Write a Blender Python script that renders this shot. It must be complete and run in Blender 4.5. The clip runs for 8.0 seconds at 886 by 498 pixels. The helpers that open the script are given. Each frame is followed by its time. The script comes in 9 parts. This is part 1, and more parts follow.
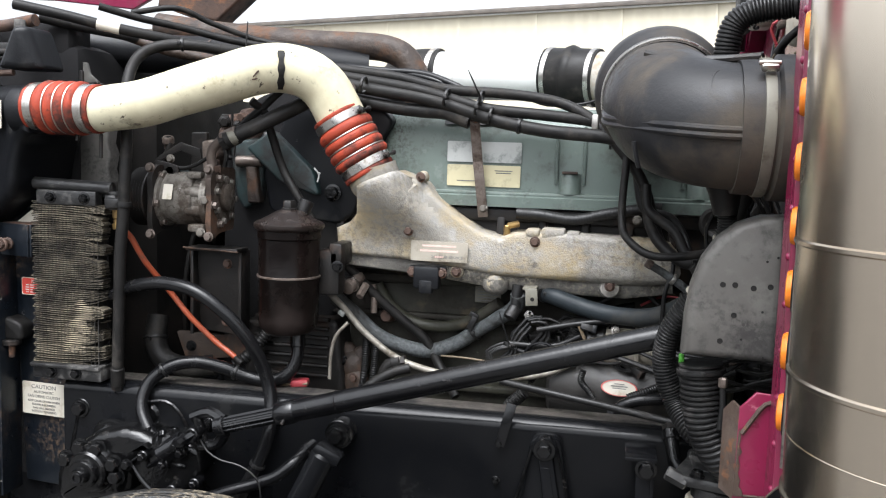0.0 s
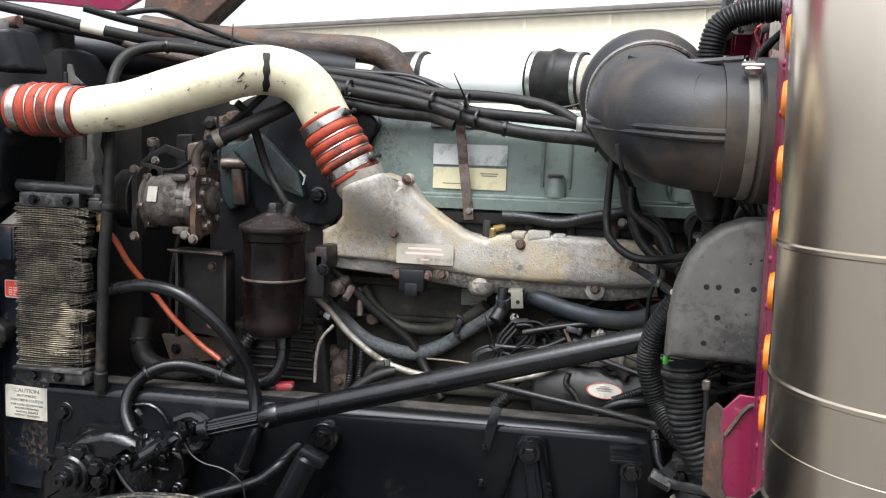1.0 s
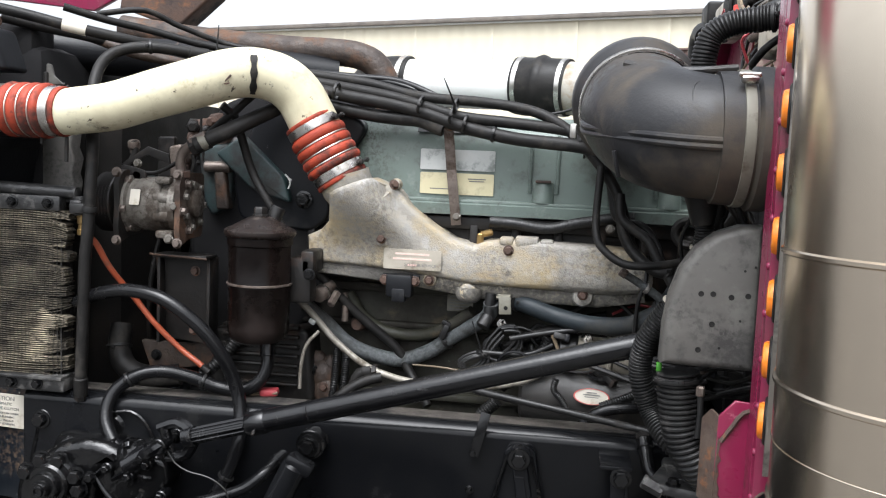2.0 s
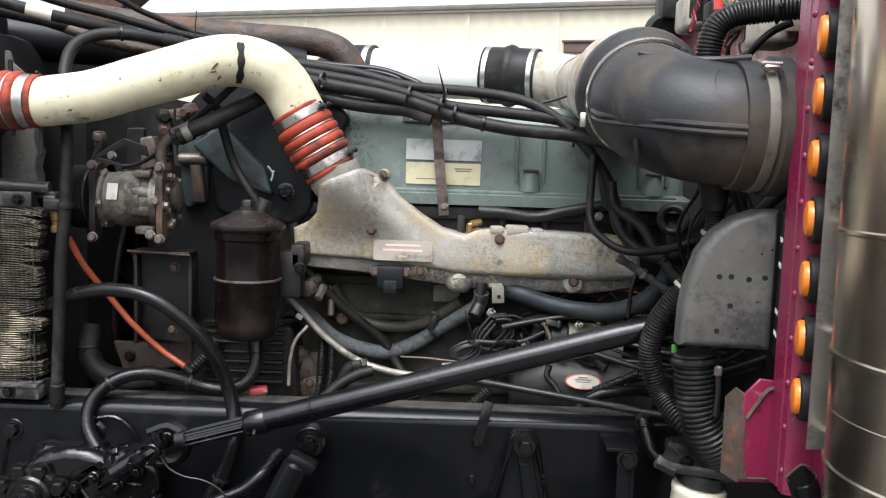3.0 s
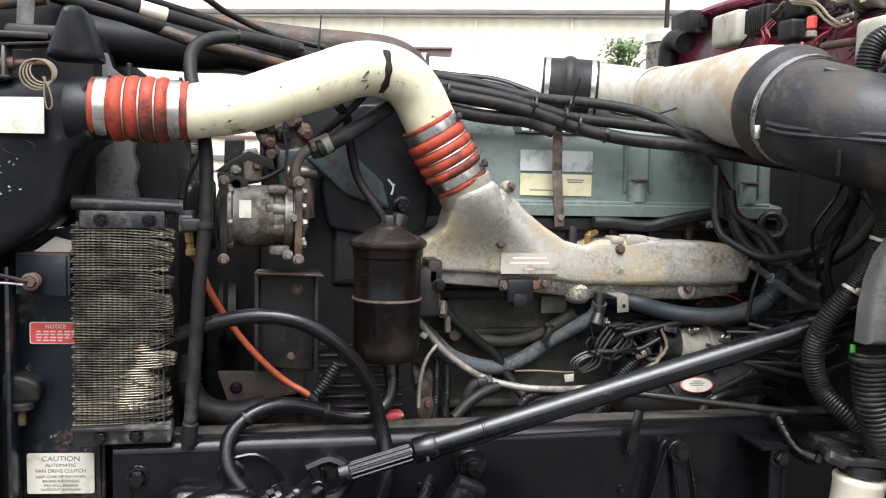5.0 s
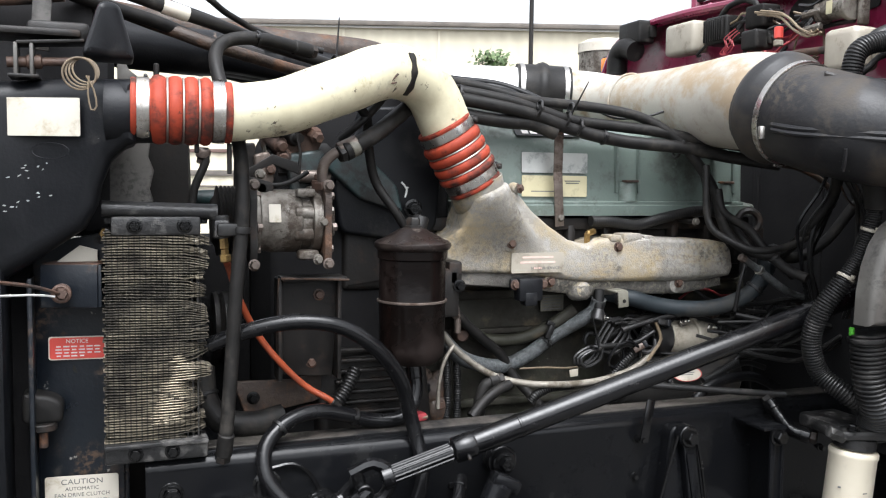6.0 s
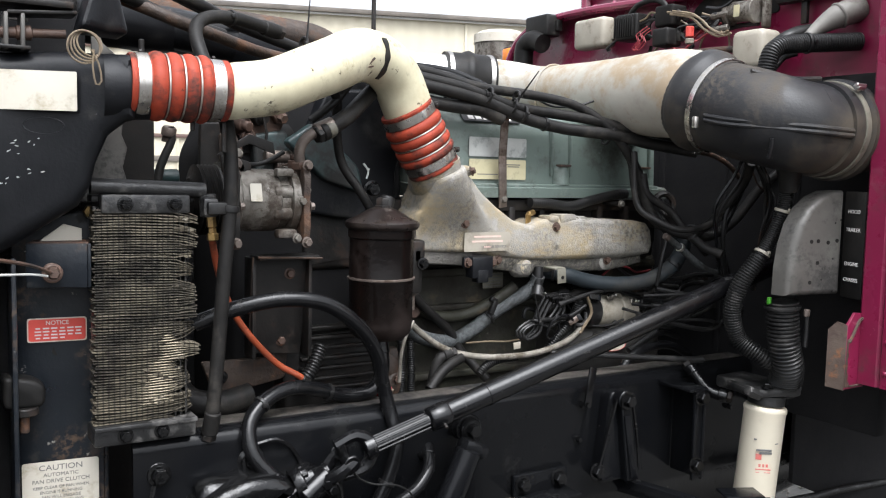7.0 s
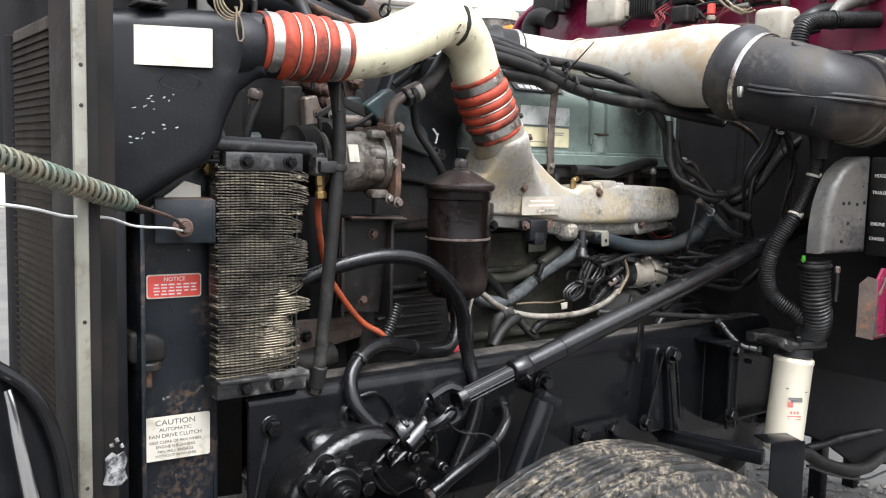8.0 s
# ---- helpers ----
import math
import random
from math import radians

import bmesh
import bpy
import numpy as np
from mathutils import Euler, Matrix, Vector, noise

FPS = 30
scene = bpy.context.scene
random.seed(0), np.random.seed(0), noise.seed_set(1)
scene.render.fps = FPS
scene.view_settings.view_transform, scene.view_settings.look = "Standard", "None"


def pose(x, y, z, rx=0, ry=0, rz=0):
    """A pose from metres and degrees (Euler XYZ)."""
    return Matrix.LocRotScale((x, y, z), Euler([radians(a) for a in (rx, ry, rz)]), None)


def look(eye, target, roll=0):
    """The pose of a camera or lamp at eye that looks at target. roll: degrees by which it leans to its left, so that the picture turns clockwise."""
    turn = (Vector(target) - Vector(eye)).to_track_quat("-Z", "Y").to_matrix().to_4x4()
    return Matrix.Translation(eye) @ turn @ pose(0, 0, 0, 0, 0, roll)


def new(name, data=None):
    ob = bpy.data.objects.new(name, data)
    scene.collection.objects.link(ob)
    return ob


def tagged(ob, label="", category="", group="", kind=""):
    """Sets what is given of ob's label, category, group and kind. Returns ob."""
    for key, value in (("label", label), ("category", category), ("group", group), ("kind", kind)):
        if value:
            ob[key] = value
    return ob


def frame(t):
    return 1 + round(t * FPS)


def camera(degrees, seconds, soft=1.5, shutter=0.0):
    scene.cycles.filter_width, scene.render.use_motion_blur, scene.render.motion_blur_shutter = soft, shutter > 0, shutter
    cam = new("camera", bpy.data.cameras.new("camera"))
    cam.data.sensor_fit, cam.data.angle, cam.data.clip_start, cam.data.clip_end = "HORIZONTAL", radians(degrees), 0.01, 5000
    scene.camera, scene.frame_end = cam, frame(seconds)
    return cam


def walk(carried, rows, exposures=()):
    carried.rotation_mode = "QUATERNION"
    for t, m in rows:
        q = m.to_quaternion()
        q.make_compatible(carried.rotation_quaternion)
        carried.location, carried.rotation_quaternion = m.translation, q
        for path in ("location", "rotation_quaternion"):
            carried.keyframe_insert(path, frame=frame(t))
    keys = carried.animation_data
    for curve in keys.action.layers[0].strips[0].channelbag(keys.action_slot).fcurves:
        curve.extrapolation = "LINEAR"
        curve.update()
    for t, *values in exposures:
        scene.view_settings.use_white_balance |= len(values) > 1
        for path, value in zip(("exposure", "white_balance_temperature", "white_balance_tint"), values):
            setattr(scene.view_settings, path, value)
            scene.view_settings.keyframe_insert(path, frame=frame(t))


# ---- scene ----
cam = camera(53.3, 8.0, soft=1.17)
PATH = [
    (0, (0.01, -0.032, 1.629), (-0.372, 1.919, 1.411), 1.8),
    (0.5, (0.016, -0.031, 1.626), (-0.354, 1.923, 1.412), 1.8),
    (1, (0.018, -0.029, 1.627), (-0.341, 1.927, 1.418), 1.9),
    (1.5, (0.013, -0.03, 1.626), (-0.328, 1.931, 1.43), 2.2),
    (2.8, (-0.199, -0.025, 1.621), (-0.292, 1.963, 1.422), 2.1),
    (3, (-0.251, -0.038, 1.614), (-0.283, 1.951, 1.409), 1.9),
    (3.5, (-0.388, -0.034, 1.61), (-0.298, 1.951, 1.384), 2.5),
    (4, (-0.557, 0.054, 1.617), (-0.419, 2.038, 1.409), 3.1),
    (4.5, (-0.735, 0.075, 1.614), (-0.467, 2.05, 1.446), 3.2),
    (4.7, (-0.813, 0.059, 1.614), (-0.495, 2.026, 1.442), 2.5),
    (5.8, (-1.184, 0.097, 1.579), (-0.539, 1.983, 1.41), 0.4),
    (6, (-1.237, 0.128, 1.584), (-0.537, 1.995, 1.434), 0.7),
    (6.5, (-1.358, 0.174, 1.582), (-0.504, 1.978, 1.445), 1.9),
    (7, (-1.513, 0.176, 1.569), (-0.474, 1.877, 1.396), 1.3),
    (7.5, (-1.661, 0.197, 1.556), (-0.482, 1.8, 1.351), 0.8),
    (8, (-1.835, 0.3, 1.514), (-0.636, 1.889, 1.315), 1.4),
]
walk(cam, [(t, look(eye, target, roll)) for t, eye, target, roll in PATH], exposures=[(0.0, 1.60, 6150, 10), (1.5, 1.57, 6150, 10), (3.0, 1.46, 6150, 10), (3.5, 1.60, 6150, 10), (4.0, 1.79, 6150, 10), (4.5, 1.75, 6150, 10), (6.0, 1.60, 6150, 10), (7.0, 1.48, 6150, 10), (7.5, 1.90, 6150, 10), (8.0, 1.90, 6150, 10)])

# ---- light: overcast sky, weak wide sun ----
SUN_ELEV, SUN_ROT = 62.0, 190.0
sky_world = bpy.data.worlds.new("overcast_sky")
scene.world = sky_world
sky_world.use_nodes = True
wn, wl = sky_world.node_tree.nodes, sky_world.node_tree.links
sky = wn.new("ShaderNodeTexSky")
sky.sky_type, sky.sun_disc = "NISHITA", False
sky.sun_elevation, sky.sun_rotation = radians(SUN_ELEV), radians(SUN_ROT)
sky.air_density, sky.dust_density = 1.0, 6.0
pale = wn.new("ShaderNodeHueSaturation")
pale.inputs["Saturation"].default_value = 0.12
wl.new(sky.outputs["Color"], pale.inputs["Color"])
wl.new(pale.outputs["Color"], wn["Background"].inputs["Color"])
wn["Background"].inputs["Strength"].default_value = 0.15
sun = new("sun", bpy.data.lights.new("sun", "SUN"))
sun.data.energy, sun.data.angle, sun.data.color = 0.9, radians(50), (1.0, 0.98, 0.96)
sun_dir = Vector((math.sin(radians(SUN_ROT)) * math.cos(radians(SUN_ELEV)), math.cos(radians(SUN_ROT)) * math.cos(radians(SUN_ELEV)), math.sin(radians(SUN_ELEV))))
sun.matrix_world = look(sun_dir * 20, (0, 0, 0))


# ---- materials ----
def surf(name, base, base2=None, rough=(0.4, 0.7), metal=0.0, scale=14.0, dirt=None, amount=0.35, dirt_scale=5.0, bump=0.15, bump_scale=90.0, rough_dirt=0.85, coat=0.0, spec=0.5):
    """A painted, cast or rubber surface: two tones in a fine grain, dirt in larger patches, fine relief."""
    m = bpy.data.materials.new(name)
    m.use_nodes = True
    n, l = m.node_tree.nodes, m.node_tree.links
    bsdf = n["Principled BSDF"]
    bsdf.inputs["Metallic"].default_value = metal
    bsdf.inputs["Coat Weight"].default_value = coat
    bsdf.inputs["Specular IOR Level"].default_value = spec
    co = n.new("ShaderNodeTexCoord").outputs["Object"]

    def noise_tex(sc, detail, rg=0.6):
        t = n.new("ShaderNodeTexNoise")
        t.inputs["Scale"].default_value, t.inputs["Detail"].default_value, t.inputs["Roughness"].default_value = sc, detail, rg
        l.new(co, t.inputs["Vector"])
        return t.outputs["Fac"]

    def ramp(fac, lo, hi):
        r = n.new("ShaderNodeMapRange")
        r.inputs["From Min"].default_value, r.inputs["From Max"].default_value = lo, hi
        l.new(fac, r.inputs["Value"])
        return r.outputs["Result"]

    def mix(fac, a, b):
        x = n.new("ShaderNodeMix")
        x.data_type = "RGBA"
        l.new(fac, x.inputs["Factor"])
        for sock, v in ((x.inputs["A"], a), (x.inputs["B"], b)):
            if isinstance(v, tuple):
                sock.default_value = (*v, 1)
            else:
                l.new(v, sock)
        return x.outputs["Result"]

    grain = noise_tex(scale, 6)
    col = mix(ramp(grain, 0.35, 0.65), base, base2 or tuple(c * 0.7 for c in base))
    r_out = n.new("ShaderNodeMapRange")
    r_out.inputs["From Min"].default_value, r_out.inputs["From Max"].default_value = 0.3, 0.7
    r_out.inputs["To Min"].default_value, r_out.inputs["To Max"].default_value = rough
    l.new(grain, r_out.inputs["Value"])
    rough_sock = r_out.outputs["Result"]
    if dirt:
        patch = ramp(noise_tex(dirt_scale, 10, 0.7), 0.62 - amount * 0.42, 0.75 - amount * 0.42)
        col = mix(patch, col, dirt)
        rm = n.new("ShaderNodeMix")
        l.new(patch, rm.inputs["Factor"])
        l.new(rough_sock, rm.inputs["A"])
        rm.inputs["B"].default_value = rough_dirt
        rough_sock = rm.outputs["Result"]
    l.new(col, bsdf.inputs["Base Color"])
    l.new(rough_sock, bsdf.inputs["Roughness"])
    if bump:
        b = n.new("ShaderNodeBump")
        b.inputs["Strength"].default_value, b.inputs["Distance"].default_value = bump, 0.004
        l.new(noise_tex(bump_scale, 4), b.inputs["Height"])
        l.new(b.outputs["Normal"], bsdf.inputs["Normal"])
    return m



def stain(m, color, amount, scale, rough=0.8, soft=0.1, stretch=(1, 1, 1)):
    """Adds one more layer of marks of their own shape over a surface."""
    n, l = m.node_tree.nodes, m.node_tree.links
    bsdf = n["Principled BSDF"]
    t = n.new("ShaderNodeTexNoise")
    t.inputs["Scale"].default_value, t.inputs["Detail"].default_value, t.inputs["Roughness"].default_value = scale, 8, 0.65
    mp = n.new("ShaderNodeMapping")
    mp.inputs["Scale"].default_value = stretch
    mp.inputs["Location"].default_value = (scale * 1.7, amount * 31.0, 3.1)
    l.new(n.new("ShaderNodeTexCoord").outputs["Object"], mp.inputs["Vector"])
    l.new(mp.outputs["Vector"], t.inputs["Vector"])
    r = n.new("ShaderNodeMapRange")
    r.inputs["From Min"].default_value, r.inputs["From Max"].default_value = 0.62 - amount * 0.42, 0.62 - amount * 0.42 + soft
    l.new(t.outputs["Fac"], r.inputs["Value"])
    x = n.new("ShaderNodeMix")
    x.data_type = "RGBA"
    l.new(r.outputs["Result"], x.inputs["Factor"])
    l.new(bsdf.inputs["Base Color"].links[0].from_socket, x.inputs["A"])
    x.inputs["B"].default_value = (*color, 1)
    l.new(x.outputs["Result"], bsdf.inputs["Base Color"])
    y = n.new("ShaderNodeMix")
    l.new(r.outputs["Result"], y.inputs["Factor"])
    l.new(bsdf.inputs["Roughness"].links[0].from_socket, y.inputs["A"])
    y.inputs["B"].default_value = rough
    l.new(y.outputs["Result"], bsdf.inputs["Roughness"])
    return m


def speckle(m, color, fine, coarse, amount, rough=0.8, reach=0.12):
    """Fine grains of another tone, gathered in larger clouds."""
    n, l = m.node_tree.nodes, m.node_tree.links
    bsdf = n["Principled BSDF"]
    co = n.new("ShaderNodeTexCoord").outputs["Object"]
    facs = []
    for sc, lo, hi in ((fine, 0.46, 0.60), (coarse, 0.60 - amount * 0.4, 0.60 - amount * 0.4 + reach)):
        t = n.new("ShaderNodeTexNoise")
        t.inputs["Scale"].default_value, t.inputs["Detail"].default_value, t.inputs["Roughness"].default_value = sc, 5, 0.65
        mp = n.new("ShaderNodeMapping")
        mp.inputs["Location"].default_value = (fine * 0.13, coarse * 0.7, amount * 9)
        l.new(co, mp.inputs["Vector"])
        l.new(mp.outputs["Vector"], t.inputs["Vector"])
        r = n.new("ShaderNodeMapRange")
        r.inputs["From Min"].default_value, r.inputs["From Max"].default_value = lo, hi
        l.new(t.outputs["Fac"], r.inputs["Value"])
        facs.append(r.outputs["Result"])
    p = n.new("ShaderNodeMath")
    p.operation = "MULTIPLY"
    l.new(facs[0], p.inputs[0])
    l.new(facs[1], p.inputs[1])
    x = n.new("ShaderNodeMix")
    x.data_type = "RGBA"
    l.new(p.outputs["Value"], x.inputs["Factor"])
    l.new(bsdf.inputs["Base Color"].links[0].from_socket, x.inputs["A"])
    x.inputs["B"].default_value = (*color, 1)
    l.new(x.outputs["Result"], bsdf.inputs["Base Color"])
    y = n.new("ShaderNodeMix")
    l.new(p.outputs["Value"], y.inputs["Factor"])
    l.new(bsdf.inputs["Roughness"].links[0].from_socket, y.inputs["A"])
    y.inputs["B"].default_value = rough
    l.new(y.outputs["Result"], bsdf.inputs["Roughness"])
    return m


def ruled(m, pitch, tone):
    """Dark lines at a steady pitch across thin fins, painting the shade of dips at the tubes."""
    n, l = m.node_tree.nodes, m.node_tree.links
    base = n["Principled BSDF"].inputs["Base Color"]
    sep = n.new("ShaderNodeSeparateXYZ")
    l.new(n.new("ShaderNodeTexCoord").outputs["Object"], sep.inputs["Vector"])
    w = n.new("ShaderNodeMath")
    w.operation = "MULTIPLY"
    w.inputs[1].default_value = 2 * math.pi / pitch
    l.new(sep.outputs["X"], w.inputs[0])
    q = n.new("ShaderNodeMath")
    q.operation = "SINE"
    l.new(w.outputs["Value"], q.inputs[0])
    r = n.new("ShaderNodeMapRange")
    r.inputs["From Min"].default_value, r.inputs["From Max"].default_value = -0.95, -0.35
    r.inputs["To Min"].default_value, r.inputs["To Max"].default_value = tone, 1.0
    l.new(q.outputs["Value"], r.inputs["Value"])
    x = n.new("ShaderNodeVectorMath")
    x.operation = "SCALE"
    l.new(base.links[0].from_socket, x.inputs[0])
    l.new(r.outputs["Result"], x.inputs["Scale"])
    l.new(x.outputs["Vector"], base)
    return m


def vary(m, lo, hi):
    """Lets alike pieces of one material differ a little in tone."""
    n, l = m.node_tree.nodes, m.node_tree.links
    base = n["Principled BSDF"].inputs["Base Color"]
    r = n.new("ShaderNodeMapRange")
    r.inputs["To Min"].default_value, r.inputs["To Max"].default_value = lo, hi
    l.new(n.new("ShaderNodeObjectInfo").outputs["Random"], r.inputs["Value"])
    x = n.new("ShaderNodeVectorMath")
    x.operation = "SCALE"
    l.new(base.links[0].from_socket, x.inputs[0])
    l.new(r.outputs["Result"], x.inputs["Scale"])
    l.new(x.outputs["Vector"], base)
    return m


RUBBER = surf("black_rubber", (0.0085, 0.0082, 0.008), (0.015, 0.014, 0.013), (0.4, 0.6), scale=30, dirt=(0.04, 0.036, 0.031), amount=0.2, dirt_scale=14, bump=0.14, spec=0.2)
RUBBER_GLOSS = surf("glossy_black_hose", (0.0045, 0.0045, 0.005), (0.0075, 0.0075, 0.008), (0.12, 0.3), scale=24, dirt=(0.03, 0.028, 0.025), amount=0.1, dirt_scale=9, bump=0.14, bump_scale=60, spec=0.28)
CONDUIT = surf("black_conduit", (0.0075, 0.0075, 0.0078), (0.013, 0.0125, 0.012), (0.32, 0.5), scale=40, dirt=(0.035, 0.032, 0.03), amount=0.14, dirt_scale=12, bump=0.05, spec=0.36)
OILY = surf("oily_black_casting", (0.003, 0.003, 0.0034), (0.005, 0.005, 0.005), (0.05, 0.22), scale=38, dirt=(0.012, 0.011, 0.010), amount=0.12, dirt_scale=16, bump=0.5, bump_scale=60, spec=0.4, rough_dirt=0.4)
RAIL = surf("black_rail_paint", (0.0046, 0.0049, 0.0058), (0.0066, 0.0068, 0.0074), (0.1, 0.24), scale=9, dirt=(0.012, 0.012, 0.012), amount=0.1, dirt_scale=7, bump=0.1, bump_scale=70, spec=0.18, rough_dirt=0.4)
SHAFT = surf("glossy_black_shaft", (0.003, 0.003, 0.0035), (0.005, 0.005, 0.0055), (0.14, 0.3), scale=30, dirt=(0.03, 0.029, 0.028), amount=0.08, dirt_scale=24, bump=0.1, spec=0.42, rough_dirt=0.5)
CREAM = surf("cream_painted_pipe", (0.58, 0.54, 0.385), (0.52, 0.475, 0.33), (0.3, 0.5), scale=10, dirt=(0.30, 0.25, 0.15), amount=0.14, dirt_scale=13, bump=0.05, bump_scale=40)
RED = surf("red_silicone", (0.30, 0.042, 0.018), (0.22, 0.03, 0.014), (0.5, 0.7), scale=22, dirt=(0.05, 0.02, 0.015), amount=0.34, dirt_scale=14, bump=0.2, spec=0.3)
STEEL = surf("stainless_band", (0.62, 0.60, 0.57), (0.42, 0.40, 0.37), (0.18, 0.4), metal=1.0, scale=30, dirt=(0.22, 0.19, 0.15), amount=0.15, dirt_scale=25, bump=0.03)
WIRE_STEEL = surf("steel_wire", (0.62, 0.6, 0.55), (0.45, 0.42, 0.37), (0.3, 0.5), metal=1.0, scale=40, bump=0)
CAST = surf("cast_aluminium", (0.285, 0.268, 0.235), (0.215, 0.20, 0.175), (0.55, 0.75), metal=0.1, scale=9, dirt=(0.32, 0.255, 0.15), amount=0.4, dirt_scale=5, bump=0.55, bump_scale=260)
GREEN = surf("grey_green_engine_paint", (0.118, 0.15, 0.132), (0.098, 0.125, 0.11), (0.36, 0.55), scale=6, dirt=(0.06, 0.065, 0.055), amount=0.25, dirt_scale=6, bump=0.08)
GREEN_DIRTY = surf("greasy_engine_block", (0.034, 0.034, 0.024), (0.02, 0.019, 0.014), (0.45, 0.7), scale=9, dirt=(0.02, 0.017, 0.014), amount=0.45, dirt_scale=6, bump=0.4, bump_scale=70, spec=0.3)
SHROUD = surf("dusty_brown_shroud", (0.009, 0.0082, 0.0075), (0.0065, 0.006, 0.0056), (0.55, 0.8), scale=7, dirt=(0.016, 0.013, 0.011), amount=0.3, dirt_scale=5, bump=0.2, spec=0.15)
PLASTIC = surf("charcoal_plastic", (0.0045, 0.005, 0.0062), (0.0065, 0.007, 0.0085), (0.34, 0.5), scale=12, dirt=(0.03, 0.029, 0.027), amount=0.12, dirt_scale=5, bump=0.12, bump_scale=150, spec=0.24)
ELBOW = surf("dusty_black_elbow", (0.0135, 0.0137, 0.0152), (0.0215, 0.021, 0.0215), (0.36, 0.54), scale=6, dirt=(0.062, 0.051, 0.039), amount=0.34, dirt_scale=3.5, bump=0.15, bump_scale=120, spec=0.3)
RUST = surf("rusty_steel", (0.075, 0.04, 0.026), (0.04, 0.027, 0.022), (0.55, 0.8), scale=20, dirt=(0.2, 0.085, 0.035), amount=0.22, dirt_scale=10, bump=0.35, bump_scale=110)
DARK_STEEL = surf("grimy_dark_steel", (0.009, 0.0085, 0.0082), (0.015, 0.013, 0.0115), (0.36, 0.62), metal=0.15, scale=24, dirt=(0.04, 0.026, 0.019), amount=0.2, dirt_scale=14, bump=0.2, spec=0.35)
ALU = surf("machined_aluminium", (0.20, 0.185, 0.162), (0.115, 0.103, 0.088), (0.32, 0.55), metal=0.45, scale=20, dirt=(0.05, 0.036, 0.026), amount=0.34, dirt_scale=10, bump=0.3)
BROWN = surf("brown_filter_canister", (0.0035, 0.0025, 0.0023), (0.0075, 0.0048, 0.004), (0.16, 0.4), scale=7, dirt=(0.013, 0.008, 0.0065), amount=0.3, dirt_scale=5, bump=0.12, spec=0.22)
COOLER_CORE = surf("grimy_cooler_core", (0.016, 0.0145, 0.0125), (0.010, 0.009, 0.008), (0.5, 0.75), metal=0.1, scale=40, bump=0.2)
DULL_STEEL = surf("dull_brown_steel", (0.17, 0.14, 0.12), (0.09, 0.07, 0.06), (0.35, 0.55), metal=0.5, scale=30, dirt=(0.05, 0.03, 0.02), amount=0.3, dirt_scale=18, bump=0.15)
BROWN_METAL = surf("worn_brown_lid", (0.026, 0.019, 0.0165), (0.014, 0.010, 0.009), (0.2, 0.36), metal=0.3, scale=18, dirt=(0.05, 0.038, 0.03), amount=0.22, dirt_scale=12, bump=0.15)
MATTE = surf("matte_black", (0.014, 0.0138, 0.0145), (0.019, 0.0186, 0.019), (0.8, 0.95), scale=12, spec=0.08, bump=0.3, bump_scale=40)
DUSTY_TOP = surf("dusty_rail_top", (0.06, 0.053, 0.046), (0.03, 0.026, 0.023), (0.5, 0.75), scale=16, dirt=(0.008, 0.008, 0.008), amount=0.3, dirt_scale=9, spec=0.3, bump=0.4)
FINS = surf("weathered_fin_metal", (0.150, 0.130, 0.096), (0.064, 0.055, 0.040), (0.4, 0.62), metal=0.3, scale=34, dirt=(0.024, 0.02, 0.015), amount=0.36, dirt_scale=12, bump=0.3)
CORE_TUBE = surf("grimy_core_tube", (0.020, 0.0165, 0.0125), (0.014, 0.012, 0.0095), (0.7, 0.9), scale=30, bump=0.1, spec=0.1)
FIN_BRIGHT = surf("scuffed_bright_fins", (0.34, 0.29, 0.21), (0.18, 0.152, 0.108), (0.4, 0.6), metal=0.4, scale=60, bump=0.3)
NAVY = surf("worn_navy_black_plate", (0.0055, 0.0075, 0.011), (0.009, 0.0115, 0.015), (0.26, 0.5), scale=10, dirt=(0.035, 0.032, 0.028), amount=0.12, dirt_scale=18, bump=0.15, spec=0.35)
LABEL = surf("aged_white_label", (0.55, 0.515, 0.44), (0.50, 0.465, 0.39), (0.4, 0.55), scale=9, dirt=(0.34, 0.29, 0.21), amount=0.2, dirt_scale=14, bump=0.02)
LABEL_Y = surf("yellowed_label", (0.50, 0.455, 0.29), (0.44, 0.40, 0.255), (0.35, 0.5), scale=12, dirt=(0.3, 0.27, 0.18), amount=0.2, dirt_scale=14, bump=0.02)
LABEL_S = surf("worn_silver_label", (0.46, 0.47, 0.45), (0.38, 0.39, 0.375), (0.3, 0.5), metal=0.2, scale=14, dirt=(0.22, 0.24, 0.225), amount=0.25, dirt_scale=18, bump=0.02)
LABEL_R = surf("red_label", (0.62, 0.07, 0.05), (0.55, 0.06, 0.045), (0.3, 0.5), scale=14, bump=0.02)
INK = surf("label_ink", (0.10, 0.10, 0.10), (0.15, 0.15, 0.145), (0.5, 0.6), scale=60, bump=0)
INK_R = surf("red_ink", (0.45, 0.07, 0.06), (0.5, 0.12, 0.1), (0.5, 0.6), scale=60, bump=0)
FADED_RED = surf("faded_bright_red_ink", (0.50, 0.10, 0.085), (0.52, 0.2, 0.17), (0.5, 0.6), scale=90, bump=0)
INK_W = surf("white_ink", (0.7, 0.68, 0.66), (0.6, 0.57, 0.55), (0.5, 0.6), scale=60, bump=0)
MAGENTA = surf("burgundy_paint", (0.20, 0.012, 0.05), (0.165, 0.01, 0.04), (0.2, 0.4), scale=6, dirt=(0.09, 0.025, 0.03), amount=0.18, dirt_scale=8, bump=0.04, coat=0.3)
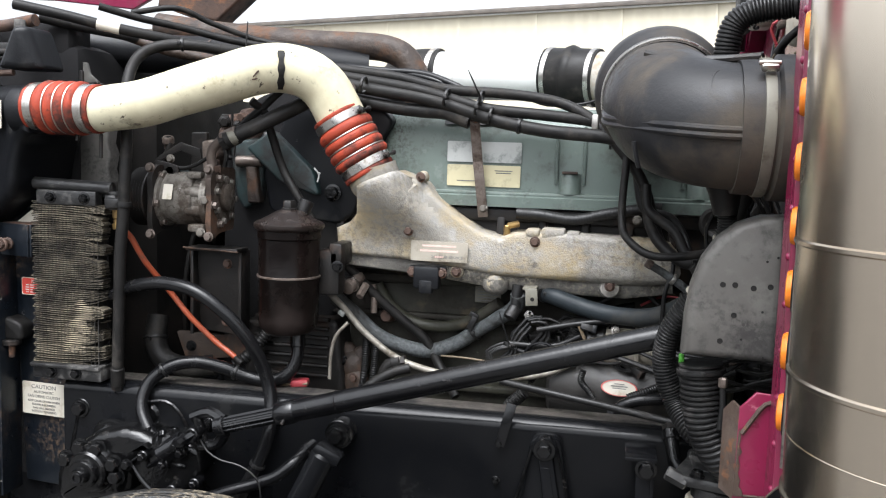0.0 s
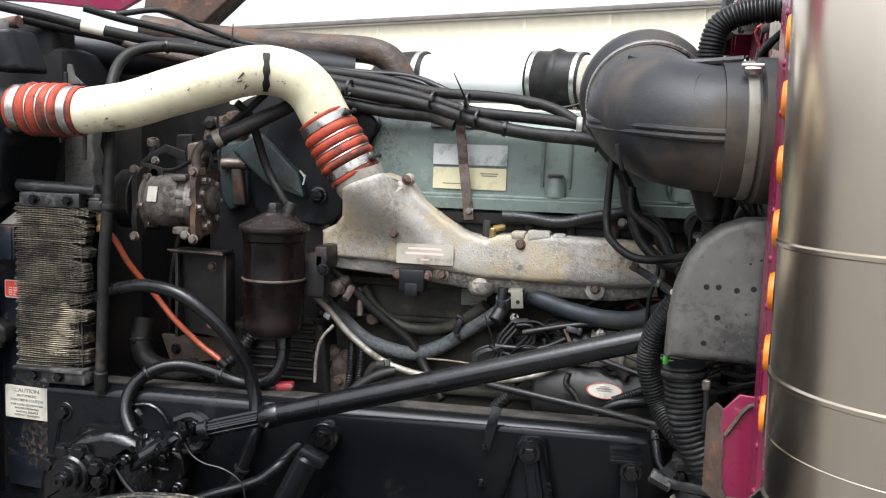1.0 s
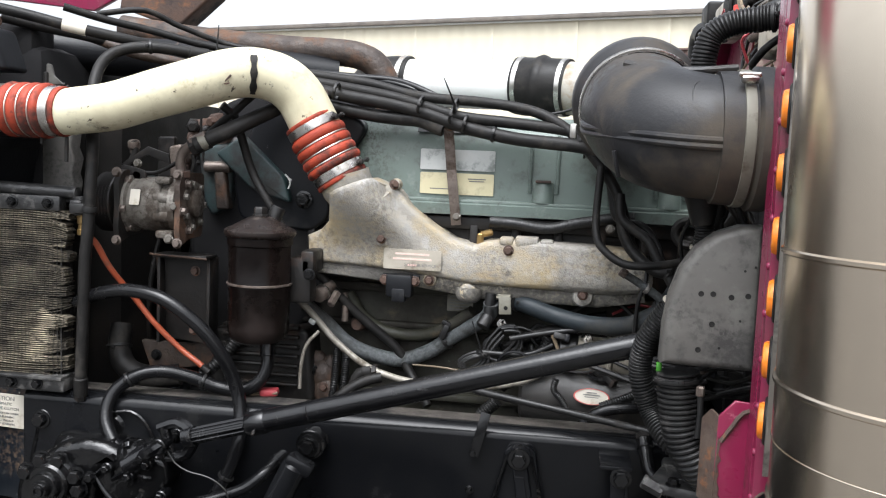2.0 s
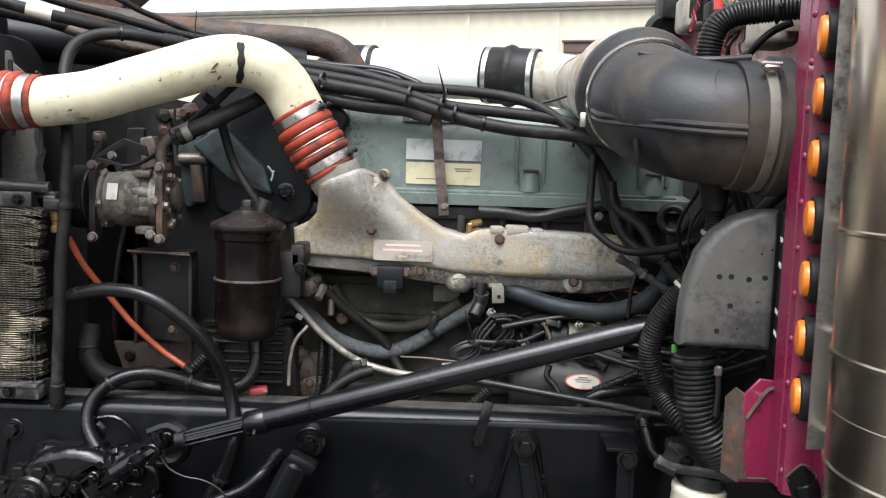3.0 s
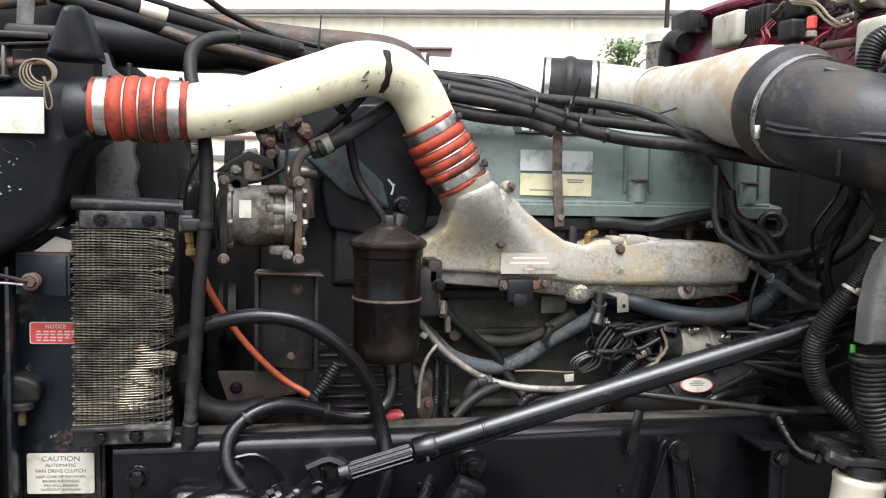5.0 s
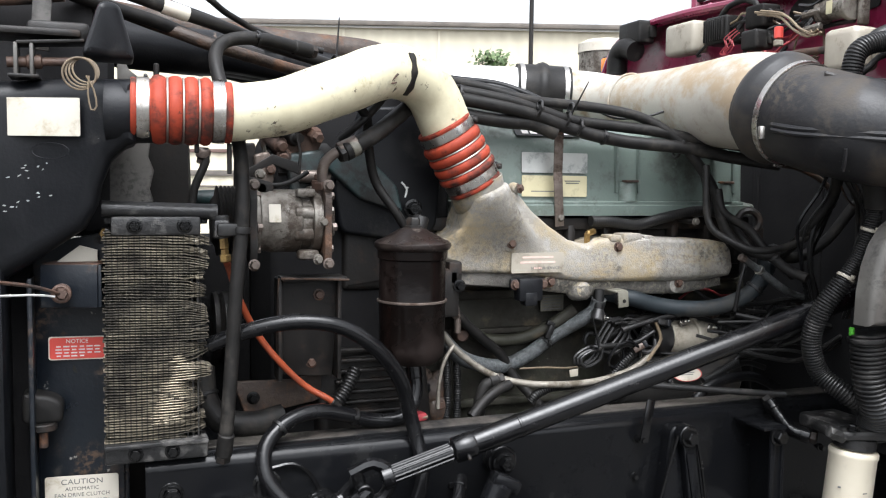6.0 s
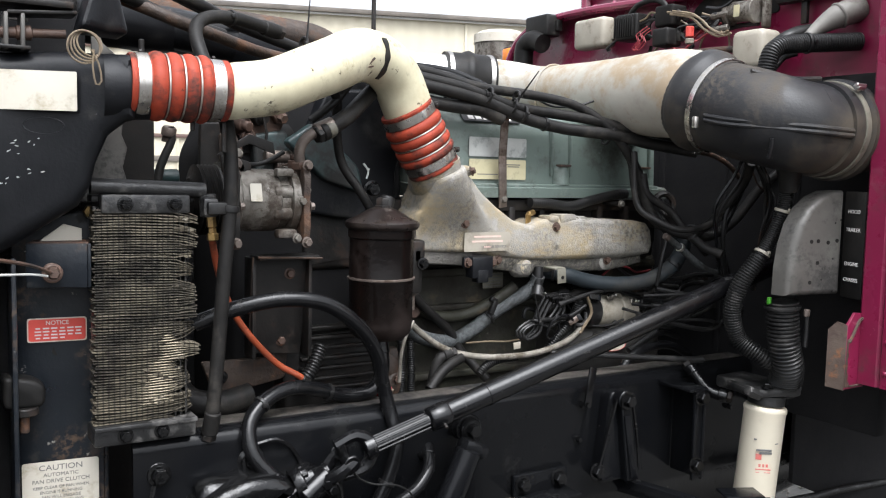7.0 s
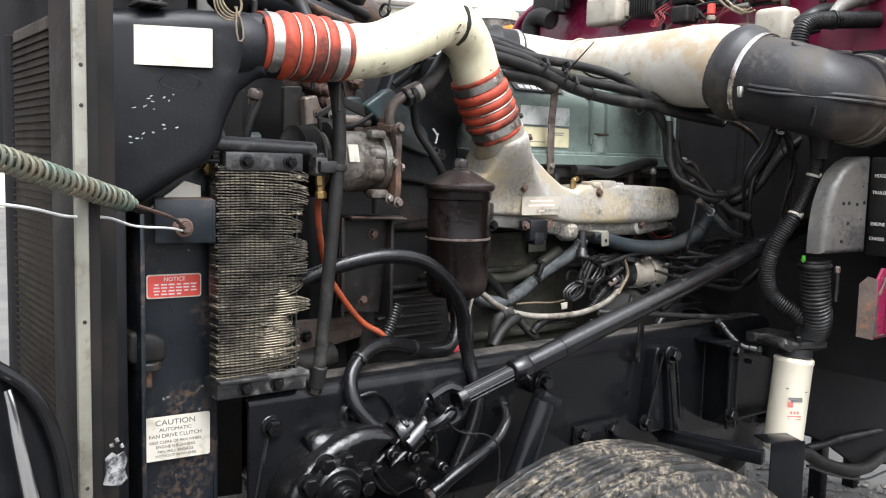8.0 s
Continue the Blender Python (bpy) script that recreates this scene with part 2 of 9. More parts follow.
PRIMER = surf("bare_scuffed_steel", (0.06, 0.04, 0.03), (0.085, 0.062, 0.048), (0.5, 0.75), metal=0.1, scale=20, dirt=(0.05, 0.03, 0.025), amount=0.3, dirt_scale=14, bump=0.25)
STAINLESS = surf("brushed_stainless", (0.70, 0.615, 0.505), (0.63, 0.55, 0.45), (0.16, 0.3), metal=1.0, scale=3, bump=0.0)
AMBER = surf("amber_lens", (0.85, 0.24, 0.02), (0.75, 0.19, 0.015), (0.15, 0.3), scale=30, bump=0.08, bump_scale=300)
GREY_COVER = surf("scuffed_grey_cover", (0.10, 0.095, 0.087), (0.078, 0.073, 0.067), (0.35, 0.55), metal=0.2, scale=8, dirt=(0.03, 0.028, 0.027), amount=0.25, dirt_scale=10, bump=0.08)
DUCT = surf("white_painted_duct", (0.385, 0.362, 0.318), (0.31, 0.29, 0.25), (0.3, 0.5), scale=8, dirt=(0.27, 0.21, 0.14), amount=0.3, dirt_scale=7, bump=0.06)
GALV = surf("silver_duct", (0.74, 0.74, 0.72), (0.66, 0.66, 0.64), (0.35, 0.5), metal=0.25, scale=6, dirt=(0.4, 0.37, 0.33), amount=0.15, dirt_scale=8, bump=0.03)
ORANGE = surf("orange_red_hose", (0.31, 0.062, 0.024), (0.25, 0.052, 0.022), (0.35, 0.55), scale=25, dirt=(0.12, 0.05, 0.03), amount=0.2, dirt_scale=14, bump=0.05)
BRASS = surf("brass", (0.36, 0.24, 0.09), (0.2, 0.13, 0.06), (0.28, 0.45), metal=0.85, scale=50, dirt=(0.06, 0.04, 0.025), amount=0.25, dirt_scale=40, bump=0.05)
BRAID = surf("grey_braided_hose", (0.085, 0.092, 0.094), (0.045, 0.05, 0.052), (0.5, 0.75), scale=140, dirt=(0.022, 0.022, 0.02), amount=0.45, dirt_scale=9, bump=0.6, bump_scale=300)
FADED_INK = surf("faded_red_ink", (0.55, 0.36, 0.31), (0.62, 0.48, 0.42), (0.5, 0.6), scale=90, bump=0)
PALE_PIPE = surf("pale_steel_pipe", (0.26, 0.24, 0.205), (0.16, 0.145, 0.12), (0.35, 0.55), metal=0.3, scale=40, dirt=(0.09, 0.075, 0.055), amount=0.25, dirt_scale=20, bump=0.2)
BLUE_HOSE = surf("blue_grey_hose", (0.022, 0.028, 0.032), (0.015, 0.019, 0.022), (0.4, 0.6), scale=18, dirt=(0.045, 0.043, 0.038), amount=0.22, dirt_scale=7, bump=0.12, spec=0.25)
TYRE = surf("tyre_rubber", (0.008, 0.008, 0.008), (0.013, 0.0125, 0.012), (0.3, 0.55), scale=40, dirt=(0.10, 0.08, 0.055), amount=0.14, dirt_scale=34, bump=0.4, bump_scale=110, rough_dirt=0.95, spec=0.35)
STONES = surf("pale_stones", (0.24, 0.22, 0.195), (0.12, 0.11, 0.10), (0.8, 0.95), scale=50, bump=0.4)
GRAVEL = surf("gravel", (0.085, 0.083, 0.079), (0.046, 0.045, 0.043), (0.8, 0.95), scale=70, dirt=(0.095, 0.09, 0.082), amount=0.4, dirt_scale=0.8, bump=1.0, bump_scale=60)
SIDING = surf("cream_metal_siding", (0.58, 0.53, 0.41), (0.55, 0.50, 0.385), (0.4, 0.6), scale=0.4, bump=0)
ROOF_TRIM = surf("dark_roof_trim", (0.14, 0.12, 0.10), (0.09, 0.08, 0.07), (0.6, 0.8), scale=2, bump=0)
ROOF_MAT = surf("pale_metal_roof", (0.6, 0.6, 0.58), (0.55, 0.55, 0.53), (0.4, 0.6), scale=0.5, bump=0)
UNSEEN_WALL = surf("unseen_wall_grey", (0.10, 0.105, 0.11), (0.075, 0.08, 0.085), (0.7, 0.9), scale=1.5, bump=0)
DOOR_BROWN = surf("brown_loading_door", (0.12, 0.075, 0.06), (0.10, 0.06, 0.05), (0.5, 0.7), scale=2, bump=0)
LEAF = surf("foliage", (0.055, 0.10, 0.03), (0.09, 0.13, 0.045), (0.5, 0.7), scale=3, bump=0)
BARK = surf("bark", (0.09, 0.07, 0.05), (0.06, 0.045, 0.035), (0.8, 0.9), scale=8, bump=0.3)
PALE_BOX = surf("pale_grey_module", (0.335, 0.305, 0.25), (0.27, 0.245, 0.20), (0.4, 0.6), scale=14, dirt=(0.14, 0.115, 0.083), amount=0.25, dirt_scale=12, bump=0.05)
RED_WIRE = surf("red_wire", (0.30, 0.035, 0.045), (0.26, 0.03, 0.035), (0.45, 0.6), scale=30, bump=0)
TAN_WIRE = surf("tan_wire", (0.17, 0.13, 0.08), (0.12, 0.09, 0.06), (0.4, 0.6), scale=30, bump=0)
WHITE_FILTER = surf("white_filter_can", (0.68, 0.62, 0.50), (0.62, 0.56, 0.44), (0.3, 0.45), scale=8, dirt=(0.5, 0.45, 0.38), amount=0.14, dirt_scale=10, bump=0.03)
CHROME = surf("chrome_trim", (0.75, 0.75, 0.75), (0.7, 0.7, 0.7), (0.06, 0.15), metal=1.0, scale=4, bump=0)
TEAL = surf("teal_painted_bracket", (0.018, 0.038, 0.038), (0.012, 0.024, 0.026), (0.35, 0.6), scale=14, dirt=(0.018, 0.018, 0.017), amount=0.42, dirt_scale=12, bump=0.2)
GREEN_TAG = surf("green_clip", (0.05, 0.24, 0.02), (0.04, 0.18, 0.015), (0.4, 0.5), scale=20, bump=0)
SPRING = surf("grey_green_spring", (0.12, 0.095, 0.058), (0.05, 0.082, 0.066), (0.45, 0.65), metal=0.3, scale=14, bump=0.1)
CORE_DUST = surf("dusty_brown_core", (0.04, 0.033, 0.025), (0.026, 0.021, 0.017), (0.7, 0.9), scale=6, dirt=(0.015, 0.013, 0.012), amount=0.25, dirt_scale=5, bump=0.2, spec=0.2)
STARTER = surf("dusty_starter_paint", (0.04, 0.038, 0.036), (0.028, 0.026, 0.024), (0.35, 0.55), scale=12, dirt=(0.075, 0.065, 0.052), amount=0.22, dirt_scale=9, bump=0.15)
HEADER = surf("scuffed_black_header", (0.012, 0.012, 0.0125), (0.02, 0.0195, 0.019), (0.3, 0.5), scale=20, dirt=(0.11, 0.105, 0.098), amount=0.2, dirt_scale=16, bump=0.5, bump_scale=60, spec=0.45)
SCRAPE = surf("scraped_bare_metal", (0.34, 0.34, 0.335), (0.16, 0.16, 0.155), (0.4, 0.6), metal=0.2, scale=70, dirt=(0.012, 0.012, 0.013), amount=0.42, dirt_scale=60, bump=0.5)
LAMP_PLATE = surf("dull_stainless_plate", (0.30, 0.285, 0.265), (0.22, 0.21, 0.195), (0.3, 0.45), metal=0.8, scale=12, dirt=(0.06, 0.055, 0.05), amount=0.25, dirt_scale=10, bump=0.05)
GREY_BOOT = surf("grey_rubber_boot", (0.21, 0.20, 0.18), (0.15, 0.142, 0.128), (0.45, 0.65), scale=12, dirt=(0.08, 0.07, 0.055), amount=0.25, dirt_scale=10, bump=0.1)
MOUNT = surf("greasy_rusted_casting", (0.040, 0.025, 0.016), (0.022, 0.015, 0.012), (0.5, 0.75), scale=24, dirt=(0.085, 0.042, 0.022), amount=0.3, dirt_scale=16, bump=0.8, bump_scale=70)
STRIP = surf("dull_edge_strip", (0.165, 0.157, 0.125), (0.11, 0.104, 0.083), (0.45, 0.6), scale=12, dirt=(0.07, 0.06, 0.042), amount=0.25, dirt_scale=14, bump=0.05)
WHITE_CABLE = surf("white_cable", (0.6, 0.6, 0.58), (0.5, 0.5, 0.48), (0.4, 0.6), scale=20, bump=0)
stain(CAST, (0.24, 0.25, 0.26), 0.06, 6, soft=0.2)
stain(CAST, (0.33, 0.24, 0.115), 0.10, 8, soft=0.14, stretch=(0.7, 1, 1.8))
stain(CAST, (0.10, 0.092, 0.08), 0.05, 8, soft=0.16)
stain(CAST, (0.20, 0.155, 0.09), 0.02, 20, soft=0.1, stretch=(0.5, 1, 2.5))
speckle(CAST, (0.09, 0.082, 0.072), 100, 7, 0.5, reach=0.3)
speckle(CAST, (0.35, 0.29, 0.185), 90, 5, 0.36, reach=0.3)
speckle(CAST, (0.42, 0.42, 0.41), 70, 9, 0.2, 0.5, reach=0.3)
stain(CAST, (0.045, 0.04, 0.036), -0.10, 13, soft=0.08)
# Darker, grimier copy of CAST: the undercut flange's shade is mixed into its colour.
CAST_EDGE = surf("grimy_shaded_cast", (0.175, 0.165, 0.148), (0.125, 0.118, 0.105), (0.55, 0.75), metal=0.1, scale=18, dirt=(0.07, 0.064, 0.055), amount=0.3, dirt_scale=9, bump=0.7, bump_scale=200)
speckle(CAST_EDGE, (0.32, 0.29, 0.23), 120, 8, 0.3)
speckle(ALU, (0.055, 0.042, 0.032), 70, 14, 0.42)
speckle(ELBOW, (0.05, 0.043, 0.035), 90, 5, 0.14)
speckle(GREEN, (0.06, 0.066, 0.058), 160, 5, 0.12)
speckle(NAVY, (0.07, 0.047, 0.032), 90, 6, 0.2)
speckle(GREY_COVER, (0.04, 0.038, 0.036), 110, 7, 0.25)
stain(CREAM, (0.36, 0.31, 0.20), 0.2, 6, soft=0.25)
stain(CREAM, (0.07, 0.055, 0.04), -0.07, 34, soft=0.03)
stain(CREAM, (0.22, 0.17, 0.105), 0.05, 7, soft=0.25)
speckle(CREAM, (0.10, 0.08, 0.06), 60, 9, 0.12)
stain(ELBOW, (0.042, 0.034, 0.026), 0.0, 6, soft=0.3)
stain(DUCT, (0.235, 0.165, 0.10), 0.04, 4, soft=0.3)
stain(GREEN_DIRTY, (0.075, 0.038, 0.022), -0.02, 11, soft=0.1)
stain(GREEN_DIRTY, (0.11, 0.105, 0.085), -0.14, 45, soft=0.05)
stain(DUCT, (0.20, 0.18, 0.15), 0.02, 14, soft=0.2)
stain(ALU, (0.045, 0.04, 0.034), 0.02, 30, soft=0.1)
stain(GREEN, (0.16, 0.19, 0.17), 0.08, 24)
stain(GREEN, (0.055, 0.058, 0.05), 0.06, 4, soft=0.25)
stain(GREEN_DIRTY, (0.075, 0.06, 0.04), 0.1, 10)
stain(DUCT, (0.24, 0.18, 0.12), 0.1, 12)
stain(NAVY, (0.06, 0.036, 0.021), -0.07, 16)
stain(NAVY, (0.2, 0.19, 0.17), -0.12, 40, soft=0.04)
stain(PLASTIC, (0.35, 0.35, 0.34), -0.24, 30, soft=0.03)
stain(GREY_COVER, (0.15, 0.145, 0.13), 0.14, 9, soft=0.2)
stain(RAIL, (0.06, 0.058, 0.055), -0.2, 60, soft=0.03)
stain(OILY, (0.03, 0.026, 0.022), -0.06, 22)
stain(MAGENTA, (0.30, 0.10, 0.13), -0.1, 30, soft=0.04)
stain(RUST, (0.012, 0.011, 0.011), 0.25, 6)
stain(ALU, (0.42, 0.40, 0.37), -0.06, 40)
stain(RUBBER_GLOSS, (0.045, 0.042, 0.038), -0.12, 50, soft=0.05)
stain(PLASTIC, (0.011, 0.011, 0.0125), 0.04, 4, soft=0.3)
stain(TYRE, (0.20, 0.165, 0.115), -0.04, 26, soft=0.05, stretch=(1.0, 4.0, 1.0))
stain(TYRE, (0.18, 0.15, 0.11), -0.08, 90, soft=0.05)
speckle(TYRE, (0.21, 0.175, 0.125), 110, 10, 0.34, 0.95, 0.2)
stain(ELBOW, (0.05, 0.041, 0.032), -0.02, 9, soft=0.3)
stain(ELBOW, (0.15, 0.14, 0.125), -0.2, 60, soft=0.04)
stain(RED, (0.05, 0.02, 0.015), -0.1, 30, soft=0.04, stretch=(1, 1, 2))
vary(FINS, 0.55, 1.5)
ruled(FINS, 0.0089, 0.3)
stain(FINS, (0.02, 0.017, 0.013), 0.06, 9, soft=0.2)
stain(PRIMER, (0.05, 0.028, 0.018), 0.12, 24, soft=0.08)
stain(PRIMER, (0.20, 0.08, 0.03), 0.1, 22)
stain(PRIMER, (0.32, 0.28, 0.22), 0.02, 16)
GLASS = bpy.data.materials.new("windscreen_glass")
GLASS.use_nodes = True
GLASS.node_tree.nodes["Principled BSDF"].inputs["Transmission Weight"].default_value = 0.9
GLASS.node_tree.nodes["Principled BSDF"].inputs["Roughness"].default_value = 0.03
GLASS.node_tree.nodes["Principled BSDF"].inputs["Base Color"].default_value = (0.75, 0.82, 0.82, 1)


# ---- builders ----
ORIGIN = {}


def finish(bm, name, mat, sharp=38):
    mesh = bpy.data.meshes.new(name)
    bm.normal_update()
    bm.to_mesh(mesh)
    bm.free()
    mesh.materials.append(mat)
    mesh.shade_smooth()
    mesh.set_sharp_from_angle(angle=radians(sharp))
    return mesh


def base_of(bm):
    lo = [min(v.co[i] for v in bm.verts) for i in range(3)]
    hi = [max(v.co[i] for v in bm.verts) for i in range(3)]
    return Vector(((lo[0] + hi[0]) / 2, (lo[1] + hi[1]) / 2, lo[2]))


def solo(name, bm, mat, label, category, group="", kind=""):
    """A thing that is one mesh."""
    o = base_of(bm)
    bmesh.ops.translate(bm, vec=-o, verts=bm.verts)
    ob = new(name, finish(bm, name, mat))
    ob.location = o
    ORIGIN[ob.name] = o
    return tagged(ob, label, category, group, kind)


def thing(name, at, label, category, group="", kind=""):
    """A thing of several parts: an Empty at its base."""
    ob = new(name)
    ob.empty_display_size = 0.05
    ob.location = at
    ORIGIN[ob.name] = Vector(at)
    return tagged(ob, label, category, group, kind)


def part(name, bm, mat, parent, label=""):
    o = ORIGIN[parent.name]
    bmesh.ops.translate(bm, vec=-o, verts=bm.verts)
    ob = new(name, finish(bm, name, mat))
    ob.parent = parent
    ORIGIN[ob.name] = o
    return tagged(ob, label)


def piece(name, mesh, m, parent, label=""):
    """One of many alike pieces that share a mesh, at the world pose m."""
    ob = new(name, mesh)
    ob.parent = parent
    ob.matrix_basis = Matrix.Translation(-ORIGIN[parent.name]) @ m
    return tagged(ob, label)


def B():
    return bmesh.new()


def merge(bm, other, m=None):
    if m is not None:
        bmesh.ops.transform(other, matrix=m, verts=other.verts)
    tmp = bpy.data.meshes.new("tmp")
    other.to_mesh(tmp)
    other.free()
    bm.from_mesh(tmp)
    bpy.data.meshes.remove(tmp)
    return bm


def box(bm, c, size, bevel=0.004, rot=(0, 0, 0), seg=2):
    t = B()
    bmesh.ops.create_cube(t, size=1, matrix=Matrix.Diagonal((*size, 1)))
    if bevel:
        bmesh.ops.bevel(t, geom=t.edges[:], offset=min(bevel, min(size) * 0.45), segments=seg, affect="EDGES", profile=0.5)
    return merge(bm, t, pose(*c, *rot))


def axis_pose(p, d):
    """A pose at p whose z axis points along d."""
    return Matrix.Translation(p) @ Vector(d).to_track_quat("Z", "Y").to_matrix().to_4x4()


def lathe(bm, profile, p, d, seg=28, smooth=True):
    """Turns (radius, height) rows round the axis d at p."""
    t = B()
    rings = []
    for r, h in profile:
        if r < 1e-5:
            rings.append([t.verts.new((0, 0, h))])
        else:
            rings.append([t.verts.new((r * math.cos(2 * math.pi * k / seg), r * math.sin(2 * math.pi * k / seg), h)) for k in range(seg)])
    for a, b in zip(rings, rings[1:]):
        for k in range(seg):
            q = [a[k % len(a)], a[(k + 1) % len(a)], b[(k + 1) % len(b)], b[k % len(b)]]
            u = list(dict.fromkeys(q))
            if len(u) > 2:
                t.faces.new(u)
    bmesh.ops.recalc_face_normals(t, faces=t.faces)
    return merge(bm, t, axis_pose(p, d))


def cyl(bm, p0, p1, r, r1=None, seg=20, bevel=0.002):
    r1 = r if r1 is None else r1
    d = Vector(p1) - Vector(p0)
    h = d.length
    b = min(bevel, h * 0.3, r * 0.3, r1 * 0.3)
    return lathe(bm, [(0, 0), (r - b, 0), (r, b), (r1, h - b), (r1 - b, h), (0, h)], p0, d, seg)


def spline(pts, step=0.012):
    """A smooth line through the points, at even steps."""
    P = [Vector(p) for p in pts]
    if len(P) == 2:
        n = max(2, int((P[1] - P[0]).length / step))
        return [P[0].lerp(P[1], i / n) for i in range(n + 1)]
    P = [P[0] * 2 - P[1]] + P + [P[-1] * 2 - P[-2]]
    out = []
    for i in range(1, len(P) - 2):
        a, b, c, d = P[i - 1:i + 3]
        n = max(2, int((c - b).length / step))
        for k in range(n):
            t = k / n
            out.append(0.5 * ((2 * b) + (c - a) * t + (2 * a - 5 * b + 4 * c - d) * t * t + (3 * b - a - 3 * c + d) * t ** 3))
    out.append(P[-2])
    return out


def tube(bm, pts, r, seg=12, step=0.012, ribs=0.0, depth=0.12, raw=False, caps=True):
    """A round hose or pipe along the points. r: one radius, or one at each end or point. ribs: their spacing."""
    line = [Vector(p) for p in pts] if raw else spline(pts, ribs / 3 if ribs else step)
    n = len(line)
    rad = [r] * 2 if isinstance(r, (int, float)) else list(r)
    t = B()
    up = None
    rings = []
    for i, p in enumerate(line):
        d = (line[min(i + 1, n - 1)] - line[max(i - 1, 0)]).normalized()
        if up is None:
            up = d.orthogonal().normalized()
        up = (up - d * up.dot(d)).normalized()
        side = d.cross(up)
        f = i / max(1, n - 1) * (len(rad) - 1)
        k = min(int(f), len(rad) - 2)
        rr = rad[k] + (rad[k + 1] - rad[k]) * (f - k)
        if ribs:
            rr *= (1.0 + depth * 0.4, 1.0 + depth * 0.4, 1.0 - depth)[i % 3]
        rings.append([t.verts.new(p + (up * math.cos(2 * math.pi * j / seg) + side * math.sin(2 * math.pi * j / seg)) * rr) for j in range(seg)])
    for a, b in zip(rings, rings[1:]):
        for j in range(seg):
            t.faces.new((a[j], a[(j + 1) % seg], b[(j + 1) % seg], b[j]))
    if caps:
        t.faces.new(rings[0][::-1])
        t.faces.new(rings[-1])
    bmesh.ops.recalc_face_normals(t, faces=t.faces)
    return merge(bm, t)


def ring(bm, p, d, R, r, seg=32, seg2=8, squash=1.0):
    """A wire or lip ring of radius R and thickness r round the axis d."""
    prof = [(R + r * math.cos(2 * math.pi * k / seg2), squash * r * math.sin(2 * math.pi * k / seg2)) for k in range(seg2 + 1)]
    return lathe(bm, prof, p, d, seg)


def band(bm, p, d, R, w, th=0.0015, seg=32):
    """A flat clamp band of width w."""
    return lathe(bm, [(R, -w / 2), (R + th, -w / 2 + 0.0005), (R + th * 1.3, 0), (R + th, w / 2 - 0.0005), (R, w / 2), (R - 0.002, w / 2), (R - 0.002, -w / 2), (R, -w / 2)], p, d, seg)


def prism(bm, outline, y0, y1, bevel=0.01, seg=3, cuts=(), shape=None, zcuts=()):
    """An (x, z) outline pushed from y0 (front) to y1, with rounded front edges. cuts: x values; shape(x, z) shifts y."""
    t = B()
    f = t.faces.new([t.verts.new((x, y0, z)) for x, z in outline])
    ex = bmesh.ops.extrude_face_region(t, geom=[f])
    bmesh.ops.translate(t, vec=(0, y1 - y0, 0), verts=[g for g in ex["geom"] if isinstance(g, bmesh.types.BMVert)])
    bmesh.ops.recalc_face_normals(t, faces=t.faces)
    if bevel:
        fe = [e for e in t.edges if all(abs(v.co.y - y0) < 1e-6 for v in e.verts)]
        bmesh.ops.bevel(t, geom=fe, offset=bevel, segments=seg, affect="EDGES", profile=0.5)
    for x in cuts:
        bmesh.ops.bisect_plane(t, geom=t.verts[:] + t.edges[:] + t.faces[:], plane_co=(x, 0, 0), plane_no=(1, 0, 0))
    for z in zcuts:
        bmesh.ops.bisect_plane(t, geom=t.verts[:] + t.edges[:] + t.faces[:], plane_co=(0, 0, z), plane_no=(0, 0, 1))
    if shape:
        for v in t.verts:
            v.co.y += shape(v.co.x, v.co.z)
    bmesh.ops.triangulate(t, faces=[f for f in t.faces if len(f.verts) > 4])
    return merge(bm, t)


def rounded(pts, radius, steps=4):
    """Rounds the corners of an outline of (x, z) points."""
    out, n = [], len(pts)
    for i in range(n):
        p, a, b = Vector(pts[i]), Vector(pts[i - 1]), Vector(pts[(i + 1) % n])
        da, db = a - p, b - p
        r = min(radius, da.length * 0.45, db.length * 0.45)
        s, e = p + da.normalized() * r, p + db.normalized() * r
        for k in range(steps + 1):
            u = k / steps
            out.append(tuple((s * (1 - u) ** 2 + p * 2 * u * (1 - u) + e * u * u)))
    return out


def rect(x0, z0, x1, z1):
    return [(x0, z0), (x1, z0), (x1, z1), (x0, z1)]


def bolt_mesh(r, h, mat, name="bolt"):
    """A hexagon bolt head on a washer, its axis along z."""
    bm = B()
    lathe(bm, [(0, 0), (r * 1.45, 0), (r * 1.45, h * 0.15), (r * 1.05, h * 0.2)], (0, 0, 0), (0, 0, 1), 16)
    lathe(bm, [(r * 1.05, h * 0.18), (r * 1.05, h * 0.85), (r * 0.9, h), (0, h)], (0, 0, 0), (0, 0, 1), 6)
    return finish(bm, name, mat, 30)


BOLT_RUST = bolt_mesh(0.008, 0.009, RUST)
BOLT_BROWN = bolt_mesh(0.0075, 0.010, DULL_STEEL)
BOLT_BLACK = bolt_mesh(0.009, 0.012, OILY)
BOLT_STEEL = bolt_mesh(0.007, 0.008, ALU)
BOLT_BIG = bolt_mesh(0.014, 0.018, OILY)
FRONT = (0, -1, 0)


def bolt(parent, p, mesh=BOLT_RUST, d=FRONT, label="", name="bolt"):
    return piece(name, mesh, axis_pose(p, d), parent, label)


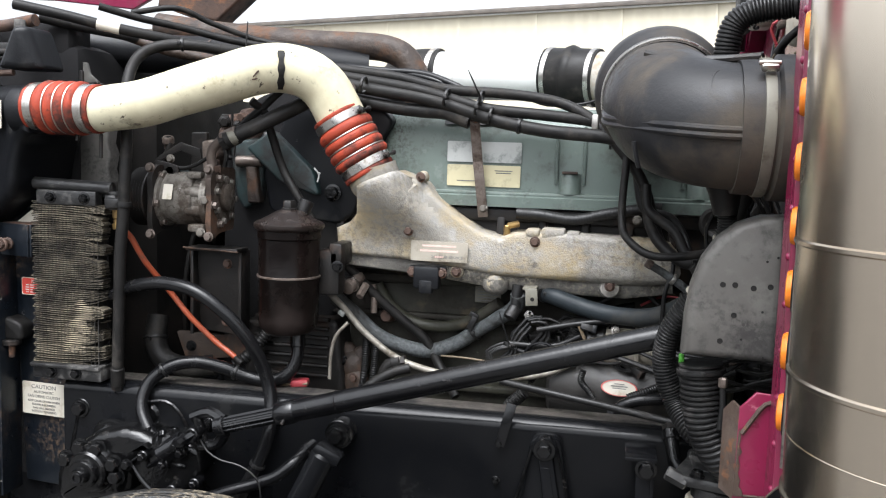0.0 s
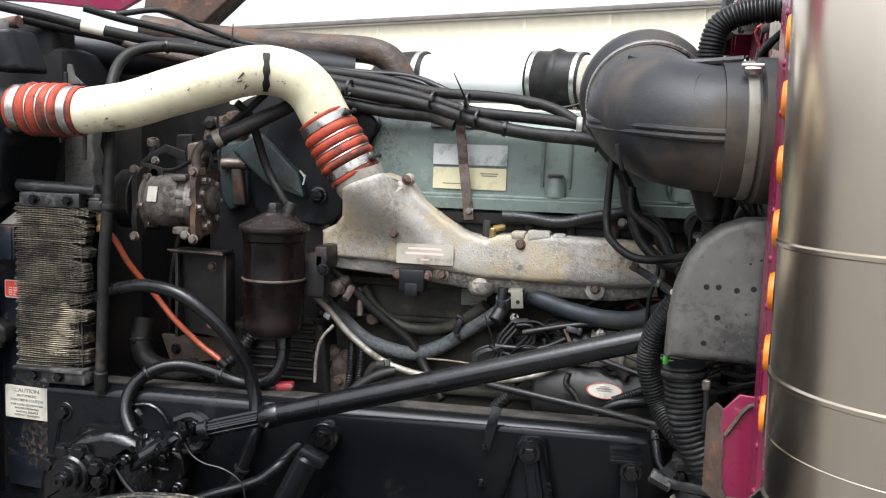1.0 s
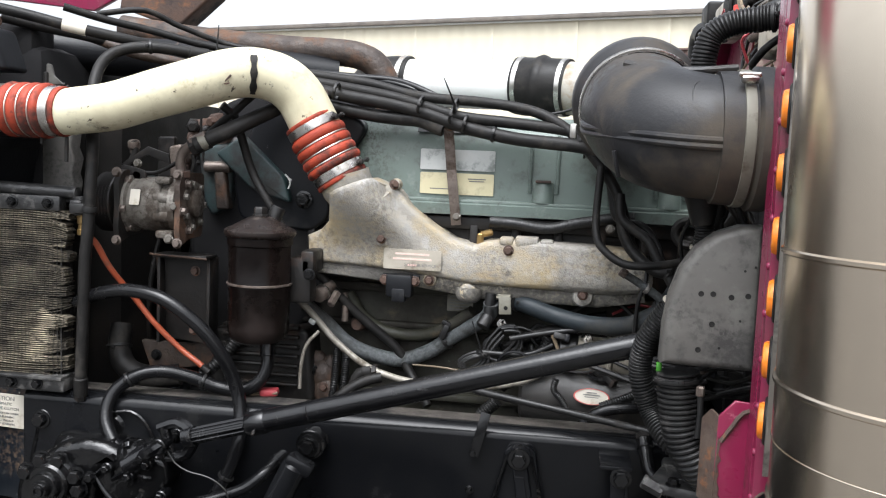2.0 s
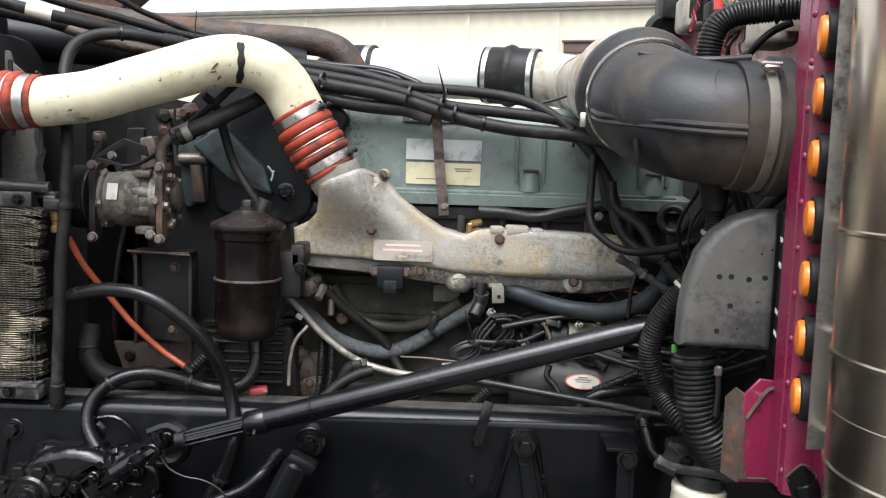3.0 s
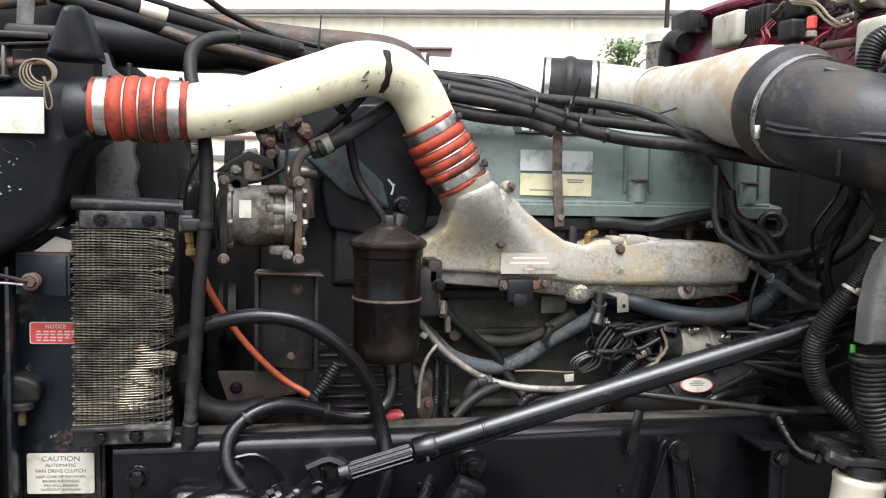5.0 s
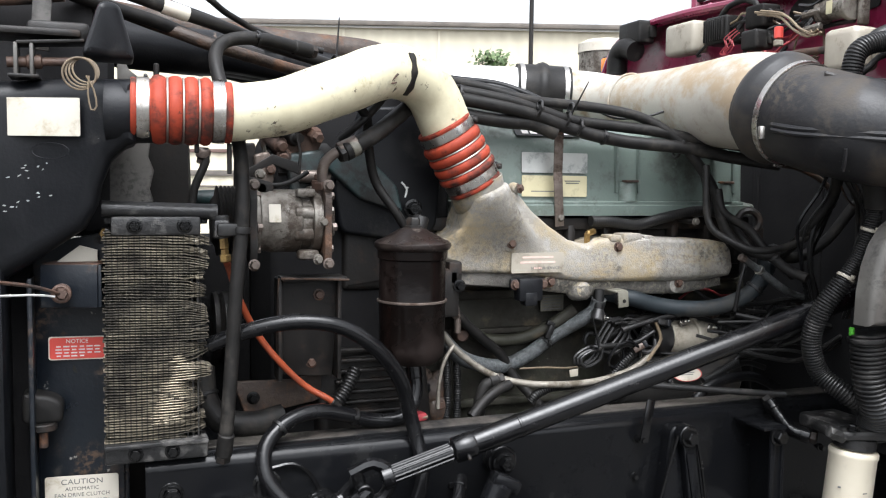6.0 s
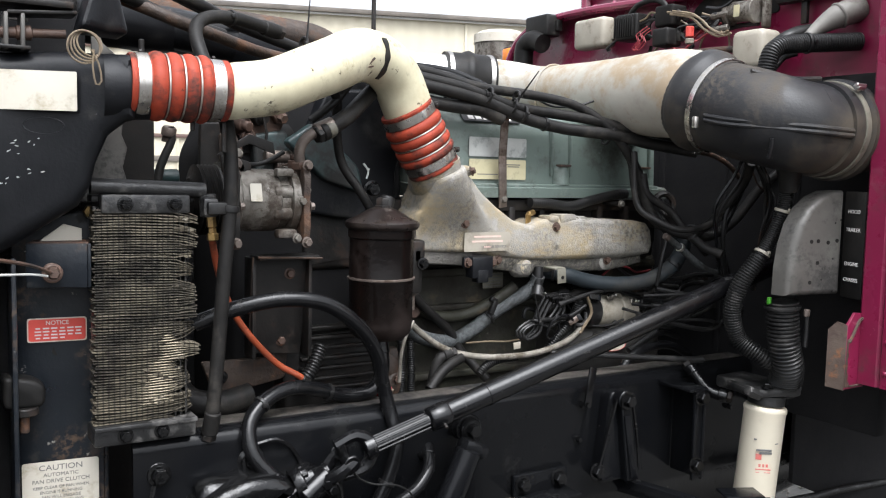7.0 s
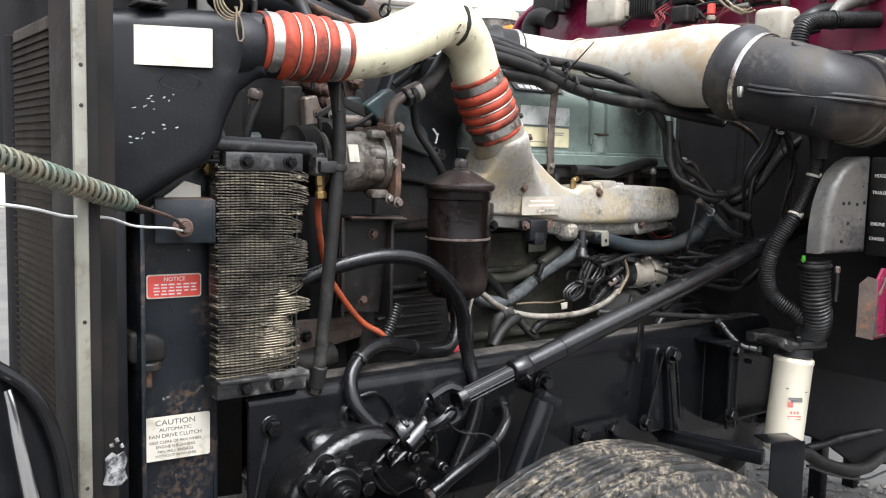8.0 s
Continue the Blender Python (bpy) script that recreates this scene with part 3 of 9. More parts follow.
def text(parent, words, m, size, mat, align="CENTER", name="lettering", squeeze=1.0):
    """Words as thin raised letters, in the plane of the pose m (x along the line, y up)."""
    cu = bpy.data.curves.new(name, "FONT")
    cu.body, cu.size, cu.extrude, cu.align_x, cu.align_y = words, size, 0.0003, align, "CENTER"
    tmp = new("tmp_text", cu)
    mesh = bpy.data.meshes.new_from_object(tmp.evaluated_get(bpy.context.evaluated_depsgraph_get()))
    bpy.data.objects.remove(tmp)
    bpy.data.curves.remove(cu)
    mesh.materials.clear()
    mesh.materials.append(mat)
    mesh.transform(Matrix.Diagonal((squeeze, 1, 1, 1)))
    return piece(name, mesh, m, parent)


def plate_mesh(w, h, mat, name, r=0.004, th=0.0012):
    """A thin rounded sticker or plate in its own xy plane, facing z."""
    bm = B()
    o = rounded(rect(-w / 2, -h / 2, w / 2, h / 2), r)
    f = bm.faces.new([bm.verts.new((x, z, 0)) for x, z in o])
    ex = bmesh.ops.extrude_face_region(bm, geom=[f])
    bmesh.ops.translate(bm, vec=(0, 0, th), verts=[g for g in ex["geom"] if isinstance(g, bmesh.types.BMVert)])
    bmesh.ops.recalc_face_normals(bm, faces=bm.faces)
    return finish(bm, name, mat)


def facing(p, n=(0, -1, 0), up=(0, 0, 1)):
    """A pose at p whose z axis is n and whose y axis is up."""
    n = Vector(n).normalized()
    x = Vector(up).cross(n).normalized()
    y = n.cross(x)
    return Matrix.Translation(p) @ Matrix((x, y, n)).transposed().to_4x4()


def hose(name, pts, r, mat, label, category="hose", ribs=0.0, seg=12, group="", depth=0.12, ends=None, bands=(), band_mat=None):
    bm = B()
    tube(bm, pts, r, seg, ribs=ribs, depth=depth)
    line = spline(pts)
    if ends or bands:
        t = thing(name, base_of(bm), label, category, group)
        part("tube", bm, mat, t)
        for f in bands:
            k = min(len(line) - 2, max(1, int(f * len(line))))
            d = line[k + 1] - line[k - 1]
            rr = r if isinstance(r, (int, float)) else r[0] + (r[-1] - r[0]) * f
            c = part("clip", band(B(), line[k], d, rr * (1.05 + depth * 0.4 * (ribs > 0)), 0.007, 0.0018, 18), band_mat or CONDUIT, t)
            q = line[k] + Vector((0, -rr - 0.003, 0.002))
            part("clip_head", box(B(), q, (0.008, 0.006, 0.008), 0.0015), band_mat or CONDUIT, c)
        for i, j in () if not ends else ((0, 1), (-1, -2)):
            d = (line[j] - line[i]).normalized()
            rr = r if isinstance(r, (int, float)) else r[i]
            e = part("end_fitting", cyl(B(), line[i] - d * 0.002, line[i] + d * ends, rr * 1.18, seg=seg), mat, t)
            part("nut", cyl(B(), line[i] - d * 0.014, line[i] - d * 0.001, rr * 1.1, seg=6), DARK_STEEL, e)
        return t
    return solo(name, bm, mat, label, category, group)


def tie(p, d, r, label="black plastic cable tie with a cut tail round the hoses", tail=None):
    """A cable tie of radius r round the direction d at p."""
    t = thing("cable_tie", p, label, "cable tie", "cable ties")
    part("strap", band(B(), p, d, r, 0.006, 0.002, 16), CONDUIT, t)
    q = Vector(p) + Vector((0, -r - 0.002, 0))
    part("head", box(B(), q, (0.008, 0.006, 0.007), 0.001), CONDUIT, t)
    if tail:
        part("tail", tube(B(), [q, q + Vector(tail) * 0.5, q + Vector(tail)], (0.0025, 0.0012), 6), CONDUIT, t)
    return t

# ---- ground and distance ----
def ground_sheet():
    bm = B()
    t = [[bm.verts.new((x, y, 0)) for y in (-600, -30, -4, 0, 4, 30, 600)] for x in (-600, -30, -4, 0, 4, 30, 600)]
    for i in range(6):
        for j in range(6):
            bm.faces.new((t[i][j], t[i + 1][j], t[i + 1][j + 1], t[i][j + 1]))
    ob = new("ground", finish(bm, "ground", GRAVEL))
    return tagged(ob, "grey gravel yard under and round the truck", "ground", kind="structure")


ground_sheet()


def loose_gravel():
    """Single stones of the yard where it shows beside and under the truck."""
    verts, faces = [], []
    rng = random.Random(4)
    for i in range(2600):
        x, y = rng.uniform(-0.2, 2.4), rng.uniform(1.5, 4.2)
        r = rng.uniform(0.008, 0.022)
        k = len(verts)
        for dx, dy, dz in ((1, 0, 0), (0, 1, 0), (-1, 0, 0), (0, -1, 0), (0, 0, 1), (0, 0, -0.5)):
            verts.append((x + dx * r * rng.uniform(0.6, 1.2), y + dy * r * rng.uniform(0.6, 1.2), r * 0.4 + dz * r * rng.uniform(0.5, 0.9)))
        for a, b in ((0, 1), (1, 2), (2, 3), (3, 0)):
            faces += [(k + a, k + b, k + 4), (k + b, k + a, k + 5)]
    mesh = bpy.data.meshes.new("loose_gravel")
    mesh.from_pydata(verts, [], faces)
    mesh.materials.append(STONES)
    return tagged(new("loose_gravel", mesh), "loose grey stones lying on the yard", "gravel", kind="stuff")


loose_gravel()

# unseen wall added behind the camera to darken low reflections
solo("wall_south", box(B(), (0, -14.0, 1.4), (60, 0.3, 2.8), 0.02), UNSEEN_WALL, "unseen grey wall added to darken low reflections", "wall", kind="structure")


def warehouse():
    """A long metal-clad hall, oblique to the truck."""
    w = thing("warehouse", (0, 27.0, 0), "long cream metal-clad warehouse with a pale roof and dark eaves line", "building")
    turn = pose(0, 27.0, 0, 0, 0, -18.52)
    H = 6.05
    bm = B()
    n, step = 200, 0.45
    prev = None
    for i in range(n * 2 + 1):
        x = (i - n) * step / 2
        y = -0.03 if i % 2 else 0.0
        a = (bm.verts.new((x - 0.06, y, 0)), bm.verts.new((x - 0.06, y, H)))
        b = (bm.verts.new((x + 0.06, y, 0)), bm.verts.new((x + 0.06, y, H)))
        if prev:
            bm.faces.new((prev[0], a[0], a[1], prev[1]))
        bm.faces.new((a[0], b[0], b[1], a[1]))
        prev = b
    bmesh.ops.transform(bm, matrix=turn, verts=bm.verts)
    part("wall", bm, SIDING, w)
    bm = B()
    box(bm, (0, 6, H - 0.3), (89, 11.8, 0.3), 0.02)
    box(bm, (0, 3.0, H + 0.42), (89.4, 6.4, 0.1), 0.02, (8, 0, 0))
    bmesh.ops.transform(bm, matrix=turn, verts=bm.verts)
    part("roof", bm, ROOF_MAT, w)
    bm = B()
    box(bm, (0, -0.16, H + 0.05), (89.4, 0.22, 0.14), 0.02)
    bmesh.ops.transform(bm, matrix=turn, verts=bm.verts)
    part("gutter", bm, ROOF_TRIM, w, "dark eaves gutter")
    bm = B()
    for k in range(-14, 15):
        box(bm, (-0.14 + 2.74 * k, -0.035, H / 2), (0.07, 0.03, H), 0.005)
    bmesh.ops.transform(bm, matrix=turn, verts=bm.verts)
    part("seam_cover", bm, SIDING, w)
    # Stripes added for the bands of tone past the radiator, not known rails.
    for z, h, mat in ((2.42, 0.1, DOOR_BROWN), (1.78, 0.16, ROOF_TRIM), (1.40, 0.05, ROOF_TRIM)):
        bm = B()
        box(bm, (0, -0.06, z), (89, 0.06, h), 0.005)
        bmesh.ops.transform(bm, matrix=turn, verts=bm.verts)
        part("guard_rail", bm, mat, w, "plain stripe added along the wall")
    for x0, x1, z0, z1 in ((2.8, 4.63, 4.76, 5.08), (-24, -20, 0, 4.2), (20, 24, 0, 4.2)):
        bm = B()
        box(bm, ((x0 + x1) / 2, -0.06, (z0 + z1) / 2), (x1 - x0, 0.1, z1 - z0), 0.02)
        box(bm, ((x0 + x1) / 2, -0.1, z1), (x1 - x0 + 0.1, 0.16, 0.06), 0.01)
        bmesh.ops.transform(bm, matrix=turn, verts=bm.verts)
        part("loading_door" if z0 == 0 else "vent", bm, DOOR_BROWN, w, "brown louvred opening high in the wall" if z0 else "")
    return w


warehouse()


def tree(p, h, r):
    t = thing("tree", p, "small green leafy tree in front of the warehouse", "tree")
    rng = random.Random(7)
    x, y, z = p
    bm = B()
    tube(bm, [(x, y, 0), (x + 0.05, y, h * 0.4), (x, y + 0.05, h * 0.8)], (0.11, 0.04), 8, 0.3)
    for k in range(7):
        a = k * 2.4
        tube(bm, [(x, y, h * (0.4 + 0.05 * k)), (x + math.cos(a) * r * 0.4, y + math.sin(a) * r * 0.4, h * (0.58 + 0.05 * k)), (x + math.cos(a) * r * 0.8, y + math.sin(a) * r * 0.8, h * (0.64 + 0.045 * k))], (0.04, 0.012), 6, 0.2)
    part("trunk", bm, BARK, t)
    verts, faces = [], []
    for k in range(46):
        a, b, q = rng.uniform(0, 6.28), rng.uniform(-1, 1), rng.uniform(0.35, 1)
        s = math.sqrt(1 - b * b)
        c = Vector((x + math.cos(a) * s * r * q, y + math.sin(a) * s * r * q, h * 0.72 + b * h * 0.27 * q))
        for j in range(60):
            d = Vector((rng.gauss(0, 1), rng.gauss(0, 1), rng.gauss(0, 0.8))) * r * 0.17
            u = Vector((rng.uniform(-1, 1), rng.uniform(-1, 1), rng.uniform(-1, 1))).normalized() * 0.075
            v = u.orthogonal().normalized() * 0.04
            i = len(verts)
            verts += [c + d - u, c + d + v, c + d + u, c + d - v]
            faces.append((i, i + 1, i + 2, i + 3))
    mesh = bpy.data.meshes.new("crown")
    mesh.from_pydata([v - Vector(p) for v in verts], [], faces)
    mesh.materials.append(LEAF)
    ob = new("crown", mesh)
    ob.parent = t
    return t


tree((7.45, 20.0, 0), 5.0, 0.75)
bm = B()
cyl(bm, (8.75, 20.6, 0), (8.75, 20.6, 9.5), 0.07, 0.05)
solo("lamp_pole", bm, DARK_STEEL, "thin dark steel pole standing in the yard", "pole")


# ---- frame rails and the dark underside ----
def frame_rail(y, out, label):
    """A C-channel: web, and two flanges turned inwards."""
    r = thing("chassis_rail", (0, y, 0.82), label, "chassis rail", "chassis rails")
    x0, x1, zt, zb = -1.19, 2.6, 1.098, 0.815
    s = 1 if out else -1
    bm = B()
    prof = [(0, zb + 0.012)] + [(0.028 * s * (1 - math.cos(a * math.pi / 16)), zt - 0.028 + 0.028 * math.sin(a * math.pi / 16)) for a in range(9)] + [(0.085 * s, zt), (0.085 * s, zt - 0.009), (0.034 * s, zt - 0.010), (0.016 * s, zt - 0.018), (0.009 * s, zt - 0.034),
            (0.009 * s, zb + 0.02), (0.012 * s, zb + 0.009), (0.085 * s, zb + 0.009), (0.085 * s, zb), (0.014 * s, zb), (0.004 * s, zb + 0.003)]
    a = [bm.verts.new((x0, y + u, z)) for u, z in prof]
    b = [bm.verts.new((x1, y + u, z)) for u, z in prof]
    for k in range(len(prof)):
        j = (k + 1) % len(prof)
        bm.faces.new((a[k], a[j], b[j], b[k]))
    bm.faces.new(a)
    bm.faces.new(b[::-1])
    bmesh.ops.recalc_face_normals(bm, faces=bm.faces)
    part("channel", bm, RAIL, r)
    part("top_dust", box(B(), ((x0 + x1) / 2, y + s * 0.058, zt + 0.001), (x1 - x0 - 0.02, 0.05, 0.003), 0.001), DUSTY_TOP, r, "dusty top face of the flange")
    part("front_horn", box(B(), (-1.33, y + s * 0.15, 0.72), (0.5, 0.06, 0.2), 0.01), RAIL, r)
    return r


rail = frame_rail(1.708, True, "glossy black painted steel chassis rail with bolts, greasy")
frame_rail(2.56, False, "black painted steel chassis rail on the far side of the engine")
BOLT_RAIL = bolt_mesh(0.006, 0.014, OILY)
for x, z in ((-0.20, 1.045), (-0.205, 0.965), (-0.62, 0.99), (-0.34, 0.90), (0.3, 0.98), (0.5, 1.0)):
    bolt(rail, (x, 1.708, z), BOLT_RAIL)
# crossmember, oil pan and axle beam in the dark below
for x in (-1.02, 0.65):
    solo("crossmember", box(B(), (x, 2.13, 0.92), (0.09, 0.84, 0.2), 0.02), RAIL, "black steel crossmember between the chassis rails", "crossmember", "crossmembers")
bm = B()
tube(bm, [(-0.76, 1.3, 0.5), (-0.76, 1.6, 0.47), (-0.76, 2.2, 0.45), (-0.76, 2.7, 0.47), (-0.76, 3.0, 0.5)], 0.07, 10, 0.1)
axle = thing("front_axle", (-0.74, 1.28, 0), "greasy black front axle with a muddy ribbed truck wheel", "axle")
part("beam", bm, OILY, axle)


# ---- engine ----
eng = thing("engine", (-0.3, 2.1, 0.9), "large grey-green diesel engine, greasy below, with pale cast intake manifold", "engine")
bm = B()
prism(bm, rounded([(-0.80, 0.92), (0.28, 0.92), (0.30, 1.36), (-0.80, 1.36)], 0.03), 1.985, 2.42, 0.015)
pan = B()
prism(pan, rounded([(-0.98, 0.62), (0.25, 0.62), (0.25, 0.925), (-0.98, 0.925)], 0.05), 1.92, 2.36, 0.03)
part("oil_pan", pan, OILY, eng, "black oily oil pan")
blk = part("block", bm, GREEN_DIRTY, eng, "grimy grey-green cylinder block")
for z, h in ((1.33, 0.02), (1.245, 0.014), (1.08, 0.018), (0.99, 0.03)):
    part("rib", box(B(), (-0.25, 1.982, z), (1.06, 0.03, h), 0.005), GREEN_DIRTY, blk)
bm = B()
prism(bm, rounded([(-0.78, 1.35), (0.26, 1.35), (0.26, 1.50), (-0.78, 1.50)], 0.012), 1.955, 2.36, 0.012)
box(bm, (-0.25, 1.948, 1.493), (1.02, 0.03, 0.028), 0.004)
for i in range(10):
    box(bm, (-0.62 + i * 0.094, 1.945, 1.44), (0.02, 0.03, 0.1), 0.006)
part("cylinder_head", bm, DARK_STEEL, eng, "dark grimy cylinder head")


def valve_cover():
    bm = B()
    prof = [(1.918, 1.512), (1.916, 1.535), (1.924, 1.54), (1.938, 1.546), (1.942, 1.66), (1.948, 1.688), (1.985, 1.722), (2.02, 1.735), (2.26, 1.735), (2.31, 1.70), (2.33, 1.52)]
    xs = [-0.535, -0.528, -0.51, -0.49, 0.21, 0.236, 0.252, 0.258]
    ins = [0.05, 0.022, 0.006, 0.0, 0.0, 0.006, 0.022, 0.05]
    cols = []
    for x, q in zip(xs, ins):
        cols.append([bm.verts.new((x, y + (q if i > 2 and y < 2.1 else -q if i > 2 else 0), z - (q * 0.7 if i > 4 and i < 9 else 0))) for i, (y, z) in enumerate(prof)])
    for a, b in zip(cols, cols[1:]):
        for k in range(len(prof) - 1):
            bm.faces.new((a[k], a[k + 1], b[k + 1], b[k]))
    bm.faces.new(cols[0])
    bm.faces.new(cols[-1][::-1])
    bmesh.ops.recalc_face_normals(bm, faces=bm.faces)
    vc = part("valve_cover", bm, GREEN, eng, "grey-green painted valve cover")
    bm = B()
    for x in (-0.095, 0.178):
        box(bm, (x - 0.03, 1.944, 1.63), (0.008, 0.026, 0.13), 0.003)
        box(bm, (x + 0.03, 1.944, 1.63), (0.008, 0.026, 0.13), 0.003)
        lathe(bm, [(0, 0.046), (0.020, 0.046), (0.023, 0.042), (0.025, 0)], (x, 1.940, 1.545), (0, 0, 1), 18)
    box(bm, (-0.15, 1.93, 1.541), (0.76, 0.02, 0.008), 0.003)
    part("boss", bm, GREEN, vc)
    for x in (-0.095, 0.178):
        part("bolt_slot", box(B(), (x, 1.924, 1.5925), (0.034, 0.022, 0.006), 0.002), RUST, vc, "rusty bolt slot")
    piece("label", plate_mesh(0.168, 0.046, LABEL_S, "label", 0.003), facing((-0.288, 1.9375, 1.632), (0, -1, 0.02)), vc, "worn silver label")
    piece("label", plate_mesh(0.166, 0.048, LABEL_Y, "label", 0.003), facing((-0.288, 1.9365, 1.579), (0, -1, 0.02)), vc, "yellowed paper label")
    bars = B()
    for dx, dz, w in ((0.045, 0.012, 0.04), (0.045, 0.007, 0.034), (-0.03, -0.012, 0.06)):
        box(bars, (-0.288 + dx, 1.9348, 1.579 + dz), (w, 0.0008, 0.0022), 0)
    tagged(part("small_print", bars, INK, vc), kind="stuff")
    tilt = Vector((0, -0.68, 0.73)).normalized()
    mid = Vector((-0.30, 1.9635, 1.704)) + tilt * 0.003
    piece("name_plate", plate_mesh(0.165, 0.042, CONDUIT, "name_plate", 0.003), facing(mid, tilt), vc, "black plate with two rows of pale block marks")
    bars = B()
    for i in range(8):
        merge(bars, box(B(), (0, 0, 0), (0.0115, 0.011, 0.001), 0), facing(mid, tilt) @ pose(-0.062 + i * 0.0175, 0.009, 0.0016))
    for i in range(6):
        merge(bars, box(B(), (0, 0, 0), (0.016, 0.013, 0.001), 0), facing(mid, tilt) @ pose(-0.058 + i * 0.0215, -0.0085, 0.0016))
    tagged(part("small_print", bars, INK_W, vc), kind="stuff")
    return vc


valve_cover()


def manifold():
    O = [(x, z) for x, y, z in [(-0.609, 1.862, 1.452), (-0.575, 1.862, 1.469), (-0.555, 1.862, 1.488), (-0.548, 1.862, 1.525), (-0.546, 1.862, 1.554), (-0.464, 1.862, 1.586), (-0.409, 1.862, 1.561), (-0.377, 1.862, 1.525), (-0.332, 1.862, 1.49), (-0.285, 1.862, 1.46), (-0.237, 1.862, 1.448), (-0.207, 1.862, 1.46), (-0.14, 1.862, 1.465), (-0.031, 1.862, 1.462), (0.086, 1.862, 1.457), (0.126, 1.862, 1.45), (0.142, 1.862, 1.432), (0.147, 1.862, 1.392), (0.14, 1.862, 1.37), (0.092, 1.862, 1.362), (0.034, 1.862, 1.358), (-0.11, 1.862, 1.362), (-0.233, 1.862, 1.364), (-0.412, 1.862, 1.387), (-0.581, 1.862, 1.394), (-0.605, 1.862, 1.406)]]
    bm = B()
    def swell(x, z):
        s = max(0.0, min(1.0, (z - 1.40) / 0.17))
        s = s * s * (3 - 2 * s)
        u = max(0.0, 1 - ((x + 0.455 + 0.37 * (z - 1.42)) / (0.125 - 0.055 * s)) ** 2)
        mid = math.exp(-((z - 1.40) / 0.035) ** 2) * 0.004
        return -0.086 * s * math.sqrt(u) - mid - 0.016 * max(0.0, min(1.0, (x + 0.15) / 0.15)) * max(0.0, min(1.0, (z - 1.355) / 0.02))
    prism(bm, O, 1.866, 1.975, 0.011, 3, cuts=[-0.59 + 0.012 * i for i in range(60)], shape=swell, zcuts=[1.34 + 0.012 * i for i in range(21)])
    mf = part("intake_manifold", bm, CAST, eng, "stained pale cast aluminium intake manifold")
    bm = B()
    tube(bm, [(-0.524, 1.841, 1.592), (-0.516, 1.848, 1.566), (-0.507, 1.89, 1.545)], (0.057, 0.057, 0.05), 30)
    part("throat", bm, CAST, mf)
    bm = B()
    low = [(x, z) for x, y, z in [(-0.591, 1.862, 1.396), (-0.412, 1.862, 1.392), (-0.233, 1.862, 1.369), (-0.11, 1.862, 1.367), (0.034, 1.862, 1.362), (0.133, 1.862, 1.374), (0.135, 1.862, 1.346), (0.036, 1.862, 1.327), (-0.108, 1.862, 1.329), (-0.231, 1.862, 1.33), (-0.411, 1.862, 1.355), (-0.588, 1.862, 1.368)]]
    prism(bm, low, 1.876, 1.96, 0.003, 2, zcuts=(1.34, 1.35, 1.36), shape=lambda x, z: max(0.0, 1.372 - 0.045 * (x + 0.58) - z) * 0.7)
    part("flange", bm, CAST_EDGE, mf, "grimy lower flange, darker for its undercut shade")
    bm = B()
    for p, r in (((-0.415, 1.868, 1.573), 0.011), ((-0.436, 1.851, 1.456), 0.018), ((-0.16, 1.868, 1.443), 0.018), ((0.003, 1.866, 1.352), 0.02), ((-0.245, 1.866, 1.347), 0.017), ((-0.33, 1.87, 1.368), 0.014)):
        lathe(bm, [(r * 1.25, 0.02), (r, 0), (r * 0.6, -0.003), (0, -0.003)], p, (0, 1, 0), 18)
    tagged(part("boss", bm, CAST, mf), kind="stuff")
    part("lower_boss", lathe(B(), [(0, -0.002), (0.016, -0.001), (0.024, 0.005), (0.029, 0.014), (0.032, 0.03)], (-0.245, 1.888, 1.322), (0.03, 0.15, 1), 24), CAST_EDGE, mf)
    for x, w, h in ((-0.166, 0.03, 0.016), (-0.122, 0.05, 0.022), (-0.079, 0.028, 0.012)):
        part("casting_pad", box(B(), (x, 1.888, 1.462), (w, 0.05, h), 0.005), CAST, mf)
    for p in ((-0.436, 1.846, 1.456), (-0.160, 1.865, 1.443), (0.003, 1.861, 1.357), (-0.33, 1.866, 1.368)):
        bolt(mf, p, BOLT_RUST)
    bolt(mf, (-0.415, 1.858, 1.573), BOLT_RUST, (0.6, -0.7, 0.3))
    mid = Vector((-0.368, 1.8555, 1.412))
    st = piece("sticker", plate_mesh(0.127, 0.044, PALE_BOX, "sticker", 0.003), facing(mid), mf, "scuffed white service sticker")
    text(mf, "24 HOUR SERVICE", facing(mid + Vector((0.018, -0.0014, -0.012))), 0.0088, INK)
    bars = B()
    for dz, w in ((0.012, 0.075), (0.001, 0.085), (-0.012, 0.02)):
        box(bars, mid + Vector((0, -0.0014, dz)), (w, 0.0006, 0.004), 0)
    tagged(part("small_print", bars, FADED_INK, mf), kind="stuff")
    s = part("pressure_sensor", box(box(box(B(), (-0.392, 1.85, 1.355), (0.058, 0.034, 0.05), 0.006), (-0.392, 1.846, 1.335), (0.03, 0.03, 0.03), 0.004), (-0.392, 1.855, 1.366), (0.086, 0.012, 0.026), 0.008), PLASTIC, mf, "black plastic sensor")
    for dx in (-0.033, 0.033):
        bolt(s, (-0.392 + dx, 1.846, 1.366), BOLT_RUST)
    return mf


manifold()

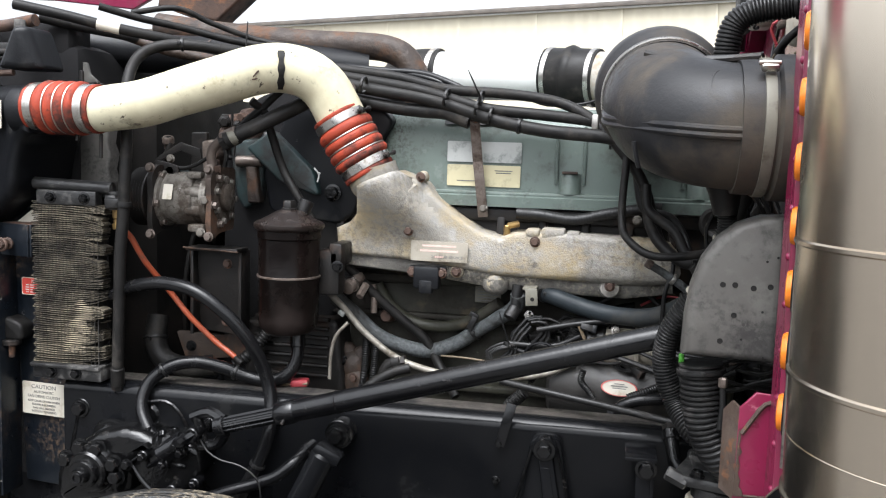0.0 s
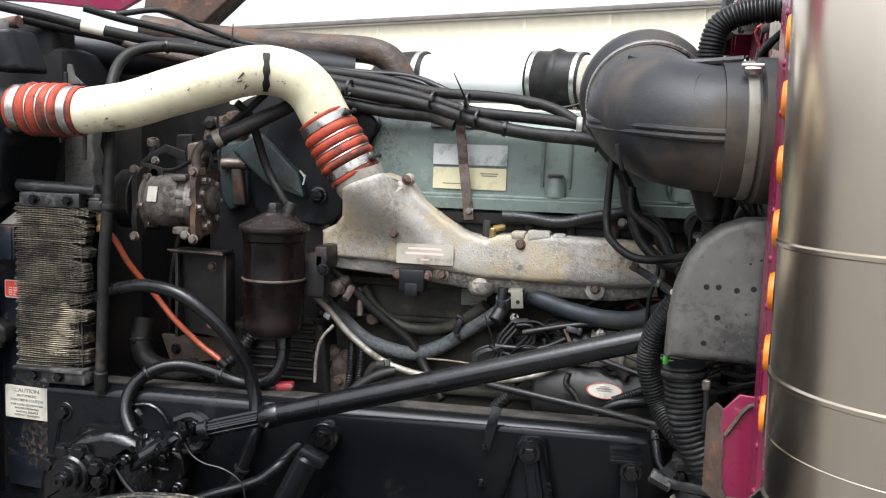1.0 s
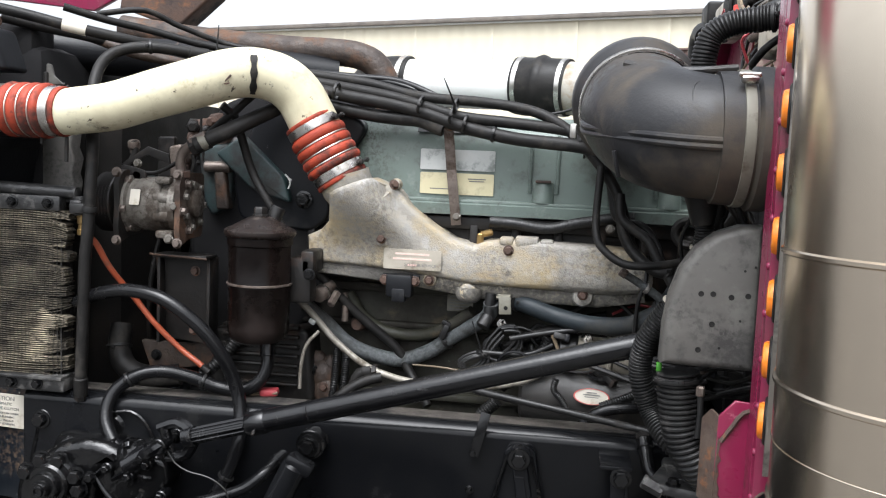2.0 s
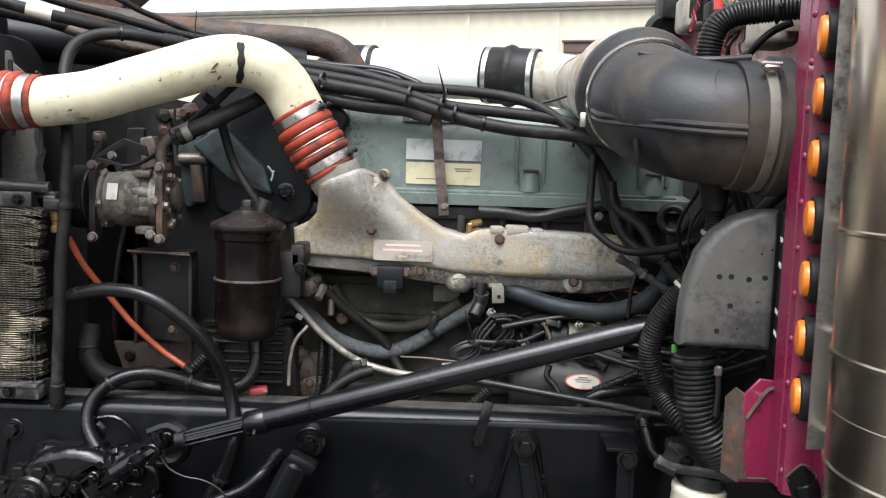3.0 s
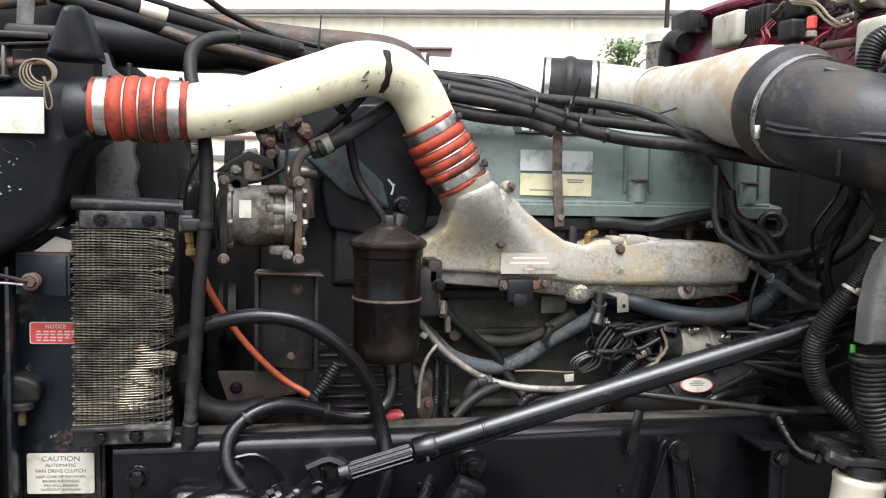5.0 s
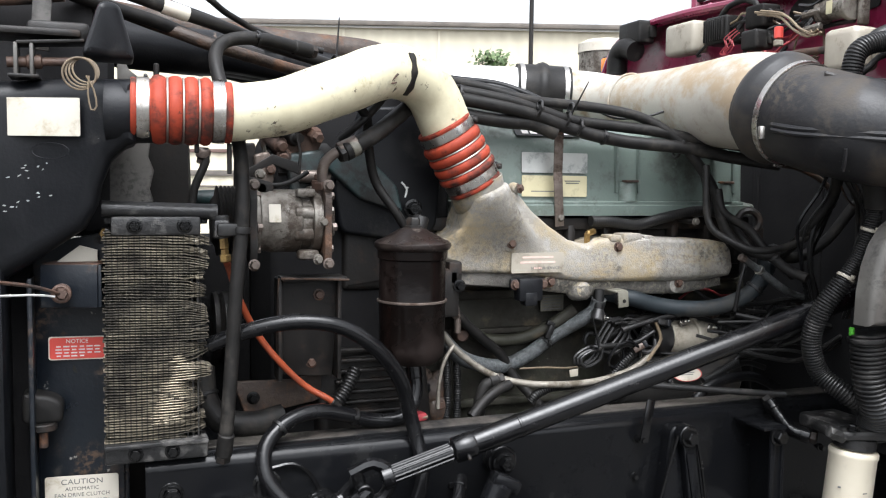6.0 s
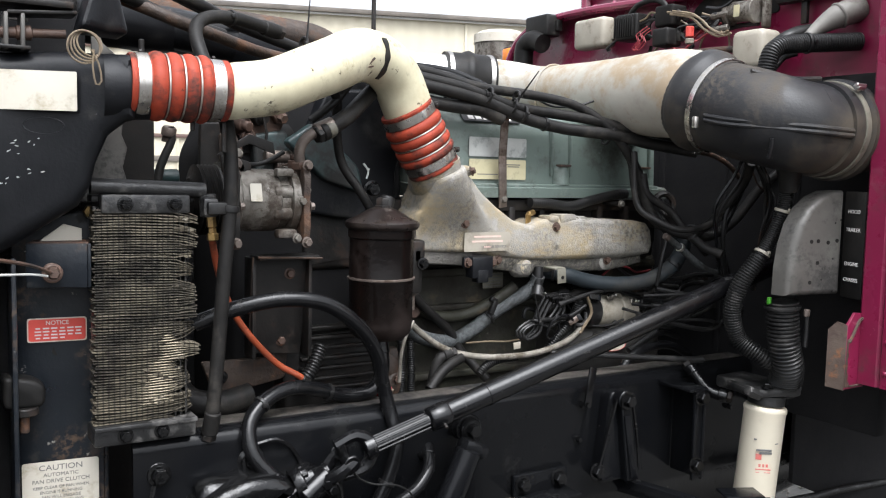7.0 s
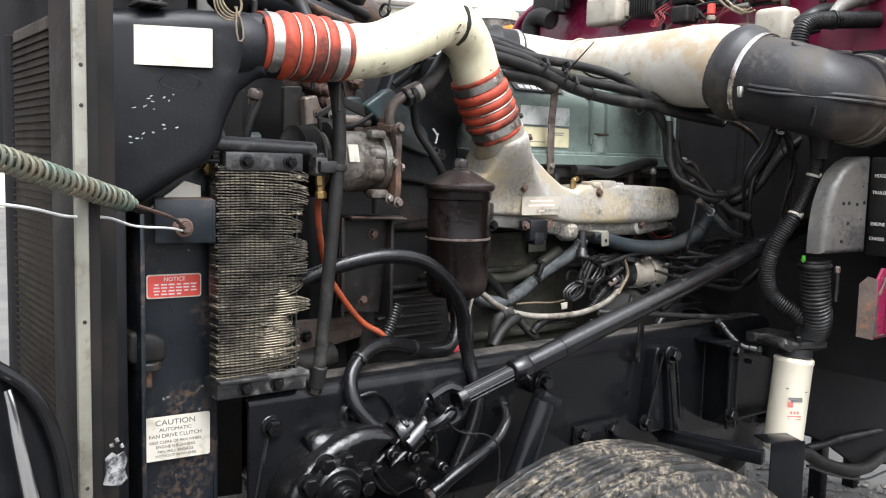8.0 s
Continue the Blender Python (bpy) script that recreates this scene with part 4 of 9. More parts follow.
# strap bracket from the cable bundle down to the head
strap = thing("cable_bracket", (-0.29, 1.91, 1.49), "dirty brown steel strap bracket bolted beside the valve cover", "bracket")
bm = B()
for a, b in (((-0.306, 1.885, 1.715), (-0.297, 1.905, 1.61)), ((-0.297, 1.905, 1.61), (-0.283, 1.918, 1.49))):
    a, b = Vector(a), Vector(b)
    box(bm, (a + b) / 2, (0.022, 0.004, (b - a).length + 0.004), 0.001, (math.degrees(math.atan2(-(b - a).y, -(b - a).z)) * -1, -math.degrees(math.atan2((b - a).x, -(b - a).z)), 0))
part("strip", bm, DULL_STEEL, strap)
bolt(strap, (-0.283, 1.915, 1.508), BOLT_STEEL, label="bright bolt head")
bolt(strap, (-0.303, 1.884, 1.705), BOLT_RUST)

# front gear case and its dark cover
bm = B()
prism(bm, rounded([(-0.93, 1.0), (-0.78, 1.0), (-0.56, 1.36), (-0.53, 1.50), (-0.55, 1.74), (-0.70, 1.80), (-0.86, 1.74), (-0.93, 1.6)], 0.03), 1.965, 2.4, 0.02)
part("gear_case", bm, MATTE, eng, "dark gear case at the engine's front end")
bm = B()
prism(bm, rounded([(x, z) for x, y, z in [(-0.8091, 1.93, 1.5737), (-0.742, 1.93, 1.739), (-0.55, 1.93, 1.751), (-0.494, 1.93, 1.695), (-0.571, 1.93, 1.582), (-0.578, 1.93, 1.487), (-0.621, 1.93, 1.454), (-0.7917, 1.93, 1.4766)]], 0.02), 1.925, 1.97, 0.008)
part("timing_cover", bm, PLASTIC, eng, "charcoal plastic timing cover")
bm = B()
prism(bm, rounded([(x, z) for x, y, z in [(-0.7775, 1.905, 1.6684), (-0.677, 1.905, 1.577), (-0.662, 1.905, 1.519), (-0.7551, 1.905, 1.5472), (-0.8427, 1.905, 1.6246)]], 0.012), 1.9, 1.925, 0.006)
part("lifting_bracket", bm, TEAL, eng, "teal painted bracket with chipped edges")
bm = B()
tube(bm, [(-0.671, 1.89, 1.584), (-0.659, 1.89, 1.569), (-0.663, 1.89, 1.552)], 0.0022, 6)
tube(bm, [(-0.663, 1.89, 1.574), (-0.656, 1.89, 1.572)], 0.002, 6)
part("clip", bm, LABEL_S, eng)
bolt(eng, (-0.635, 1.92, 1.528), BOLT_BIG, label="black bolt")

fh = thing("front_hose", (-1.089, 1.95, 1.535), "black hose with a worn swivel fitting at the engine's front", "hose")
part("tube", tube(B(), [(-1.065, 1.95, 1.646), (-1.061, 1.95, 1.621), (-1.073, 1.95, 1.593), (-1.084, 1.95, 1.565), (-1.089, 1.95, 1.535)], 0.0085, 10), RUBBER, fh)
part("swivel", lathe(B(), [(0, 0), (0.012, 0), (0.0145, 0.004), (0.0145, 0.016), (0.011, 0.02), (0.011, 0.03)], (-1.065, 1.95, 1.646), (-0.1, 0.3, -1), 14), DULL_STEEL, fh, "worn swivel fitting")
part("front_plate", prism(B(), rounded([(-1.004, 1.658), (-0.963, 1.66), (-0.965, 1.563), (-1.006, 1.563)], 0.006), 1.95, 1.965, 0.003), DARK_STEEL, eng, "dark steel plate at the front end")
part("idler_bracket", prism(B(), rounded([(-0.968, 1.636), (-0.939, 1.643), (-0.925, 1.606), (-0.932, 1.571), (-0.964, 1.563)], 0.006), 1.93, 1.966, 0.005), DULL_STEEL, eng, "dull worn idler bracket")
bolt(eng, (-0.937, 1.929, 1.606), BOLT_RUST)
part("stub_pipe", cyl(B(), (-1.105, 2.0, 1.545), (-1.036, 2.0, 1.548), 0.016), TEAL, eng, "teal pipe stub")

# the lower front: pulley housing, ribbed cover
bm = B()
prism(bm, rounded([(x, z) for x, y, z in [(-0.8518, 1.92, 1.2181), (-0.611, 1.92, 1.234), (-0.591, 1.92, 1.059), (-0.8365, 1.92, 1.037)]], 0.02), 1.9, 1.99, 0.012)
rc = part("ribbed_cover", bm, DARK_STEEL, eng, "dark ribbed pump cover")
for i in range(7):
    part("rib", box(B(), (-0.72, 1.896, 1.235 - i * 0.022), (0.18, 0.02, 0.008), 0.003), DARK_STEEL, rc)


# ---- steering shaft over the rail ----
def steering_shaft():
    a, b = Vector((-0.7755, 1.637, 1.0473)), Vector((0.30, 1.567, 1.372))
    d = (b - a).normalized()

    def at(u):
        return a + d * u
    s = thing("steering_shaft", a, "glossy black telescopic steering shaft with universal joint", "steering shaft")
    part("outer_tube", cyl(B(), at(0.15), b, 0.0225, seg=32), SHAFT, s)
    part("weld_collar", cyl(B(), at(0.265), at(0.272), 0.0238, seg=32), SHAFT, s)
    bm = B()
    lathe(bm, [(0.0155, 0), (0.0155, 0.13), (0.0225, 0.133), (0.0248, 0.136), (0.0248, 0.172), (0.0225, 0.176)], a, d, 24)
    part("slip_sleeve", bm, SHAFT, s)
    for k in range(10):
        q = axis_pose(a, d) @ pose(0, 0, 0, 0, 0, k * 36)
        part("spline", cyl(B(), q @ Vector((0.0152, 0, 0.005)), q @ Vector((0.0152, 0, 0.128)), 0.0026, seg=6), SHAFT, s)
    part("grease_nipple", cyl(B(), at(0.155) + Vector((0, -0.022, -0.01)), at(0.155) + Vector((0, -0.032, -0.016)), 0.0035), DARK_STEEL, s)
    # joint
    j = a - d * 0.05
    side = d.cross(Vector((0, 0, 1))).normalized()
    up = side.cross(d)
    bm = B()
    for k in (-1, 1):
        tube(bm, [a + d * 0.005 + up * k * 0.012, a - d * 0.018 + up * k * 0.034, j - d * 0.012 + up * k * 0.031], (0.013, 0.011), 8)
    cyl(bm, a - d * 0.01, a + d * 0.012, 0.023)
    part("yoke", bm, SHAFT, s)
    bm = B()
    cyl(bm, j - up * 0.034, j + up * 0.034, 0.011)
    cyl(bm, j - side * 0.036, j + side * 0.036, 0.011)
    cyl(bm, j + side * 0.032, j + side * 0.042, 0.016)
    cyl(bm, j - side * 0.042, j - side * 0.032, 0.016)
    part("cross", bm, OILY, s)
    e = j + Vector((-0.045, -0.006, -0.030))
    f = (e - j).normalized()
    bm = B()
    for k in (-1, 1):
        tube(bm, [j + side * k * 0.032 - f * 0.012, j + side * k * 0.034 + f * 0.02, e + side * k * 0.012], (0.011, 0.013), 8)
    cyl(bm, e - f * 0.01, e + f * 0.05, 0.022)
    part("input_yoke", bm, SHAFT, s)
    return s


steering_shaft()


# ---- charge air tube and its red hose boots ----
tube_path = [(-1.0463, 1.6, 1.6926), (-1.032, 1.645, 1.6977), (-0.9608, 1.662, 1.7106), (-0.8885, 1.692, 1.7386), (-0.8172, 1.73, 1.7667), (-0.7673, 1.762, 1.788), (-0.717, 1.79, 1.798), (-0.664, 1.812, 1.788), (-0.626, 1.828, 1.758), (-0.598, 1.836, 1.71)]
cat = thing("charge_air_tube", (-0.75, 1.75, 1.62), "scratched cream painted charge air tube with a black tape strip", "pipe")
part("pipe", tube(B(), [Vector((-1.1165, 1.644, 1.6947)), Vector((-1.0656, 1.642, 1.6947)), Vector((-1.0422, 1.642, 1.6952))] + tube_path[1:] + [Vector(tube_path[-1]) + Vector((0.016, 0.002, -0.03))], (0.0467, 0.0467, 0.048, 0.049, 0.051, 0.052, 0.053, 0.0535, 0.0535), 36), CREAM, cat)
line = spline(tube_path)
k = min(range(len(line)), key=lambda i: abs(line[i].x + 0.712))
dirn = (line[k + 1] - line[k - 1]).normalized()
bm = B()
low, side = [], dirn.cross(Vector((0, 0, 1))).normalized()
over = side.cross(dirn)
for j in range(15):
    a = radians(36 - 96 * j / 14)
    ring_dir = over * math.sin(a) + side * math.cos(a) * (1 if side.y < 0 else -1)
    wide = 0.0065 + 0.0015 * math.sin(j * 1.3)
    low.append([bm.verts.new(line[k] + ring_dir * r + dirn * w) for r, w in ((0.0525, -wide), (0.0552, -wide), (0.0552, wide), (0.0525, wide))])
for a, b in zip(low, low[1:]):
    for j in range(4):
        bm.faces.new((a[j], a[(j + 1) % 4], b[(j + 1) % 4], b[j]))
bm.faces.new(low[0])
bm.faces.new(low[-1][::-1])
bmesh.ops.recalc_face_normals(bm, faces=bm.faces)
part("tape", bm, RUBBER, cat, "black tape strip")
bm = B()
tube(bm, [(-0.7592, 1.718, 1.7585), (-0.744, 1.718, 1.775), (-0.734, 1.718, 1.785)], 0.0022, 5)
tube(bm, [(-0.7561, 1.718, 1.7733), (-0.749, 1.718, 1.767), (-0.737, 1.718, 1.769)], 0.0018, 5)
part("scratch", bm, RUST, cat)


def boot(p0, p1, r, buckle, label, humps=3):
    """A ribbed silicone hose boot between two clamped pipes."""
    p0, p1 = Vector(p0), Vector(p1)
    d, L = (p1 - p0).normalized(), (p1 - p0).length
    t = thing("hose_boot", p0.lerp(p1, 0.5) - Vector((0, 0, r)), label, "hose", "red hose boots")
    prof = [(r - 0.006, 0), (r, 0.0), (r + 0.0015, L * 0.015), (r + 0.0015, L * 0.04), (r, L * 0.055), (r, L * 0.185)]
    rings = (0.355, 0.512, 0.668)
    for a, b in zip((0.19,) + rings, rings + (0.80,)):
        for u, q in ((0.04, 0.0005), (0.14, 0.0042), (0.32, 0.0064), (0.5, 0.007), (0.68, 0.0064), (0.86, 0.0042), (0.96, 0.0005)):
            prof.append((r + q, L * (a + (b - a) * u)))
    prof += [(r, L * 0.81), (r, L * 0.93), (r + 0.0015, L * 0.945), (r + 0.0015, L * 0.985), (r, L), (r - 0.006, L)]
    part("sleeve", lathe(B(), prof, p0, d, 48), RED, t)
    for f in rings:
        part("wire_ring", ring(B(), p0 + d * L * f, d, r + 0.003, 0.0017, 48), WIRE_STEEL, t)
    for f in (0.12, 0.865):
        c = part("clamp", band(B(), p0 + d * L * f, d, r + 0.0005, L * 0.125, 0.0015, 48), STEEL, t, "stainless T-bolt clamp")
        q = p0 + d * L * f + Vector(buckle).normalized() * (r + 0.006)
        s = d.cross(Vector(buckle)).normalized()
        bm = B()
        cyl(bm, q - s * 0.028, q + s * 0.022, 0.0032, seg=8)
        cyl(bm, q - s * 0.03, q - s * 0.022, 0.0062, seg=6)
        box(bm, q + s * 0.008, (0.012, 0.012, 0.012), 0.003)
        part("screw", bm, DARK_STEEL, c)
    return t


boot_a = boot((-1.2072, 1.647, 1.6967), (-1.0493, 1.641, 1.6952), 0.0492, (0.1, 0.6, 0.8), "red ribbed silicone hose boot clamped to the black tank")
part("bolt_tail", cyl(B(), (-1.052, 1.647, 1.645), (-1.052, 1.646, 1.594), 0.0042, seg=8), DARK_STEEL, boot_a, "rusty clamp bolt hanging below")
part("bolt_tail", cyl(B(), (-1.105, 1.645, 1.645), (-1.105, 1.644, 1.628), 0.004, seg=8), DARK_STEEL, boot_a)
boot((-0.601, 1.835, 1.703), (-0.524, 1.841, 1.577), 0.0565, (0.9, -0.25, 0.45), "red ribbed silicone hose boot clamped to the intake manifold")


# ---- charge air cooler tank, radiator, side plate ----
def tank_shift(x, z):
    u = max(0.0, min(1.0, (-1.175 - x) / 0.20))
    return 0.097 * (1 - (1 - u) ** 1.6)


rad = thing("radiator", (-1.5, 2.1, 0.85), "black radiator stack with plastic tank and pale aluminium edge strip", "radiator")
O = [(-1.452, 1.72), (-1.40, 1.729), (-1.30, 1.737), (-1.20, 1.735), (-1.19, 1.732), (-1.19, 1.634), (-1.203, 1.629), (-1.226, 1.608), (-1.243, 1.565), (-1.25, 1.53), (-1.268, 1.495), (-1.335, 1.448), (-1.388, 1.412), (-1.43, 1.40), (-1.452, 1.40)]
bm = B()
prism(bm, O, 1.59, 1.80, 0.03, 5, cuts=[-1.44 + 0.02 * i for i in range(14)], shape=tank_shift)
box(bm, (-1.43, 1.745, 1.18), (0.075, 0.12, 0.56), 0.012)
tank = part("end_tank", bm, PLASTIC, rad, "dusty charcoal plastic end tank")
part("outlet", lathe(B(), [(0.040, 0), (0.0455, 0.0), (0.0475, 0.02), (0.0485, 0.045), (0.0505, 0.06), (0.0535, 0.075), (0.052, 0.09)], (-1.143, 1.647, 1.683), (-1, 0.12, 0), 36), PLASTIC, rad)
up = Vector((0, 0, 1))
q0, q1 = Vector((-1.378, 1.684, 1.706)), Vector((-1.272, 1.640, 1.700))
ax = (q1 - q0).normalized()
piece("label", plate_mesh(0.118, 0.060, LABEL, "label", 0.003), facing((q0 + q1) / 2 + Vector((-0.002, 0.004, -0.03)), ax.cross(up)), rad, "blank white label on the tank")
bm = B()
ring(bm, (0, 0, 0), (0, 0, 1), 0.03, 0.0009, 30)
bmesh.ops.transform(bm, matrix=facing((-1.318, 1.662, 1.620), ax.cross(up)) @ Matrix.Diagonal((1, 0.42, 1, 1)), verts=bm.verts)
part("embossed_ring", bm, PLASTIC, rad)
rng = random.Random(9)
for x, z in [(-1.356, 1.596), (-1.36, 1.592), (-1.354, 1.588), (-1.337, 1.595), (-1.324, 1.6), (-1.33, 1.59), (-1.382, 1.577), (-1.365, 1.58), (-1.352, 1.576), (-1.353, 1.54), (-1.337, 1.546), (-1.338, 1.552), (-1.319, 1.549), (-1.368, 1.538), (-1.388, 1.532), (-1.387, 1.523), (-1.37, 1.53), (-1.377, 1.53)]:
    w = rng.uniform(0.0025, 0.008)
    fl = [(-w / 2, -0.0004), (-w * 0.1, -rng.uniform(0.0005, 0.0018)), (w * 0.3, -rng.uniform(0.0002, 0.001)), (w / 2, 0.0006), (w * 0.15, rng.uniform(0.0004, 0.0014)), (-w * 0.2, rng.uniform(0.0003, 0.002))]
    bm = B()
    bm.faces.new([bm.verts.new((u, v, 0)) for u, v in fl])
    ex = bmesh.ops.extrude_face_region(bm, geom=bm.faces[:])
    bmesh.ops.translate(bm, vec=(0, 0, 0.0008), verts=[g for g in ex["geom"] if isinstance(g, bmesh.types.BMVert)])
    bmesh.ops.recalc_face_normals(bm, faces=bm.faces)
    bmesh.ops.transform(bm, matrix=facing((x, 1.5895 + tank_shift(x, z), z), (-0.45 if x > -1.35 else -0.2, -0.89, 0)) @ pose(0, 0, 0, 0, 0, rng.uniform(-20, 40)), verts=bm.verts)
    part("scuff", bm, LABEL_S, rad, "pale scraped fleck")
# top tank of the radiator behind
part("top_tank", box(B(), (-1.345, 2.32, 1.66), (0.25, 0.95, 0.38), 0.04), MATTE, rad, "black top tank")
# radiator core behind the strip
part("core", box(B(), (-1.468, 1.765, 1.20), (0.09, 0.24, 1.0), 0.008), CORE_DUST, rad, "dusty brown radiator core")
part("rear_core", box(B(), (-1.43, 2.06, 1.20), (0.06, 0.36, 1.0), 0.008), CORE_DUST, rad)
# Black block added to shut out bright background behind the side plate.
part("baffle", box(B(), (-1.40, 1.86, 1.14), (0.13, 0.06, 0.70), 0.004), MATTE, rad, "black filler blocking the bright gap behind the side plate")
fin = finish(box(B(), (0, 0, 0), (0.008, 0.31, 0.0014), 0), "fin", CORE_TUBE)
for i in range(72):
    piece("fin", fin, pose(-1.514, 1.725, 0.86 + i * 0.0115), rad)
bm = B()
box(bm, (-1.519, 1.469, 1.22), (0.017, 0.010, 1.05), 0.003)
es = part("edge_strip", bm, STRIP, rad, "pale aluminium edge strip")
for z in (1.07, 1.29, 1.46, 1.565, 1.615):
    part("rivet", lathe(B(), [(0, 0.0012), (0.002, 0.001), (0.0028, 0)], (-1.518, 1.464, z), (0, -1, 0), 10), DARK_STEEL, es)
bm = B()
box(bm, (-1.508, 1.54, 1.22), (0.03, 0.13, 1.05), 0.004)
box(bm, (-1.47, 1.62, 1.22), (0.05, 0.10, 1.04), 0.004)
part("side_frame", bm, SHROUD, rad)
bm = B()
prism(bm, rounded([(-1.356, 0.80), (-1.213, 0.80), (-1.213, 1.49), (-1.356, 1.46)], 0.006), 1.778, 1.79, 0.002, shape=lambda x, z: (1.29 - z) * 0.05 - 0.14 * (x + 1.288), cuts=(-1.30, -1.25))
box(bm, (-1.209, 1.83, 1.14), (0.008, 0.09, 0.68), 0.002)
box(bm, (-1.358, 1.76, 1.10), (0.008, 0.07, 0.62), 0.002)
side = part("side_plate", bm, NAVY, rad, "worn navy-black steel side plate with rust")
# Dark discs paint the shade inside the plate's holes.
for z in (1.245, 1.02, 0.93):
    part("hole", lathe(B(), [(0, -0.0006), (0.0085, -0.0006), (0.0085, 0.004)], (-1.288, 1.779 + (1.29 - z) * 0.05, z), (0, 1, 0), 16), RUBBER, side)


def sign(parent, mid, w, h, mat, name, label):
    return piece(name, plate_mesh(w, h, mat, name, 0.005), facing(mid, (-0.10, -1, 0)), parent, label)


mid = Vector((-1.2845, 1.784, 1.013))
cs = sign(rad, mid, 0.122, 0.078, LABEL, "caution_label", "white caution label with black lettering")
rowz = ((0.028, 0.0135, "CAUTION", 1.15), (0.0155, 0.0088, "AUTOMATIC", 1.1), (0.0045, 0.0096, "FAN DRIVE CLUTCH", 1.05), (-0.0065, 0.0072, "KEEP CLEAR OF FAN WHEN", 1.0), (-0.015, 0.0072, "ENGINE IS RUNNING", 1.0), (-0.0235, 0.0072, "FAN WILL ENGAGE", 1.0), (-0.0315, 0.0072, "WITHOUT WARNING", 1.0))
for dz, size, words, sq in rowz:
    text(rad, words, facing(mid + Vector((0, -0.0018, dz)), (-0.10, -1, 0)), size, INK, squeeze=sq)
mid = Vector((-1.288, 1.7755, 1.282))
sign(rad, mid + Vector((0, 0.0006, 0)), 0.093, 0.041, LABEL, "label_border", "white border")
sign(rad, mid, 0.089, 0.037, LABEL_R, "notice_label", "red notice label with white lettering")
text(rad, "NOTICE", facing(mid + Vector((0, -0.0018, 0.012)), (-0.10, -1, 0)), 0.010, INK_W)
bars = B()
for i in range(4):
    for j in range(6 - (i == 3) * 2):
        box(bars, mid + Vector((-0.030 + j * 0.0125, -0.0016 + (0.030 - j * 0.0125) * 0.1, 0.003 - i * 0.0055)), (0.010 - 0.003 * ((i + j) % 3 == 0), 0.0006, 0.0022), 0, (0, 0, -5.7))
tagged(part("small_print", bars, INK_W, rad), kind="stuff")


rad.location += Vector((-0.010, 0, 0.007))


# ---- air intake elbow, duct, cab side ----
elbow_path = [(0.33, 1.412, 1.678), (0.25, 1.412, 1.679), (0.19, 1.415, 1.681), (0.135, 1.436, 1.688), (0.10, 1.468, 1.70), (0.083, 1.524, 1.716), (0.078, 1.58, 1.731)]
el = thing("intake_elbow", (0.15, 1.45, 1.58), "dusty black rubber air intake elbow with steel band clamps", "intake elbow")
part("body", tube(B(), elbow_path, (0.092, 0.094, 0.096, 0.099, 0.101, 0.103, 0.103), 40), ELBOW, el)
dd = Vector((-0.06, 0.95, 0.29)).normalized()
cc = Vector((0.078, 1.610, 1.741))
bm = B()
lathe(bm, [(0.100, -0.03), (0.104, -0.04), (0.105, -0.03), (0.106, -0.012), (0.116, 0.0), (0.1185, 0.01), (0.1185, 0.03), (0.112, 0.04), (0.106, 0.05), (0.1, 0.07)], cc, dd, 44)
part("lip", bm, ELBOW, el)
bm = B()
lathe(bm, [(0.09, -0.02), (0.103, -0.02), (0.104, 0.0), (0.103, 0.03), (0.112, 0.035), (0.112, 0.06), (0.09, 0.06)], (0.202, 1.413, 1.681), (1, 0, 0), 44)
part("collar", bm, ELBOW, el)
c1 = part("clamp", band(B(), cc - dd * 0.026, dd, 0.107, 0.014, 0.0015, 44), STEEL, el, "stainless band clamp")
part("buckle", box(B(), (-0.035, 1.552, 1.69), (0.012, 0.012, 0.026), 0.003, (0, 0, -10)), STEEL, c1)
c2 = part("clamp", band(B(), (0.220, 1.413, 1.681), (1, 0, 0), 0.105, 0.016, 0.0015, 44), STRIP, el, "dusty steel band clamp")
bm = B()
box(bm, (0.217, 1.334, 1.768), (0.026, 0.016, 0.014), 0.004, (45, 0, 0))
cyl(bm, (0.200, 1.330, 1.772), (0.232, 1.330, 1.772), 0.004)
part("buckle", bm, STEEL, c2)
bm = B()
tube(bm, [(-0.020, 1.54, 1.706), (-0.012, 1.482, 1.695), (0.03, 1.405, 1.687), (0.09, 1.345, 1.680), (0.14, 1.323, 1.676), (0.2, 1.318, 1.674)], 0.0055, 8)
tube(bm, [(-0.020, 1.54, 1.696), (-0.013, 1.482, 1.685), (0.03, 1.405, 1.677), (0.09, 1.345, 1.670), (0.14, 1.323, 1.666), (0.2, 1.318, 1.664)], 0.0055, 8)
tube(bm, [(0.030, 1.40, 1.655), (0.034, 1.405, 1.635), (0.04, 1.415, 1.615)], 0.004, 6)
tube(bm, [(0.043, 1.475, 1.8), (0.086, 1.45, 1.789), (0.147, 1.435, 1.787), (0.216, 1.43, 1.792)], 0.0065, 8)
part("seam", bm, ELBOW, el)
bm = B()
oval = []
for k in range(33):
    w = 2 * math.pi * k / 32
    h = radians(32) + 0.034 / 0.0985 * math.sin(w)
    oval.append(Vector((0.152 + 0.0135 * math.cos(w), 1.430 - 0.099 * math.cos(h), 1.686 + 0.099 * math.sin(h))))
tube(bm, oval, 0.0012, 6, raw=True)
part("embossed_ring", bm, ELBOW, el)

